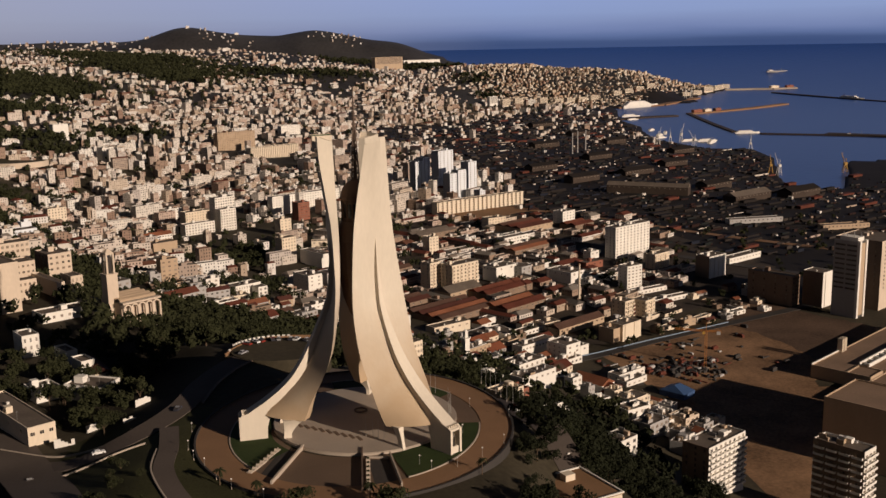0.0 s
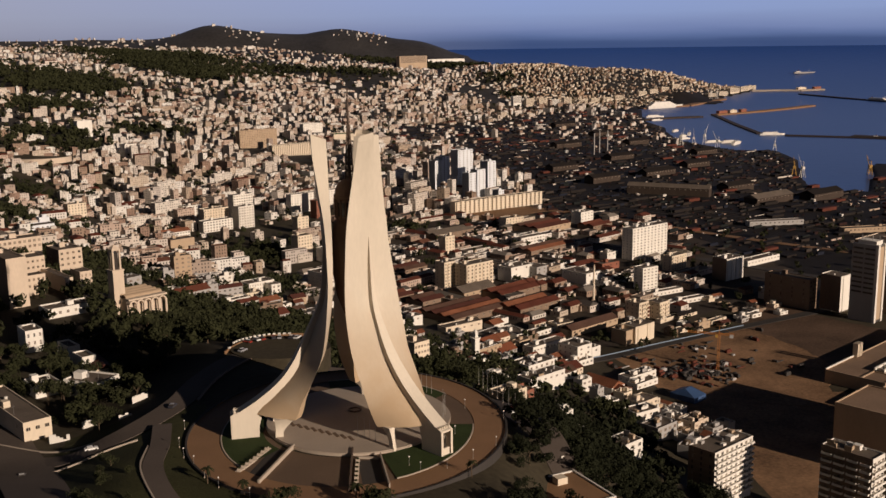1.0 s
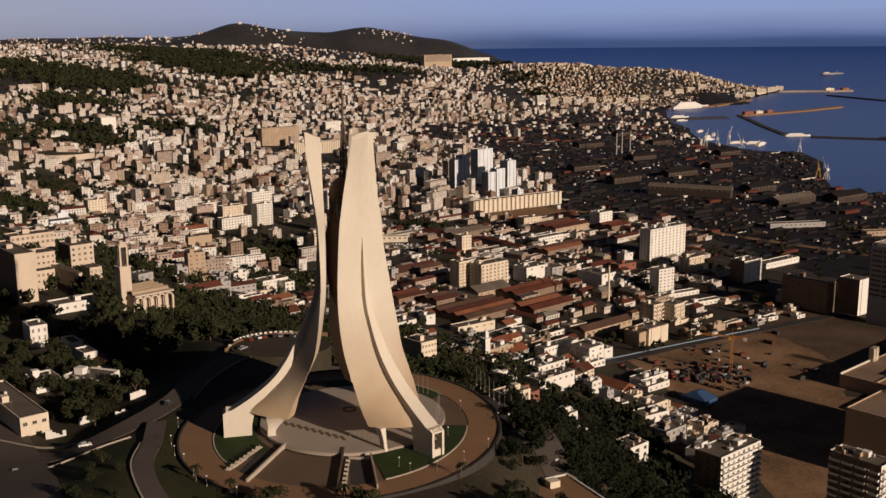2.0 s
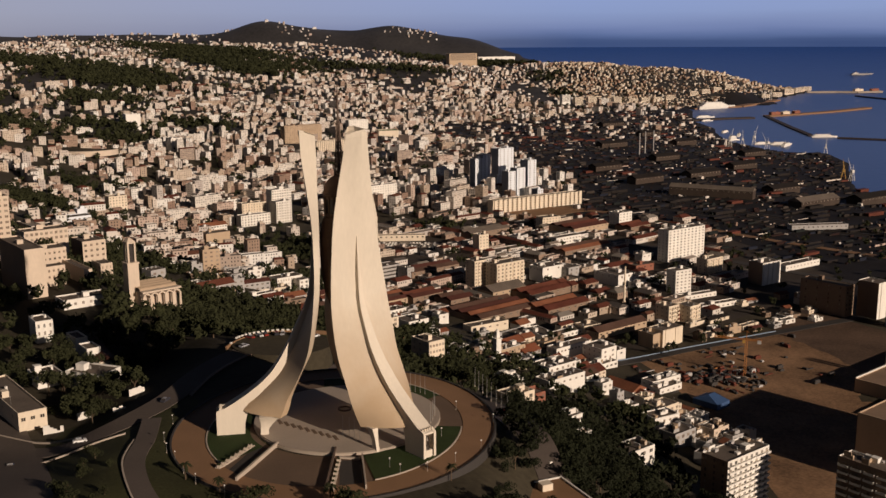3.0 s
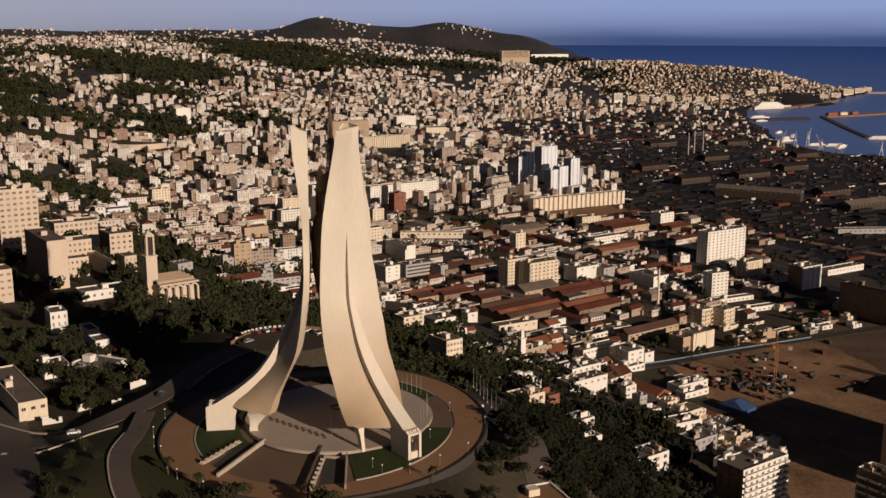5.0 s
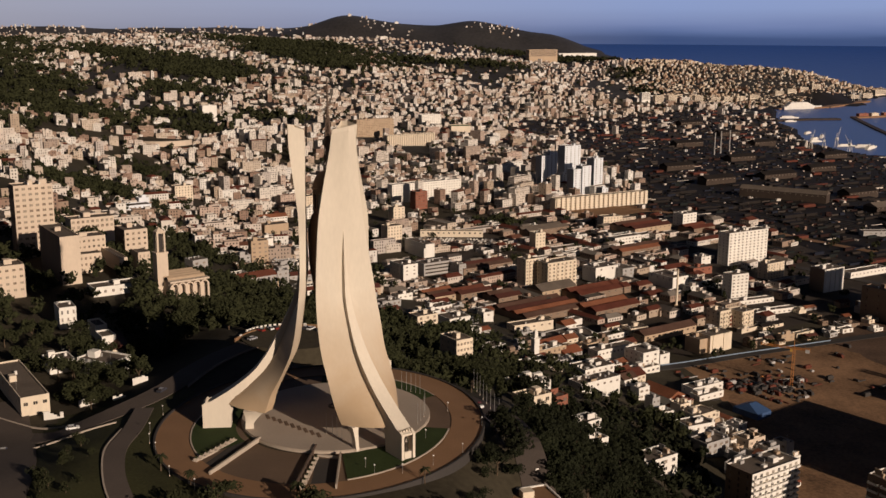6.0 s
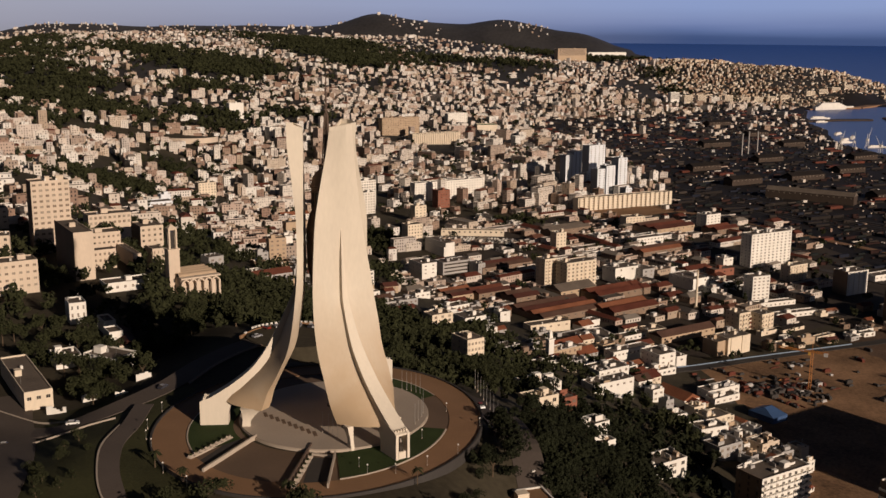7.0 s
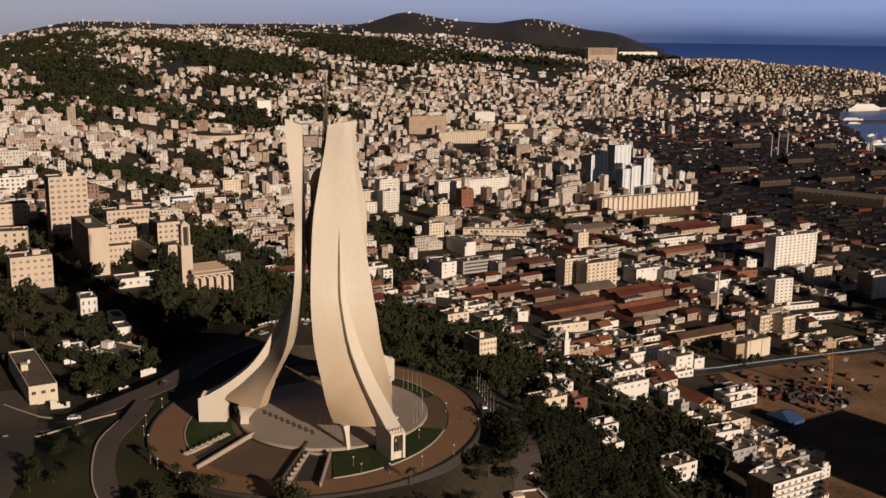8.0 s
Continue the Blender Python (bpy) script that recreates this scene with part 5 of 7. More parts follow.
broken_wall(-111.5, 340.7, 28, 4)
broken_wall(-112.0, 357.3, 30, 5)


# ---- single buildings of their own shape ----
def bell_tower():
    top = thing("bell_tower", "square beige church tower with a slender lantern", "tower", pose(-166.5, 506, -13, 0, 0, 46))
    KEEP.append((-166.5, 506, 6))
    bm = bmesh.new()
    add_box(bm, -2.9, 2.9, -2.9, 2.9, -6, 22)
    add_box(bm, -3.2, 3.2, -3.2, 3.2, 21.6, 22.4)
    part("shaft", bm, PEACH, top)
    bm = bmesh.new()
    for i, j in ((-1, -1), (1, -1), (1, 1), (-1, 1)):
        add_box(bm, i * 1.8 - 0.45, i * 1.8 + 0.45, j * 1.8 - 0.45, j * 1.8 + 0.45, 22.4, 32)
    add_box(bm, -2.25, 2.25, -2.25, 2.25, 32, 32.8)
    part("lantern", bm, PEACH, top, "open four-post lantern")
    bm = bmesh.new()
    add_box(bm, -1.2, 1.2, -1.2, 1.2, 22.4, 31)
    part("louvre", bm, PANE, top)
    bm = bmesh.new()
    vs = [bm.verts.new(p) for p in ((-2.2, -2.2, 32.8), (2.2, -2.2, 32.8), (2.2, 2.2, 32.8), (-2.2, 2.2, 32.8), (0, 0, 35))]
    for a, b in ((0, 1), (1, 2), (2, 3), (3, 0)):
        bm.faces.new((vs[a], vs[b], vs[4]))
    part("cap", bm, PEACH, top)


def church():
    """A low church of arched bays beside the bell tower."""
    top = thing("church", "beige church with rows of rounded arches", "church", pose(-151, 505, -13, 0, 0, 46))
    KEEP.append((-157, 516, 16))
    bm = bmesh.new()
    add_box(bm, -10, 10, 3, 22, -8, 8)
    part("wall", bm, PEACH, top)
    for i in range(6):
        bm = bmesh.new()
        u = -10 + 4 * i
        add_box(bm, u - 0.5, u + 0.5, -0.6, 0.6, -6, 6)
        part("pillar", bm, PEACH, top)
    bm = bmesh.new()
    add_box(bm, -10.6, 10.6, -0.8, 3, 8.0, 8.8)
    part("cornice", bm, PEACH, top)
    for i in range(5):
        bm = bmesh.new()
        u = -8 + 4 * i
        prev = None
        for k in range(9):
            a = math.pi * k / 8
            ring = [bm.verts.new((u + r * math.cos(a), yy, 5.6 + r * math.sin(a))) for r, yy in ((1.5, -0.5), (2.2, -0.5), (2.2, 3.0), (1.5, 3.0))]
            if prev:
                for j in range(4):
                    bm.faces.new((prev[j], prev[(j + 1) % 4], ring[(j + 1) % 4], ring[j]))
            prev = ring
        part("arch", bm, PEACH, top)
    for i in range(4):
        bm = bmesh.new()
        prev = None
        for k in range(9):
            a = math.pi * k / 8
            ring = [bm.verts.new((-10 + 20 * e, 5.4 + 4.8 * i + 2.4 * math.cos(a), 8 + 2.2 * math.sin(a))) for e in (0, 1)]
            if prev:
                bm.faces.new((prev[0], prev[1], ring[1], ring[0]))
            prev = ring
        part("vault", bm, TAN, top, "tan barrel vault")


def minaret(x, y, z, h, w, m, label, lantern=True):
    top = thing("minaret", label, "tower", pose(x, y, z, 0, 0, 40))
    KEEP.append((x, y, w + 3))
    bm = bmesh.new()
    add_box(bm, -w / 2, w / 2, -w / 2, w / 2, -6, h * 0.68)
    part("shaft", bm, m, top)
    bm = bmesh.new()
    add_box(bm, -w * 0.62, w * 0.62, -w * 0.62, w * 0.62, h * 0.68, h * 0.71)
    for i, j in ((-1, -1), (1, -1), (1, 1), (-1, 1), (0, -1), (0, 1), (-1, 0), (1, 0)):
        add_box(bm, i * w * 0.55 - 0.15, i * w * 0.55 + 0.15, j * w * 0.55 - 0.15, j * w * 0.55 + 0.15, h * 0.71, h * 0.75)
    part("gallery", bm, m, top)
    bm = bmesh.new()
    add_box(bm, -w * 0.3, w * 0.3, -w * 0.3, w * 0.3, h * 0.71, h * 0.9)
    part("lantern", bm, m, top)
    bm = bmesh.new()
    bmesh.ops.create_uvsphere(bm, u_segments=12, v_segments=8, radius=w * 0.34)
    bmesh.ops.translate(bm, verts=bm.verts, vec=(0, 0, h * 0.91))
    add_tube(bm, (0, 0, h * 0.94), (0, 0, h), 0.1, 0.04, 6)
    part("dome", bm, m, top)


def chimney(x, y, z, h, r):
    top = thing("chimney", "slender tan brick factory chimney", "chimney", pose(x, y, z))
    KEEP.append((x, y, 5))
    bm = bmesh.new()
    add_tube(bm, (0, 0, -2), (0, 0, h), r, r * 0.62, 14)
    part("shaft", bm, CREAM, top)
    bm = bmesh.new()
    add_tube(bm, (0, 0, h - 1.2), (0, 0, h), r * 0.78, r * 0.78, 14)
    part("rim", bm, TAN, top)
    bm = bmesh.new()
    add_box(bm, -r * 1.5, r * 1.5, -r * 1.5, r * 1.5, -2, 2)
    part("plinth", bm, TAN, top)


def tower_crane(x, y, z, h, yaw):
    top = thing("tower_crane", "orange lattice tower crane on a building site", "crane", pose(x, y, z, 0, 0, yaw))
    KEEP.append((x, y, 8))

    def lattice(p, q, w, n):
        bm = bmesh.new()
        p, q = Vector(p), Vector(q)
        t = (q - p).to_track_quat("Z", "Y").to_matrix()
        c = [t @ Vector((i * w / 2, j * w / 2, 0)) for i, j in ((-1, -1), (1, -1), (1, 1), (-1, 1))]
        for k in c:
            add_tube(bm, p + k, q + k, 0.14, 0.14, 4)
        for i in range(n):
            a, b = p + (q - p) * i / n, p + (q - p) * (i + 1) / n
            for j in range(4):
                add_tube(bm, a + c[j], b + c[(j + 1) % 4], 0.08, 0.08, 3, caps=False)
        return bm
    part("mast", lattice((0, 0, -1), (0, 0, h), 1.4, 14), ORANGE, top)
    part("jib", lattice((0, 0, h), (21, 0, h + 0.6), 1.0, 12), ORANGE, top)
    part("counter_jib", lattice((0, 0, h), (-10, 0, h), 1.0, 6), ORANGE, top)
    bm = bmesh.new()
    add_box(bm, -9.5, -7, -0.8, 0.8, h - 2.2, h)
    part("counterweight", bm, GREY, top)
    bm = bmesh.new()
    add_box(bm, 0.9, 2.4, -0.8, 0.8, h - 2.4, h - 0.3)
    part("cab", bm, [YELLOW], top)
    bm = bmesh.new()
    add_tube(bm, (0, 0, h), (0, 0, h + 6), 0.25, 0.12, 6)
    for q in ((16, 0, h + 1.2), (-9, 0, h + 0.7)):
        add_tube(bm, (0, 0, h + 6), q, 0.06, 0.06, 4)
    part("tie", bm, ORANGE, top)
    bm = bmesh.new()
    add_box(bm, -3, 3, -3, 3, -1.5, 0.6)
    part("base", bm, KERB, top)


def hotel_tower():
    """A tall slab: banded dark long side, end wall of white fins round a brown strip."""
    top = thing("hotel_tower", "tall pale hotel slab with banded side and white-finned end", "building", pose(334, 810, -106, 0, 0, 42))
    KEEP.append((322, 826, 28))
    bm = bmesh.new()
    add_box(bm, -5.5, 5.5, 0, 20, -2, 62)
    part("wall", bm, SHADE_GLASS, top)
    for u in (-5.2, 5.2):
        bm = bmesh.new()
        add_box(bm, u - 1.3, u + 1.3, -0.8, 1.4, -2, 63)
        part("fin_wall", bm, WHITE, top, "white edge standing proud")
        bm = bmesh.new()
        add_box(bm, u - 1.28, u + 1.28, 1.42, 21, -2, 62.5)
        part("side_wall", bm, GREY, top)
    bm = bmesh.new()
    add_box(bm, -3.6, 3.6, -0.3, 0.0, 2, 61)
    part("end_strip", bm, TAN, top)
    for r in range(5, 15):
        for c in range(2):
            o = new("window_band", window_mesh(8.6, 1.7))
            o.parent, o.matrix_local = top, pose(-6.55, 5.9 + 9.6 * c, 3.5 + 3.9 * r, 0, 0, -90)
    bm = bmesh.new()
    add_box(bm, -5, 5, 2, 17, 62, 65.5)
    part("roof_plant", bm, WHITE, top)
    for i in range(5):
        bm = bmesh.new()
        add_tube(bm, (random.Random(i).uniform(-4, 4), 3.5 + 3 * i, 65), (random.Random(i).uniform(-4, 4), 3.5 + 3 * i, 69), 0.3, 0.15, 6)
        part("aerial", bm, METAL, top)


def library():
    """A very large low building of stepped flat roofs with a white screened court."""
    top = thing("library", "huge flat-roofed tan library with stepped terraces", "building", pose(244, 664, -106, 0, 0, 45))
    for u, v in [(u, v) for u in (10, 30, 50, 70, 90) for v in (-30, -12)] + [(u, v) for u in (-112, -92, -72, -50, -20, 0, 20) for v in (-76, -96)]:
        q = pose(244, 664, 0, 0, 0, 45) @ Vector((u, v, 0))
        KEEP.append((q.x, q.y, 14))
    for name, x0, x1, y0, y1, h in (("main_hall", 0, 150, -24, 0.0, 9), ("court_wing", 19, 150, -44, -30, 9), ("end_wing", 0, 19, -40, -24, 9), ("front_hall", -125, -86, -108, -66, 35.5), ("tall_hall", -86, -36, -108, -74, 36), ("link", -36, 30, -74, -40, 7)):
        bm = bmesh.new()
        add_box(bm, x0, x1, y0, y1, -3, h - 0.8)
        for a0, a1, b0, b1 in ((x0, x1, y0, y0 + 0.5), (x0, x1, y1 - 0.5, y1), (x0, x0 + 0.5, y0 + 0.5, y1 - 0.5), (x1 - 0.5, x1, y0 + 0.5, y1 - 0.5)):
            add_box(bm, a0, a1, b0, b1, h - 0.8, h)
        hall = part(name, bm, TAN, top)
        bm = bmesh.new()
        add_box(bm, x0 + 0.5, x1 - 0.5, y0 + 0.5, y1 - 0.5, h - 0.9, h - 0.7)
        part("roof", bm, ROOF_GRAVEL, hall, "tan gravel roof")
    for y, t in ((-24, 0.5), (-30, 0.5)):
        bm = bmesh.new()
        add_box(bm, 20, 148, y - t, y + t, 8.4, 10.8)
        part("screen", bm, WHITE, top, "white roof screen")
    for i in range(14):
        bm = bmesh.new()
        u = 23 + 9 * i
        add_box(bm, u - 0.7, u + 0.7, -29.4, -24.6, 8.6, 10.4)
        part("rooflight", bm, WHITE, top)
    bm = bmesh.new()
    add_box(bm, 0.2, 42, -0.7, 0.2, 9.0, 9.7)
    part("coping", bm, WHITE, top, "white coping along the roof's edge")
    for u in (40.5, 44.5):
        bm = bmesh.new()
        add_box(bm, u + 0.8, u + 2.0, -2.6, 0.2, 8.5, 17)
        tower = part("stair_tower", bm, CREAM, top, "ochre stair tower")
        for k in (0, 2.0):
            bm = bmesh.new()
            add_box(bm, u + k, u + k + 0.8, -3, 0.6, 8.5, 18)
            part("pier", bm, CREAM, tower)


def tent(x, y, z, yaw, w, d, h):
    top = thing("market_tent", "large dark blue peaked tent", "tent", pose(x, y, z, 0, 0, yaw))
    KEEP.append((x, y, 16))
    bm = bmesh.new()
    e = [bm.verts.new(p) for p in ((-w / 2, -d / 2, h * 0.5), (w / 2, -d / 2, h * 0.5), (w / 2, d / 2, h * 0.5), (-w / 2, d / 2, h * 0.5))]
    r = [bm.verts.new((-w / 4, 0, h)), bm.verts.new((w / 4, 0, h))]
    g = [bm.verts.new((v.co.x, v.co.y, -1)) for v in e]
    for f in ((e[0], e[1], r[1], r[0]), (e[2], e[3], r[0], r[1]), (e[3], e[0], r[0]), (g[0], g[1], e[1], e[0]), (g[1], g[2], e[2], e[1]), (g[2], g[3], e[3], e[2]), (g[3], g[0], e[0], e[3])):
        bm.faces.new(f)
    part("canvas", bm, BLUE, top)
    bm = bmesh.new()
    v = [bm.verts.new(p) for p in ((w / 2 + 0.1, -d / 2, h * 0.52), (w / 2 + 0.1, d / 2, h * 0.52), (w / 4 + 0.1, 0, h * 1.01))]
    bm.faces.new(v)
    part("end_panel", bm, LIGHT_BLUE, top, "light blue end panel")


def shed(x, y, w, d, h, yaw, m, roof, label, n=1):
    """A hall with n parallel ridges."""
    z = ground(x, y)
    top = thing("shed", label, "shed", pose(x, y, z, 0, 0, yaw))
    k = max(1, int(max(w, d) / 14))
    for i in range(k):
        for j in range(max(1, int(d / 14))):
            q = pose(x, y, 0, 0, 0, yaw) @ Vector((-w / 2 + w * (i + 0.5) / k, d * (j + 0.5) / max(1, int(d / 14)), 0))
            KEEP.append((q.x, q.y, 9))
    bm = bmesh.new()
    add_box(bm, -w / 2, w / 2, 0, d, -4, h)
    part("wall", bm, m, top)
    for i in range(n):
        bm = bmesh.new()
        y0, y1 = d * i / n - (0.4 if i == 0 else 0), d * (i + 1) / n + (0.4 if i == n - 1 else 0)
        r = (y1 - y0) * 0.22
        v = [bm.verts.new(p) for p in ((-w / 2 - 0.4, y0, h), (w / 2 + 0.4, y0, h), (w / 2 + 0.4, y1, h), (-w / 2 - 0.4, y1, h), (-w / 2 - 0.4, (y0 + y1) / 2, h + r), (w / 2 + 0.4, (y0 + y1) / 2, h + r))]
        for f in ((0, 1, 5, 4), (2, 3, 4, 5), (1, 2, 5), (3, 0, 4)):
            bm.faces.new([v[q] for q in f])
        part("roof_bay", bm, roof, top)
    c = max(2, int(w / 7))
    for i in range(c):
        o = new("window", window_mesh(1.6, 1.5))
        o.parent, o.matrix_local = top, pose(-w / 2 + w * (i + 0.5) / c, -0.02, h - 2.6)
    return top


def arena():
    """A hall with a curved white rim."""
    top = thing("sports_hall", "low hall with a curved white roof rim", "hall", pose(-690, 1700, ground(-690, 1700) - 2, 0, 0, 205))
    KEEP.append((-690, 1715, 34))
    bm = bmesh.new()
    prev = None
    for k in range(25):
        a = math.pi * k / 24
        ring = [bm.verts.new((r * math.cos(a) * 1.25, r * math.sin(a), z)) for r, z in ((33, 0), (36, 0), (36, 9), (33, 9))]
        if prev:
            for j in range(4):
                bm.faces.new((prev[j], prev[(j + 1) % 4], ring[(j + 1) % 4], ring[j]))
        prev = ring
    part("rim", bm, PEACH, top)
    bm = bmesh.new()
    vs = [bm.verts.new((33 * math.cos(math.pi * k / 24) * 1.25, 33 * math.sin(math.pi * k / 24), 7)) for k in range(25)]
    bm.faces.new(vs)
    part("roof", bm, FLAT, top)


bell_tower()
church()
minaret(14, 676, -93, 22, 4.0, WHITE, "white square minaret with a small dome")
chimney(118, 881, -106, 33, 1.1)
tower_crane(180, 690, -106, 26, 165)
hotel_tower()
library()
tent(148, 634, -106, 46, 13, 18, 7.5)
arena()
block("tall dark apartment slab with a bright end wall", 193.0, 445.5, -106, 11, 25, 40, 42, WHITE, 3, 11, balcony=True, shade_m=BROWN_AND_SHADE)
block("shaded office block beyond the open ground", 296, 850, -106, 12, 42, 26, 42, BROWN_AND_SHADE, 3, 6)
block("brown framed office with white edges", 321, 846, -106, 16, 18, 30, 42, WHITE, 0, 0, ribs=1, shade_m=BROWN_AND_SHADE)
block("broad beige block at the shore road", 372, 842, -106, 40, 40, 58, 42, PEACH, 3, 12, hut=2, shade_m=BROWN_AND_SHADE)
for x, y, w, d, h, n, label in ((-52, 985, 60, 22, 6, 2, "long dark red-tiled sheds"), (-72, 868, 30, 26, 5, 3, "row of orange and red tiled sheds"), (-50, 880, 34, 20, 6, 2, "red-tiled hall in the lower town"), (-20, 870, 26, 22, 6, 2, "red-tiled hall in the lower town"),
                                (22, 830, 66, 44, 5.5, 4, "broad field of dark red tiled roofs"), (70, 850, 50, 26, 6, 2, "red-tiled workshop in the lower town"), (60, 905, 60, 24, 6, 2, "red-tiled workshop in the lower town"), (20, 900, 40, 20, 7, 1, "grey-roofed hall between red sheds"),
                                (112, 1215, 60, 40, 7, 3, "broad dark red roofed depot"), (170, 1225, 36, 24, 6, 2, "red-roofed store by the depot"), (100, 1090, 70, 22, 7, 2, "long red-tiled store by the avenue"), (-5, 1180, 60, 22, 7, 2, "long grey store beside the trees")):
    shed(x, y, w, d, h, 45, TAN if n % 2 else BROWN_AND_SHADE, FLAT if "grey" in label else TILE_AGED, label, n)
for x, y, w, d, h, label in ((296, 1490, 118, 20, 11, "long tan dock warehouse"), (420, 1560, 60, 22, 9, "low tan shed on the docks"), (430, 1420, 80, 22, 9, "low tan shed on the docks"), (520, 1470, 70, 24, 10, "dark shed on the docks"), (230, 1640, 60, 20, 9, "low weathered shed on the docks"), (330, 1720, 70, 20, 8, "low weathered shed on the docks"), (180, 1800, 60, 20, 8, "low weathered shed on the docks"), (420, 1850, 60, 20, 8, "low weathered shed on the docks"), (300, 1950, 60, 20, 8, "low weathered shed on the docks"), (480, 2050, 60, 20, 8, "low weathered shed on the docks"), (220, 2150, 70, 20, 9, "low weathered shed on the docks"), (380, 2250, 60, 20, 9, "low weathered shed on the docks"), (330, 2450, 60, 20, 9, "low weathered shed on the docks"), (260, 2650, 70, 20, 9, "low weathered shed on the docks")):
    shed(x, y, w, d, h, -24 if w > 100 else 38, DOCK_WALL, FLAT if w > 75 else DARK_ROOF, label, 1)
for x, y, r in ((120, 690, 25), (150, 700, 30), (180, 720, 36), (215, 740, 36), (215, 680, 36), (200, 640, 26), (165, 675, 20), (150, 636, 18), (280, 780, 45), (300, 720, 40), (300, 830, 30), (60, 1350, 45), (175, 560, 40), (170, 520, 40), (180, 600, 30)):
    KEEP.append((x, y, r))


# ---- huts and low sheds along the avenue ----
def avenue_lots():
    rng = random.Random(91)
    made = tries = 0
    while made < 34 and tries < 600:
        tries += 1
        x = rng.uniform(150, 300)
        y = 716 + 0.62 * (x - 98) + 12 + rng.random() ** 1.5 * 95
        if any((x - a) ** 2 + (y - b) ** 2 < (q * 0.8) ** 2 for a, b, q in KEEP if q < 24):
            continue
        w, d, h = rng.uniform(5, 13), rng.uniform(4, 8), rng.choice((3.0, 3.2, 3.6, 5.6))
        if rng.random() < 0.2:
            w *= 2.2
        m, word = rng.choice(((CREAM, "cream"), (TAN, "tan"), (GREY, "grey"), (BROWN_AND_SHADE, "brown"), (WHITE, "white")))
        tiled = rng.random() < 0.35
        block(f"low {word} {'tile-roofed' if tiled else 'flat-roofed'} shed beside the avenue", x, y, ground(x, y), w, d, h, rng.choice((33, 35, -57, 43)), m, 2, 1, roof=rng.choice((TILE_AGED, DARK_ROOF)) if tiled else None, name="shed", category="shed", side=False)
        made += 1


avenue_lots()


# ---- trees ----
def leaf_cloud(rng, n, rx, rz, cz, size, lumps=7):
    """Crown of many small leaf clumps gathered in uneven lumps."""
    V, F = [], []
    cs = [(Vector((rng.gauss(0, 0.5) * rx, rng.gauss(0, 0.5) * rx, cz + rng.uniform(-0.6, 0.8) * rz)), rng.uniform(0.35, 0.6) * rx) for _ in range(lumps)]
    for _ in range(n):
        c, r = rng.choice(cs)
        d = Vector((rng.gauss(0, 1), rng.gauss(0, 1), rng.gauss(0, 0.8))).normalized()
        p = c + d * r * rng.uniform(0.75, 1.08)
        a = (d + Vector((rng.gauss(0, 0.5), rng.gauss(0, 0.5), rng.gauss(0, 0.5)))).normalized()
        u = a.orthogonal().normalized()
        u.rotate(Matrix.Rotation(rng.uniform(0, 6.28), 3, a))
        v = a.cross(u)
        s = size * rng.uniform(0.6, 1.3)
        k = len(V)
        V += [tuple(p + u * s), tuple(p + (u * -0.4 + v * 0.9) * s + a * 0.3 * s), tuple(p + (u * -0.5 - v * 0.8) * s + a * 0.2 * s), tuple(p + a * 0.55 * s)]
        F += [(k, k + 1, k + 3), (k + 1, k + 2, k + 3), (k + 2, k, k + 3)]
    return V, F


def tree_kind(seed, h, rx, rz, n, size):
    rng = random.Random(seed)
    bm = bmesh.new()
    add_tube(bm, (0, 0, -2), (0.1, 0.05, h * 0.45), 0.32, 0.2, 7)
    for _ in range(4):
        a = rng.uniform(0, 6.28)
        add_tube(bm, (0.1, 0.05, h * 0.4), (0.5 * rx * math.cos(a), 0.5 * rx * math.sin(a), h * rng.uniform(0.6, 0.8)), 0.16, 0.06, 5)
    trunk = mesh_of(bm, "trunk", BARK)
    V, F = leaf_cloud(rng, n, rx, rz, h - rz, size)
    me = bpy.data.meshes.new("crown")
    me.from_pydata(V, [], F)
    me.materials.append(LEAVES)
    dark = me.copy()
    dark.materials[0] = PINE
    return trunk, me, dark


def palm_kind(seed):
    rng = random.Random(seed)
    bm = bmesh.new()
    add_tube(bm, (0, 0, -1), (0.2, 0, 6.5), 0.28, 0.2, 7)
    trunk = mesh_of(bm, "trunk", BARK)
    V, F = [], []
    for i in range(22):
        a, lift = rng.uniform(0, 6.28), rng.uniform(-0.2, 1.0)
        d, side = Vector((math.cos(a), math.sin(a), 0)), Vector((-math.sin(a), math.cos(a), 0))
        k = len(V)
        for s in range(5):
            t = s / 4
            p = Vector((0.2, 0, 6.4)) + d * 3.0 * t + Vector((0, 0, lift * 2.2 * t - 2.6 * t * t))
            wd = 0.42 * math.sin(math.pi * (0.12 + 0.86 * t))
            V += [tuple(p + side * wd - Vector((0, 0, wd * 0.5))), tuple(p), tuple(p - side * wd - Vector((0, 0, wd * 0.5)))]
        for s in range(4):
            o = k + 3 * s
            F += [(o, o + 1, o + 4, o + 3), (o + 1, o + 2, o + 5, o + 4)]
    me = bpy.data.meshes.new("crown")
    me.from_pydata(V, [], F)
    me.materials.append(LEAVES)
    return trunk, me, me


KINDS = [tree_kind(1, 8.5, 3.4, 2.6, 340, 0.55), tree_kind(2, 10.5, 3.8, 3.4, 380, 0.6), tree_kind(3, 7.0, 3.0, 2.2, 300, 0.5), tree_kind(4, 12.5, 3.2, 4.6, 380, 0.6), tree_kind(5, 5.0, 2.6, 1.8, 240, 0.45)]
PALM = palm_kind(3)
TREE_LABELS = ["broad dark green tree on the hillside", "tall dark green tree on the hillside", "round dark green tree by the houses", "tall narrow dark green tree", "low dark green bush on the slope"]


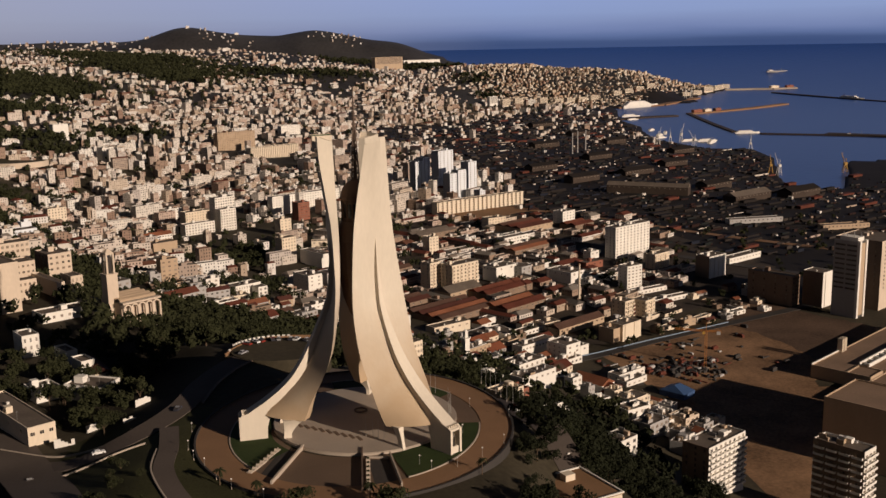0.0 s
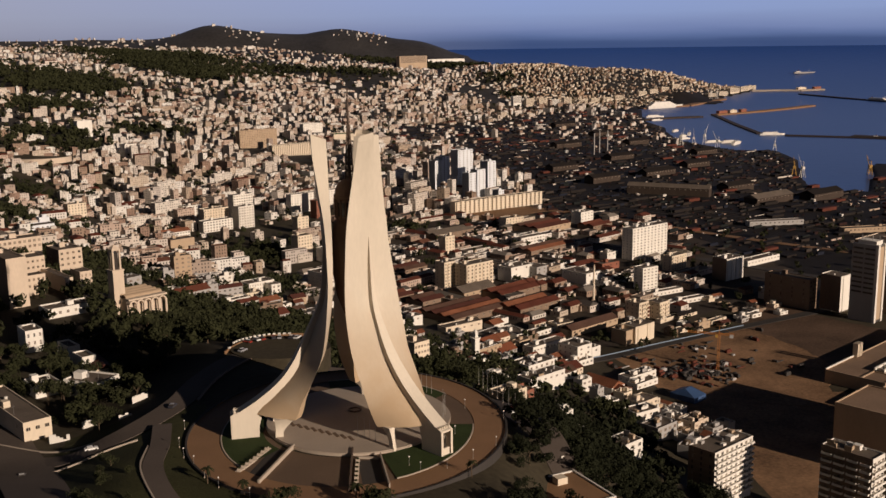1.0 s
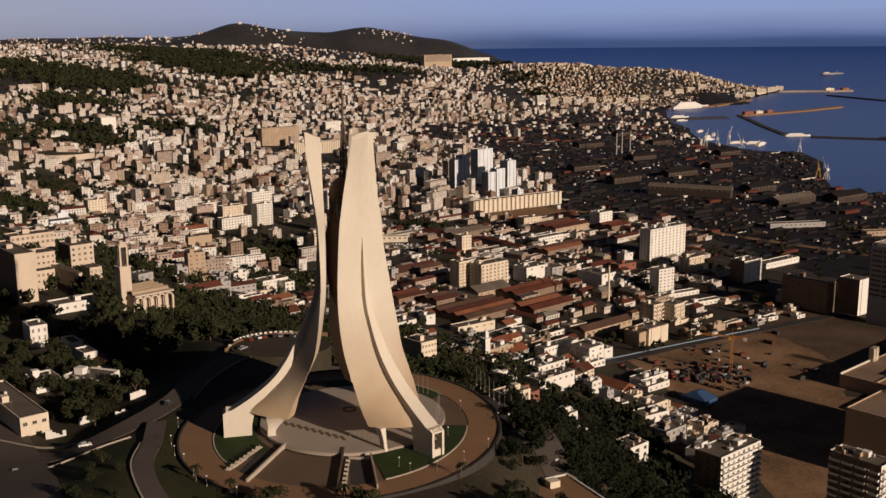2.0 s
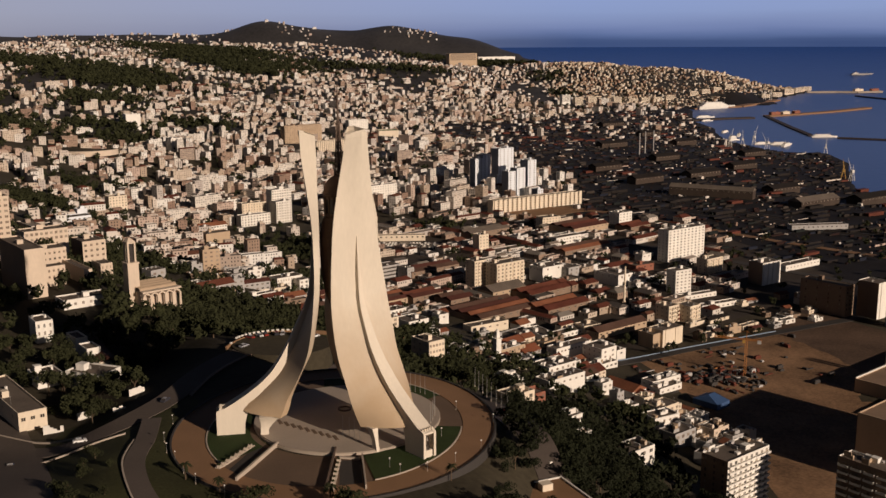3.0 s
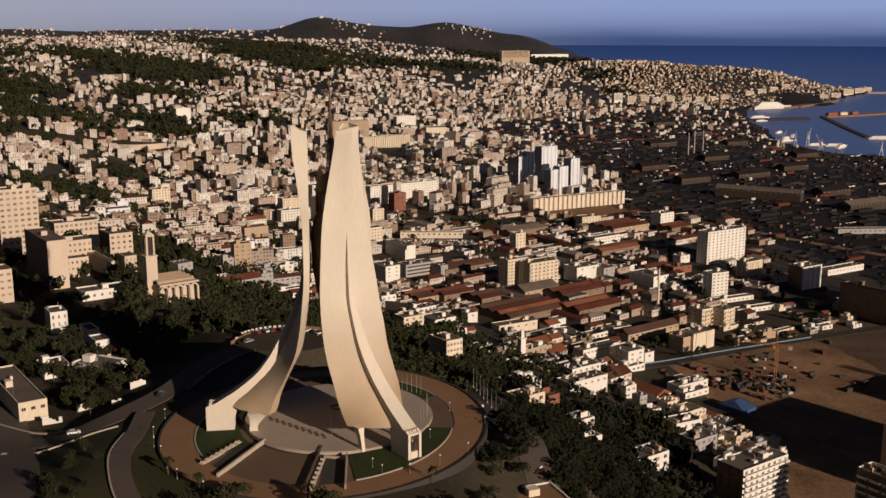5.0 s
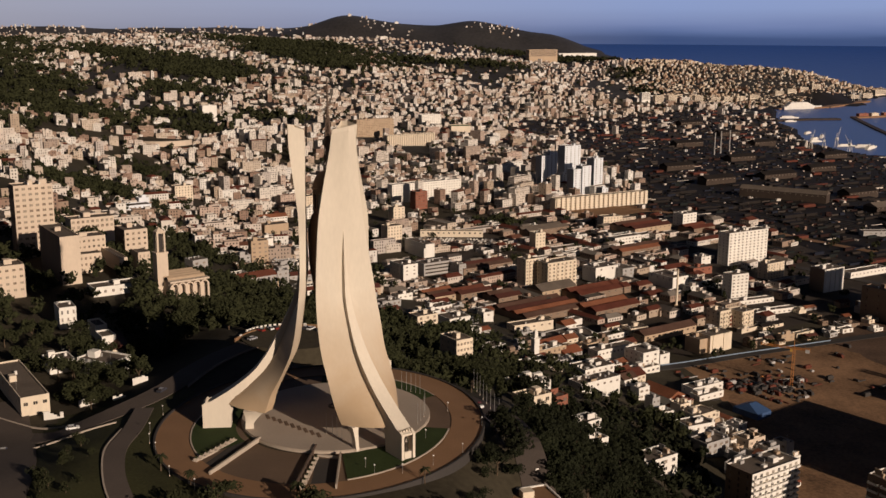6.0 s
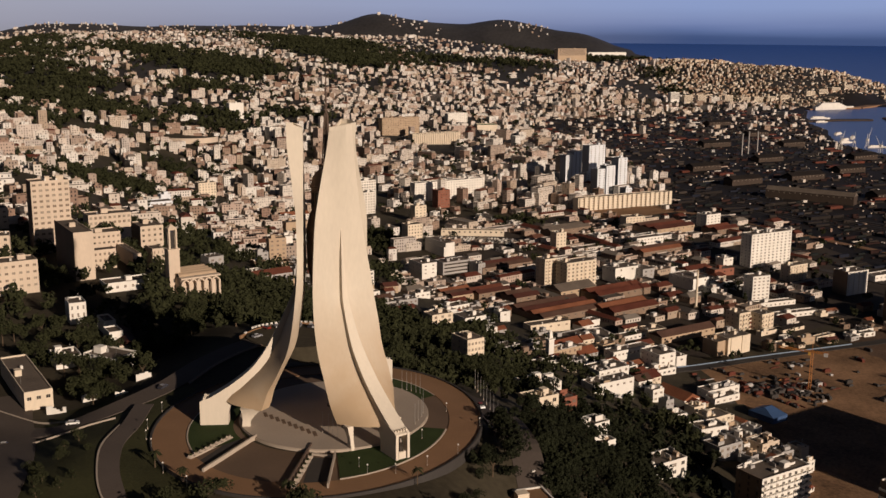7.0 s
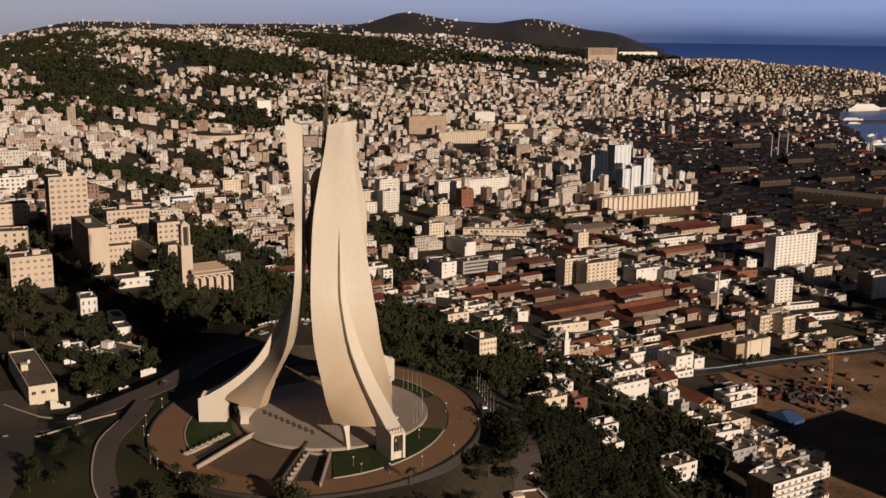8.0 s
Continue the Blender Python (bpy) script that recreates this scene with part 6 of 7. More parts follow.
def tree(x, y, kind, scale, turn, z=None):
    trunk, crown, pine = KINDS[kind] if kind >= 0 else PALM
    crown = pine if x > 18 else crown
    top = thing("tree" if kind >= 0 else "palm", TREE_LABELS[kind] if kind >= 0 else "small palm beside the ring walk", "tree" if kind >= 0 else "palm",
                Matrix.Translation((x, y, (ground(x, y) if z is None else z) - 0.2)) @ Matrix.Rotation(turn, 4, "Z") @ Matrix.Diagonal((scale, scale, scale, 1)), "trees on the hill" if kind >= 0 else "palms")
    for name, me in (("trunk", trunk), ("crown", crown)):
        o = new(name, me)
        o.parent = top


def near_ring(x, y, k=1.0):
    return ((x + 29) / (52 * k)) ** 2 + ((y - 317) / (58 * k)) ** 2 < 1


ROAD_PTS = [(-210, 300), (-170, 311), (-140, 314), (-118, 311), (-104, 316), (-95, 326), (-90, 342), (-88, 365), (-80, 392), (-62, 408), (-38, 412), (-14, 398), (7, 376), (24, 350), (33, 326), (42, 296), (-55, 240), (-67, 256), (-76, 270), (-83, 286), (-85, 302), (-156, 344), (-142, 322), (-126, 298), (-112, 274), (-101, 250)]


def on_road(x, y, r=6.5):
    for (ax, ay), (bx, by) in zip(ROAD_PTS, ROAD_PTS[1:]):
        if abs(ay - by) > 60 or math.hypot(bx - ax, by - ay) > 90:
            continue
        t = max(0, min(1, ((x - ax) * (bx - ax) + (y - ay) * (by - ay)) / ((bx - ax) ** 2 + (by - ay) ** 2)))
        if math.hypot(ax + t * (bx - ax) - x, ay + t * (by - ay) - y) < r:
            return True
    return abs(x + 132 - (y - 300) * -0.62) < 13 and y < 345 and x < -88


EXTRA = []  # more trees of the hillside woods


def near_trees():
    rng = random.Random(5)
    # x from, to, y from, to, how many, kinds
    for x0, x1, y0, y1, n, ks in ((24, 95, 345, 500, 120, (0, 1, 2, 4)), (24, 125, 232, 400, 130, (0, 1, 2, 4)), (-52, 20, 420, 520, 34, (0, 1, 3)), (-150, -60, 425, 560, 90, (0, 1, 3, 2)), (-195, -110, 330, 430, 40, (0, 1, 2)),
                                  (-100, -74, 215, 290, 20, (4,)), (-62, 30, 215, 260, 34, (2, 4, 4)), (-104, -92, 262, 300, 6, (4,))):
        made = tries = 0
        while made < n and tries < n * 12:
            tries += 1
            x, y = rng.uniform(x0, x1), rng.uniform(y0, y1)
            if near_ring(x, y) or on_road(x, y) or not free(x, y, 1.5):
                continue
            if made % 9 < 5:
                tree(x, y, rng.choice(ks), rng.uniform(0.75, 1.15) * (0.55 if x < -70 and y < 305 else 1.0), rng.uniform(0, 6.28))
            else:
                EXTRA.append((x, y, rng.choice(ks), rng.uniform(0.75, 1.15) * (0.5 if x < -70 and y < 305 else 1.0)))
            made += 1
    # a shady row along the road below the ring walk, and the slope under it
    for i in range(40):
        t = 0.36 + 0.64 * i / 39
        x, y = 21 + 27 * t + (rng.uniform(5, 10) if i % 3 else rng.uniform(-7, -4)), 372 - 104 * t + rng.uniform(-2, 2)
        if near_ring(x, y, 1.04):
            continue
        if free(x, y, 1.0):
            EXTRA.append((x, y, rng.choice((0, 1, 2)), rng.uniform(0.7, 1.1)))
    for x0, x1, y0, y1, n in ((22, 52, 240, 345, 130), (-175, -112, 338, 415, 90), (112, 130, 446, 472, 16)):
        for i in range(n):
            x, y = rng.uniform(x0, x1), rng.uniform(y0, y1)
            if free(x, y, 1.0) and not on_road(x, y, 4.5) and not near_ring(x, y, 1.02):
                EXTRA.append((x, y, rng.choice((2, 4, 4) if 0 < x < 100 else (0, 2, 4, 4) if x < 0 else (1, 3)), rng.uniform(0.45, 0.8) if 0 < x < 100 else rng.uniform(0.7, 1.1)))
    made = 0
    while made < 150:
        x, y = rng.uniform(34, 110), rng.uniform(245, 420)
        made += 1
        if free(x, y, 1.5) and not on_road(x, y, 5) and not near_ring(x, y):
            EXTRA.append((x, y, rng.choice((0, 1, 2, 4)), rng.uniform(0.8, 1.2)))
    for x, y in ((-52, 266), (-21, 262), (-64, 274), (10, 279)):
        tree(x, y, -1, rng.uniform(0.55, 0.8), rng.uniform(0, 6.28), -0.7)


WOODS = ((-60, 690, 60, 45), (-140, 640, 50, 50), (-1056, 2712, 210, 190), (-953, 1814, 150, 80), (-1970, 3113, 220, 160), (-1321, 2711, 110, 130), (-1160, 2065, 120, 130), (-1507, 2384, 150, 160), (-1055, 3499, 110, 180), (-764, 3300, 170, 80), (-924, 2233, 50, 80), (-956, 1524, 60, 70), (-707, 1873, 60, 50), (-20, 4047, 120, 50), (112, 3707, 65, 45), (-1016, 3640, 220, 90), (-778, 3105, 120, 90), (-891, 2302, 60, 80), (-297, 4034, 150, 70), (171, 3491, 40, 50), (-1011, 2588, 130, 90), (-851, 3262, 150, 160), (-776, 1993, 80, 60), (-635, 2136, 60, 50), (-591, 1435, 60, 60), (-81, 4015, 150, 60), (-929, 1528, 90, 90), (-1041, 1864, 140, 90), (-612, 1434, 50, 60),
         (-498, 1072, 80, 90), (-264, 730, 60, 80), (-590, 3495, 200, 70), (-1166, 3662, 260, 90), (-1761, 2712, 260, 160), (-219, 1074, 40, 70), (-93, 620, 60, 70), (-350, 3560, 140, 50), (-170, 900, 30, 50), (-62, 1237, 30, 30), (-1400, 2250, 200, 90))


def wooded(x, y):
    return max(bell(x, y, *w) for w in WOODS)


def far_woods():
    rng = random.Random(9)
    V, F = [], []
    made = 0
    crowns = [leaf_cloud(random.Random(40 + i), 34, 3.4, 3.0, 5.0, 1.5, 5) for i in range(6)]
    distant = [leaf_cloud(random.Random(60 + i), 16, 3.4, 3.0, 5.0, 2.1, 4) for i in range(6)]

    def put(x, y, s):
        z = ground(x, y) - 0.5
        cv, cf = rng.choice(crowns if y < 1500 else distant)
        k, a = len(V), rng.uniform(0, 6.28)
        c, d = math.cos(a) * s, math.sin(a) * s
        V.extend([(x + p[0] * c - p[1] * d, y + p[0] * d + p[1] * c, z + p[2] * s) for p in cv])
        F.extend([(f[0] + k, f[1] + k, f[2] + k) for f in cf])
    for cx, cy, sx, sy in WOODS:
        n = int(min(420, sx * sy / (26 if cy < 1300 else 80)))
        for _ in range(n):
            x, y = rng.gauss(cx, sx * 0.6), rng.gauss(cy, sy * 0.6)
            if in_view(x, y) and free(x, y, 2) and inland(x, y) > 20 and not near_ring(x, y, 1.3):
                put(x, y, rng.uniform(0.8, 1.4) * (1 if cy < 1500 else 1.7))
    for _ in range(2600):
        y = rng.uniform(520, 3600)
        x = rng.uniform(-0.9 * y, 0.4 * y)
        if in_view(x, y) and free(x, y, 2) and inland(x, y) > 40 and harbour(x, y) < 0.5:
            put(x, y, rng.uniform(0.6, 1.2) * (1 if y < 1500 else 1.4))
    for _ in range(900):
        x, y = rng.uniform(-330, 110), rng.uniform(420, 650)
        if in_view(x, y) and free(x, y, 3) and not near_ring(x, y, 1.3) and not on_road(x, y, 7):
            put(x, y, rng.uniform(0.7, 1.3))
    for x, y, kind, s in EXTRA:
        me = KINDS[kind][1]
        k, z = len(V), ground(x, y) - 0.2
        V.extend([(x + v.co.y * s, y - v.co.x * s, z + v.co.z * s) for v in me.vertices])
        F.extend([tuple(i + k for i in f.vertices) for f in me.polygons])
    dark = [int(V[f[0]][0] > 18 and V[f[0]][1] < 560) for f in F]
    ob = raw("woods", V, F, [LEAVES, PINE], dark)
    tagged(ob, "dark green woods and garden trees between the houses", "trees", kind="stuff")


near_trees()
far_woods()


# ---- the city's far quarters ----
def city_noise(x, y, s, k):
    return noise.noise((x / s, y / s, k))


def house_verts(V, F, M, x, y, z, w, d, h, yaw, rng, windows, roof=1, wall=0, pitched=False):
    """One building: walls, parapet and roof, a stair hut, and dark windows let into the sides that are seen."""
    c, s = math.cos(yaw), math.sin(yaw)

    def P(a, b, k):
        V.append((x + a * c - b * s, y + a * s + b * c, z + k))
        return len(V) - 1

    def ringv(a, b, k):
        return [P(-a, -b, k), P(a, -b, k), P(a, b, k), P(-a, b, k)]
    a, b = w / 2, d / 2
    lo, hi = ringv(a, b, -6), ringv(a, b, h)
    for i in range(4):
        F.append((lo[i], lo[(i + 1) % 4], hi[(i + 1) % 4], hi[i])); M.append(wall)
    if pitched:
        e = ringv(a + 0.4, b + 0.4, h)
        r = [P(-a + 0.3 * b, 0, h + b * 0.45), P(a - 0.3 * b, 0, h + b * 0.45)]
        for f in ((e[0], e[1], r[1], r[0]), (e[1], e[2], r[1]), (e[2], e[3], r[0], r[1]), (e[3], e[0], r[0])):
            F.append(f); M.append(roof)
    else:
        inn, fl = ringv(a - 0.35, b - 0.35, h), ringv(a - 0.35, b - 0.35, h - 0.7)
        for i in range(4):
            j = (i + 1) % 4
            F.append((hi[i], hi[j], inn[j], inn[i])); M.append(wall)
            F.append((inn[i], inn[j], fl[j], fl[i])); M.append(wall)
        f2 = ringv(a - 0.35, b - 0.35, h - 0.7)
        F.append(tuple(f2)); M.append(roof)
        if w > 7 and rng.random() < 0.75:
            ox, oy, q = rng.uniform(-0.5, 0.5) * a, rng.uniform(-0.5, 0.5) * b, rng.uniform(1.2, 2.4)
            t0 = [P(ox + i * q, oy + j * q * 0.8, h - 0.7) for i, j in ((-1, -1), (1, -1), (1, 1), (-1, 1))]
            t1 = [P(ox + i * q, oy + j * q * 0.8, h + 2.0) for i, j in ((-1, -1), (1, -1), (1, 1), (-1, 1))]
            for i in range(4):
                F.append((t0[i], t0[(i + 1) % 4], t1[(i + 1) % 4], t1[i])); M.append(wall)
            F.append(tuple(t1)); M.append(wall)
    if windows:
        floors = max(1, int(h / 3.1))
        step = windows
        for side in range(4):
            nx, ny = ((0, -1), (1, 0), (0, 1), (-1, 0))[side]
            # only those that look towards the bay, the sun or the monument
            wx, wy = nx * c - ny * s, nx * s + ny * c
            if wy > 0.35:
                continue
            length, off = (w, b) if side % 2 == 0 else (d, a)
            n = int((length - 1.0) / step)
            if n < 1:
                continue
            ww, wh = step * rng.uniform(0.32, 0.45), rng.uniform(1.3, 1.7)
            for fl in range(floors):
                k = h - 2.6 - 3.1 * fl
                for i in range(n):
                    if rng.random() < 0.25:
                        continue
                    u = (i - (n - 1) / 2) * step
                    q = []
                    for du, dk in ((-1, 0), (1, 0), (1, 1), (-1, 1)):
                        e = u + du * ww / 2
                        g = off + 0.03
                        q.append(P(nx * g - ny * e, ny * g + nx * e, k + dk * wh))
                    F.append(tuple(q)); M.append(2)


def low_town(x, y):
    """1 where the plain is full of low sheds and small dark-roofed houses."""
    return smooth(-190, -90, x) * smooth(1420, 1250, y)


def open_plain(x, y):
    """1 on the railway land, the building site and the docks."""
    return max(harbour(x, y), smooth(150, 230, x - 0.10 * (y - 800)) * smooth(560, 600, y), smooth(85, 100, x) * smooth(255, 245, x) * smooth(610, 625, y) * smooth(800, 780, y - 0.62 * (x - 88) + 20))


NEAR = [0]  # houses built one by one so far


def quarter(name, label, y0, y1, step, size, tall, windows, seed, dens):
    """One joined mesh of a far quarter's houses on a bent grid of streets."""
    rng = random.Random(seed)
    V, F, M = [], [], []
    y = y0
    while y < y1:
        st = step * (1 + 0.25 * (y - y0) / (y1 - y0))
        x = -0.92 * y - 60
        while x < 0.55 * y + 60:
            px, py = x + rng.uniform(-0.35, 0.35) * st, y + rng.uniform(-0.35, 0.35) * st
            x += st
            if not in_view(px, py):
                continue
            c = inland(px, py)
            if c < 25:
                continue
            p = dens(px, py, c)
            if rng.random() > p or not free(px, py, st * 0.36):
                continue
            lt = low_town(px, py)
            yaw = radians(46 + 26 * city_noise(px, py, 420, 2.2) * (1 - lt) + rng.choice((0, 0, 0, 90)) + rng.uniform(-6, 6) * (1 - 0.4 * lt))
            w, d = rng.uniform(*size), rng.uniform(*size) * 0.8
            if py > 4120 and px < 200:  # small houses scattered over the far crest
                w, d = w * 0.6, d * 0.6
            h = tall[0] + (tall[1] - tall[0]) * rng.random() ** 1.6
            h *= 1 + 0.7 * city_noise(px, py, 160, 3.3)
            kind = rng.random()
            if kind < 0.16:  # long slabs
                w, h = w * rng.uniform(1.7, 2.8), h * 1.25
            elif kind < 0.20:  # towers
                h *= 1.7
            elif kind < 0.50:  # small old houses
                w, d, h = w * 0.7, d * 0.75, h * 0.6
            h = h * (1 - lt) + rng.uniform(3.0, 6.5) * lt
            w, d = min(w, st * 2.2) * (1 + 0.5 * lt), min(d, st * 0.95) * (1 + 0.25 * lt)
            z = min(ground(px + i * w / 3, py + j * w / 3) for i in (-1, 1) for j in (-1, 1))
            tiled = rng.random() < 0.12 + 0.26 * lt
            if py < 1000 and px > -230 and NEAR[0] < 95:
                NEAR[0] += 1
                m, word = rng.choice(((WHITE, "white"), (CREAM, "cream"), (TAN, "tan"), (BROWN_AND_SHADE, "brown"), (GREY, "grey"), (GREY, "grey")))
                block(f"low {word} {'tile-roofed' if tiled else 'flat-roofed'} house among close neighbours", px, py, z, w, d, max(3.6, h), math.degrees(yaw) % 180 - (90 if math.degrees(yaw) % 180 > 90 else 0), m, max(1, int(w / 4)), max(1, int(h / 3.4)), roof=TILE_AGED if tiled else None, name="house", category="house", side=False, keep=False)
                continue
            house_verts(V, F, M, px, py, z, w, d, h, yaw, rng, windows, roof=3 if tiled and rng.random() < 0.6 else 1, wall=4 if px > 120 and py > 3450 else 0, pitched=tiled)
            if rng.random() < 0.55:
                k, e = rng.uniform(0.4, 0.7), rng.choice((-1, 1))
                a, b = e * w * 0.5 * rng.uniform(0.6, 1.0), -d * rng.uniform(0.2, 0.55)
                house_verts(V, F, M, px + a * math.cos(yaw) - b * math.sin(yaw), py + a * math.sin(yaw) + b * math.cos(yaw), z, w * k, d * rng.uniform(0.5, 0.9), h * rng.uniform(0.45, 0.8), yaw, rng, windows)
        y += st
    ob = raw(name, V, F, [WALLS, ROOFS, PANE, TILE, OLD_WALLS], M)
    return tagged(ob, label, "houses", kind="stuff")


def dens_mid(x, y, c):
    d = 0.66 + 0.9 * city_noise(x, y, 170, 7.0)
    d += 0.20 * low_town(x, y)
    d -= 1.05 * wooded(x, y)
    return d * (1 - open_plain(x, y))


def dens_far(x, y, c):
    if y > 4120 and x < 200:  # only the crests of the far hill are built on
        return 0.8 * (bell(x, y, -431, 4594, 110, 50) + bell(x, y, -929, 4524, 110, 45)) + 0.75 * smooth(-1150, -1400, x) * (0.5 + city_noise(x, y, 130, 2.0))
    d = 0.72 + 0.9 * city_noise(x, y, 240, 5.0)
    if x > 110 and y > 3440:
        return 0
    d *= 1 - 0.97 * harbour(x, y)
    d -= 0.72 * min(1, 1.2 * wooded(x, y))
    west = smooth(-750, -1050, x + 0.25 * (2500 - y)) * smooth(1500, 1800, y)
    return d - 0.12 * west


quarter("lower_town", "dense low white and cream houses with flat roofs", 640, 1320, 17, (7, 14), (5, 12), 2.7, 1, dens_mid)
quarter("middle_town", "crowded cream apartment houses in sunlight", 1320, 2250, 18.5, (8, 16), (6, 18), 3.2, 2, dens_mid)
quarter("upper_town", "distant crowded pale apartment blocks climbing the hills", 2250, 3350, 20, (8, 16), (5, 15), 4.2, 3, dens_far)
def dens_headland(x, y, c):
    return (0.80 + 0.5 * city_noise(x, y, 110, 6.0) - 0.7 * wooded(x, y)) * (x > 110 and y > 3440) * (1 - harbour(x, y))


quarter("headland_town", "crowded small ochre and cream houses of the old headland town", 3440, 4560, 13.5, (6, 11), (4, 8.5), 0, 14, dens_headland)
quarter("old_town", "far pale houses on the headland and hills", 3350, 4700, 20, (7, 13), (4, 10), 0, 4, dens_far)
for i in range(9):  # the arcaded front over the old harbour
    t = i / 8
    x, y = 395 + 345 * t, 3478 + 205 * t
    if i != 4:
        block("long pale arcaded block on the old harbour front", x, y, ground(x, y) - 1, 34, 14, 15, 31, CREAM, 0, 3, bands=True)
for i in range(5):
    block("tall pale block on the harbour boulevard", 170 + 42 * i, 3330 + 22 * i, ground(170 + 42 * i, 3330 + 22 * i), 30, 16, (30, 24, 28, 22, 26)[i], 31, (WHITE, CREAM, CREAM, WHITE, CREAM)[i], 0, 6, bands=True)


for x, y, w, h in ((930, 3790, 46, 16), (985, 3850, 50, 20), (1035, 3905, 44, 17), (1075, 3950, 40, 14), (880, 3745, 40, 14)):
    block("broad cream block at the tip of the headland", x, y, ground(x, y) - 1, w, 18, h, 36, CREAM, 0, 4, bands=True)
for x, y, w, m in ((1240, 3888, 40, CREAM), (1295, 3884, 34, BRICK), (775, 3146, 34, BRICK), (812, 3172, 26, CREAM), (850, 3200, 22, BRICK)):
    block("low harbour house on the breakwater", x, y, sea_level(x, y) + 4, w, 12, 8, 30, m, 4, 1)


# ---- docks and railway ----
def docks():
    rng = random.Random(21)
    V, F, M = [], [], []

    def box(x, y, z, w, d, h, yaw, m):
        c, s = math.cos(yaw), math.sin(yaw)
        k = len(V)
        for zz in (z, z + h):
            for a, b in ((-w, -d), (w, -d), (w, d), (-w, d)):
                V.append((x + a * c / 2 - b * s / 2, y + a * s / 2 + b * c / 2, zz))
        for f in ((4, 5, 6, 7), (0, 1, 5, 4), (1, 2, 6, 5), (2, 3, 7, 6), (3, 0, 4, 7)):
            F.append(tuple(k + i for i in f))
            M.append(m)
    along, across = Vector((math.cos(radians(38)), math.sin(radians(38)))), Vector((-math.sin(radians(38)), math.cos(radians(38))))
    for _ in range(9000):
        y = rng.uniform(1050, 3250)
        x = rng.uniform(-190, 700)
        p = Vector((x, y))
        lane = round(p.dot(across) / 17) * 17 + rng.gauss(0, 1.5)  # most things stand in rows along the tracks
        x, y = along * p.dot(along) + across * lane
        if not in_view(x, y) or open_plain(x, y) < 0.5 or not free(x, y, 2) or inland(x, y) < 12:
            continue
        z = ground(x, y)
        t = rng.random()
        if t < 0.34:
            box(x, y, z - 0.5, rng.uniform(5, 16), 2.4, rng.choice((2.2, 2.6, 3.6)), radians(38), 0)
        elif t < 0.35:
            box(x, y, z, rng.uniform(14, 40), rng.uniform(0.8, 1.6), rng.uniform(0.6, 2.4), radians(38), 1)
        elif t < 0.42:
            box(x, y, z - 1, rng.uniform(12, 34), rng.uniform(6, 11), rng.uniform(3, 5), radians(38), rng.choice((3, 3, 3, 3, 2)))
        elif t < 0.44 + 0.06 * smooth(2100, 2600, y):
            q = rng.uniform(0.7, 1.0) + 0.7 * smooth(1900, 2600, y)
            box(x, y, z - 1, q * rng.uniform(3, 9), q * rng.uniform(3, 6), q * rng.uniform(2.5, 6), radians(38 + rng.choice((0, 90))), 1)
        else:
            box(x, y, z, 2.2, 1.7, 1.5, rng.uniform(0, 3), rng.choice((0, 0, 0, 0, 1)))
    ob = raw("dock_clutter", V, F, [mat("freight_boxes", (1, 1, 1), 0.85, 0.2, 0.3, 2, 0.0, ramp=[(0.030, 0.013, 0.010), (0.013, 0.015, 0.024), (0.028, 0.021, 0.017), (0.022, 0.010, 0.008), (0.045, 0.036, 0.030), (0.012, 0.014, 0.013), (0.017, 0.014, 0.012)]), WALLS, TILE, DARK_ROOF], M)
    tagged(ob, "stacked freight boxes, huts and vehicles on the docks", "freight", kind="stuff")


docks()
for k in range(7):
    strip("railway_track", "long dark railway track bed across the plain", "railway", (ASPHALT, TOWN_GROUND)[k % 2], ((20 + 9 * k, 1560 + 12 * k), (180 + 8 * k, 1420 + 9 * k), (330 + 6 * k, 1262 + 9 * k), (520, 1130 + 12 * k), (760, 1000 + 12 * k)), 3.2, 0.5, 0.4)
strip("road", "broad pale road beside the railway", "road", BROWN_PAVING, ((60, 1390), (170, 1330), (300, 1180), (460, 1040), (640, 930)), 11, 0.5, 0.45)
strip("road", "shore road through the plain", "road", ASPHALT, ((-10, 1260), (120, 1170), (240, 1060), (360, 950), (520, 840)), 12, 0.5, 0.45)


# ---- harbour: moles, ships, cranes ----
def mole(label, pts, width, h, m=None):
    line = [Vector(p) for p in pts]
    bm = bmesh.new()
    for a, b in zip(line, line[1:]):
        d = (b - a).normalized()
        s = Vector((-d.y, d.x)) * width / 2
        z = [sea_level(*a), sea_level(*b)]
        q = [(*(a + s), z[0]), (*(a - s), z[0]), (*(b - s), z[1]), (*(b + s), z[1])]
        lo = [bm.verts.new((u, v, w - 3)) for u, v, w in q]
        hi = [bm.verts.new((u * 0.999 + 0.001 * a.x, v, w + h)) for u, v, w in q]
        for i in range(4):
            bm.faces.new((lo[i], lo[(i + 1) % 4], hi[(i + 1) % 4], hi[i]))
        bm.faces.new(hi)
    tagged(new("breakwater", mesh_of(bm, "breakwater", m or DOCK_WALL)), label, "breakwater", kind="structure")


mole("long tan stone breakwater with a light at its end", ((742, 3121), (840, 3190), (980, 3300), (1128, 3425)), 26, 4, BROWN_PAVING)
mole("dark stone breakwater across the harbour", ((742, 3121), (720, 2760), (712, 2526)), 14, 3)
mole("dark stone breakwater across the harbour", ((757, 2471), (878, 2417), (1005, 2350), (1180, 2260)), 16, 3)
mole("pale jetty off the headland", ((1062, 3910), (1160, 3900), (1230, 3880), (1316, 3877)), 22, 5, KERB)
mole("outer dark breakwater", ((1200, 3790), (1374, 3537), (1453, 3416), (1600, 3200)), 16, 3)
mole("dark quay with moored ships", ((900, 2430), (1040, 2330)), 34, 4)
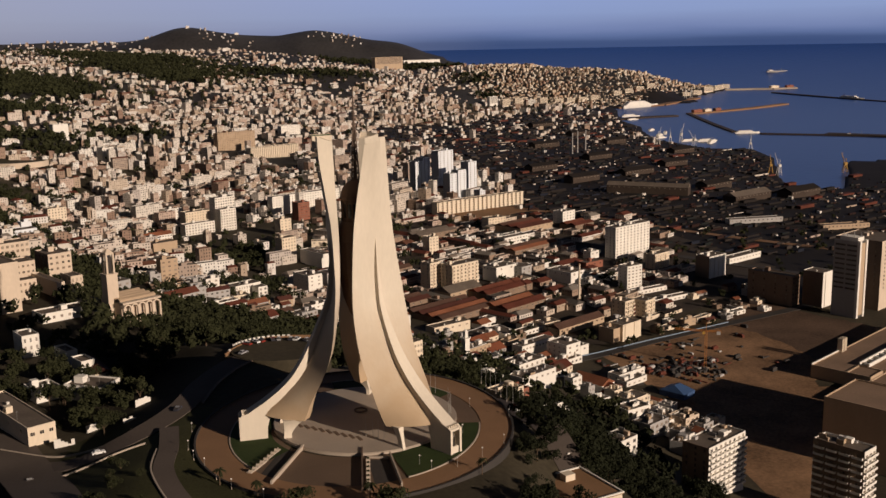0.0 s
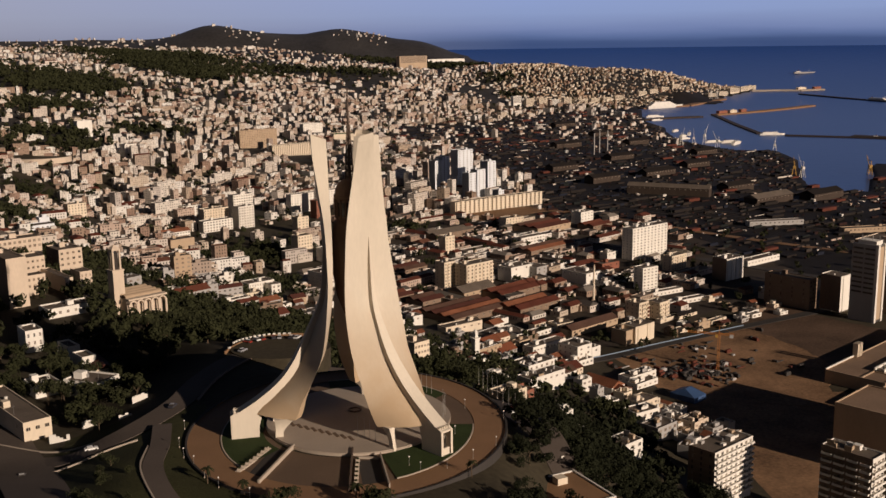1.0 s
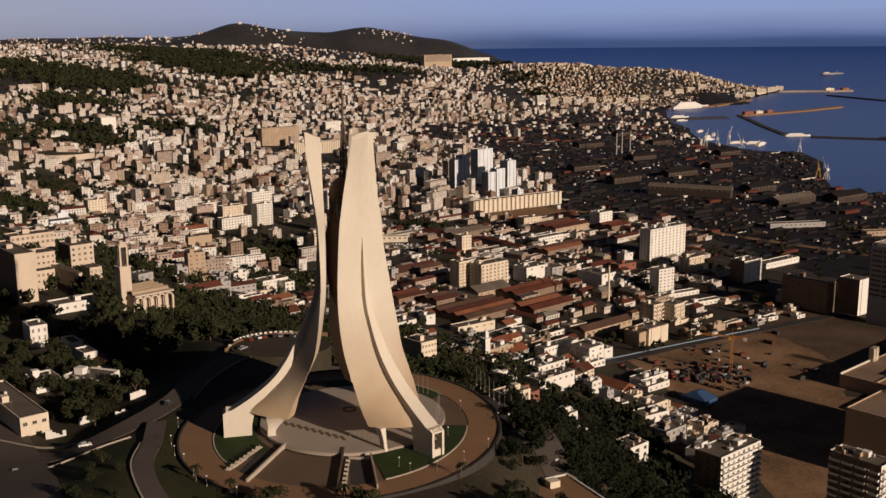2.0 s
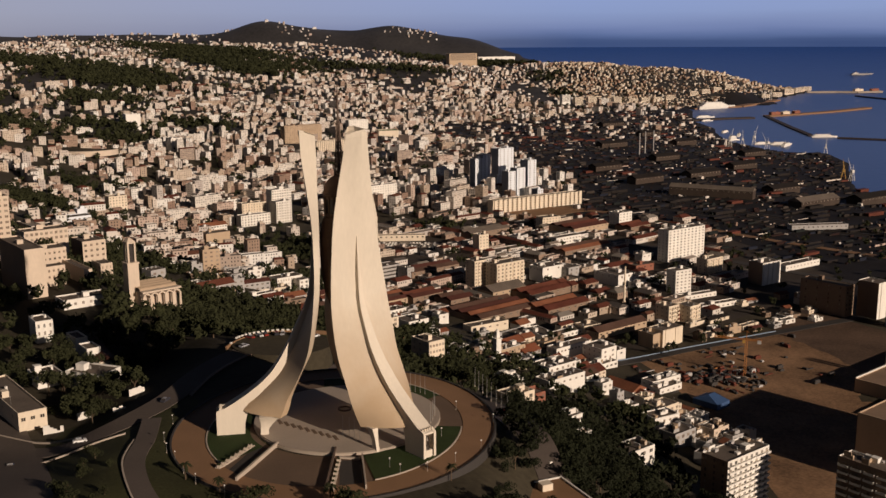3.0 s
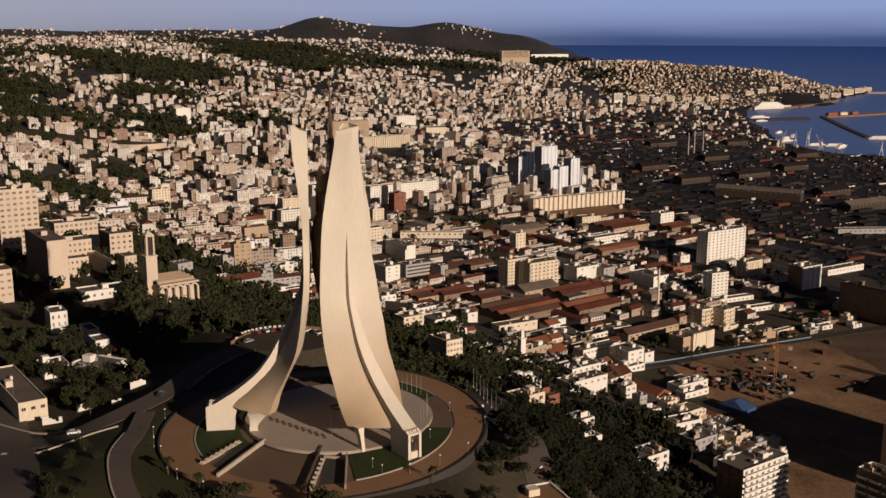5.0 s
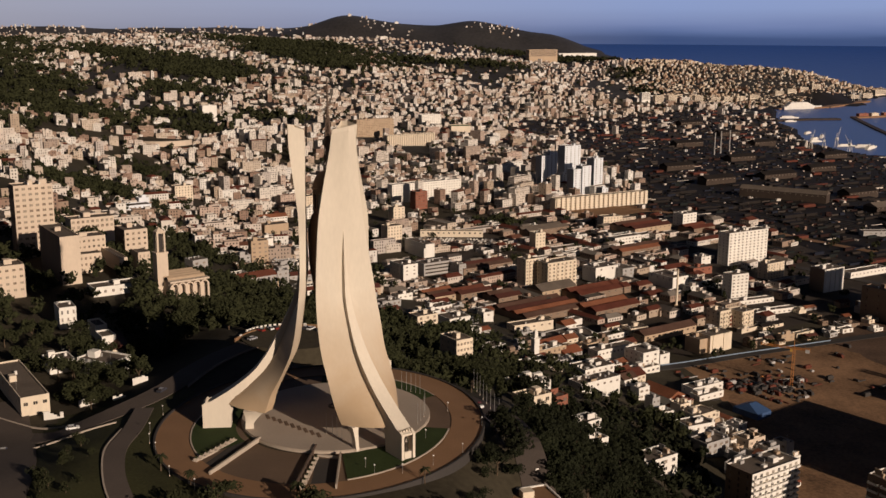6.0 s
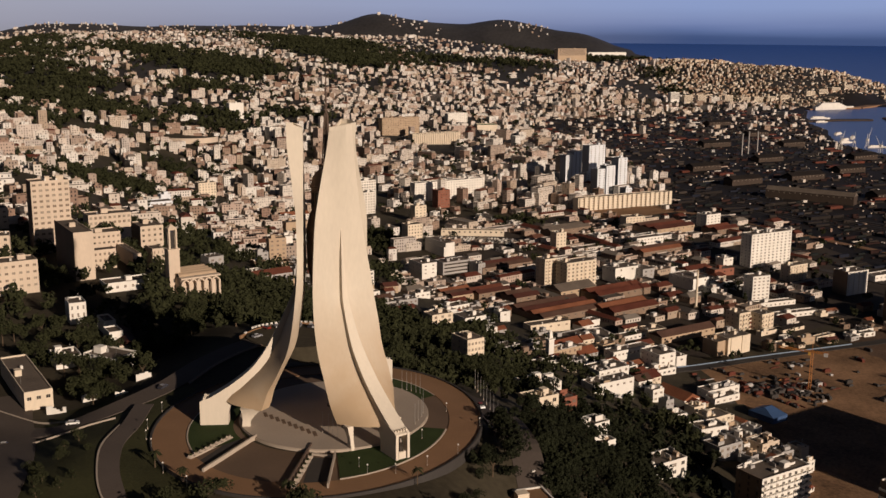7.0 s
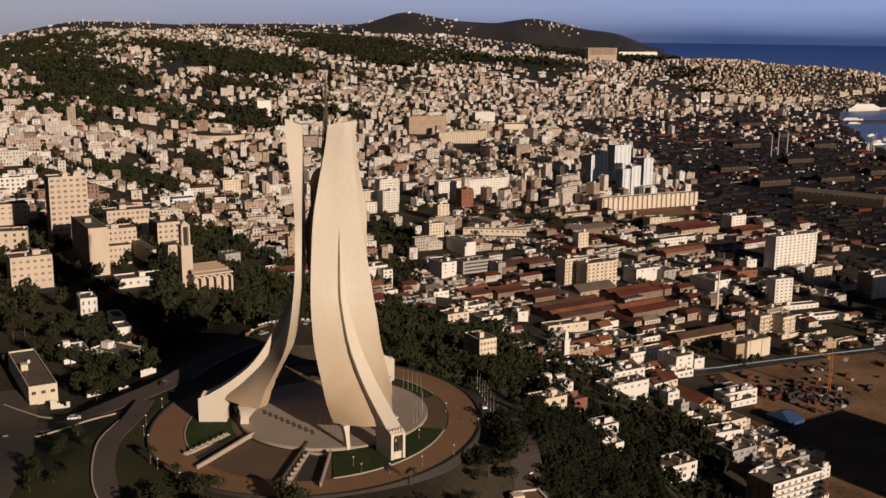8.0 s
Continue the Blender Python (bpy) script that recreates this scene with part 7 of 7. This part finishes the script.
mole("stone pier in the inner harbour", ((575, 3420), (740, 3500), (905, 3700)), 30, 4, BROWN_PAVING)
mole("stone pier in the inner harbour", ((500, 2960), (600, 3030), (690, 3060)), 26, 4)


def ship(x, y, yaw, length, m, label, decks=2):
    z = sea_level(x, y)
    w = length * 0.15
    top = thing("ship", label, "ship", pose(x, y, z, 0, 0, yaw), "ships in the harbour")
    bm = bmesh.new()
    prev = None
    for t, k in ((-0.5, 0.75), (-0.3, 1), (0.2, 1), (0.38, 0.7), (0.5, 0.04)):
        ring = [bm.verts.new((t * length, s * w / 2 * k * f, zz)) for s, f, zz in ((-1, 0.8, -1), (-1, 1, length * 0.06), (1, 1, length * 0.06), (1, 0.8, -1))]
        if prev:
            for j in range(4):
                bm.faces.new((prev[j], prev[(j + 1) % 4], ring[(j + 1) % 4], ring[j]))
        else:
            bm.faces.new(ring)
        prev = ring
    bm.faces.new(prev[::-1])
    part("hull", bm, m, top)
    for k in range(decks):
        bm = bmesh.new()
        h0 = length * 0.06 + k * length * 0.02
        add_box(bm, -length * (0.44 - 0.03 * k), length * ((0.25 if decks > 2 else -0.2) - 0.05 * k), -w * 0.42, w * 0.42, h0, h0 + length * 0.0195)
        part("deck_house", bm, WHITE, top)
    bm = bmesh.new()
    add_tube(bm, (-length * 0.3, 0, length * 0.08), (-length * 0.3, 0, length * 0.16), length * 0.02, length * 0.015, 8)
    part("funnel", bm, TILE, top)
    bm = bmesh.new()
    add_tube(bm, (length * 0.2, 0, length * 0.05), (length * 0.2, 0, length * 0.2), 0.4, 0.2, 6)
    part("mast", bm, METAL, top)


ship(658, 3450, 30, 150, WHITE, "large white ferry at a quay", 4)
ship(735, 2500, 8, 62, WHITE, "white ship by the breakwater", 3)
ship(1040, 2352, -25, 60, GREY, "grey freighter at the far quay", 2)
ship(955, 2392, -25, 50, BLUE, "dark freighter at the far quay", 2)
ship(1384, 3530, -50, 90, WHITE, "white ship outside the harbour", 3)
ship(1360, 4250, 10, 90, GREY, "distant freighter at sea", 2)
ship(1800, 4100, 10, 90, WHITE, "distant white ship at sea", 2)
ship(600, 2300, 60, 60, WHITE, "white ship at the dock", 3)
ship(560, 3080, 20, 60, WHITE, "white ship at the pier", 3)


for x, y, yaw, length in ((520, 2475, 60, 46), (545, 2530, 75, 52), (512, 2420, 40, 40), (560, 2340, 20, 44), (596, 2330, 15, 50), (530, 2620, 60, 44), (545, 2960, 30, 40)):
    ship(x, y, yaw, length, WHITE, "small white ship moored at the quay", 3)


def dock_crane(x, y, yaw, h, m):
    h *= 0.72
    z = max(ground(x, y), sea_level(x, y)) - 0.5
    top = thing("dock_crane", "tall dock crane with a raised jib", "crane", pose(x, y, z, 0, 0, yaw), "dock cranes")
    for i, j in ((-1, -1), (1, -1), (1, 1), (-1, 1)):
        bm = bmesh.new()
        add_tube(bm, (i * 3.6, j * 3.6, 0), (i * 1.8, j * 1.8, h * 0.45), 0.45, 0.4, 5)
        part("leg", bm, m, top)
    bm = bmesh.new()
    add_box(bm, -3.4, 2.8, -2.2, 2.2, h * 0.45, h * 0.58)
    part("house", bm, m, top)
    bm = bmesh.new()
    add_tube(bm, (3, 0, h * 0.5), (h * 0.55, 0, h * 1.15), 0.6, 0.25, 5)
    part("jib", bm, m, top)
    bm = bmesh.new()
    add_tube(bm, (-2, 0, h * 0.6), (-3, 0, h * 0.85), 0.5, 0.4, 5)
    add_tube(bm, (-3, 0, h * 0.85), (h * 0.3, 0, h * 0.85), 0.2, 0.2, 4)
    part("stay", bm, m, top)


for x, y, yaw, h, m in ((470, 2250, 60, 46, WHITE), (500, 2270, 80, 42, WHITE), (535, 2320, 60, 50, WHITE), (545, 2240, 120, 40, WHITE), (566, 1735, 100, 44, WHITE), (560, 1760, 80, 38, YELLOW), (690, 1770, 90, 40, YELLOW), (700, 1795, 100, 36, YELLOW), (640, 2150, 70, 36, WHITE), (860, 3680, 90, 60, WHITE), (885, 3700, 60, 60, WHITE)):
    dock_crane(x, y, yaw, h, m)


def silo(x, y, h, r):
    top = thing("silo_stack", "slim pale industrial stack by the docks", "stack", pose(x, y, ground(x, y)), "industrial stacks")
    bm = bmesh.new()
    add_tube(bm, (0, 0, -2), (0, 0, h), r, r * 0.8, 12)
    part("shaft", bm, GREY, top)
    bm = bmesh.new()
    add_tube(bm, (0, 0, h - 1), (0, 0, h + 0.2), r * 0.95, r * 0.95, 12)
    part("rim", bm, GREY, top)


for x, y in ((254, 2011), (269, 2049), (287, 2067)):
    silo(x, y, 42, 1.3)
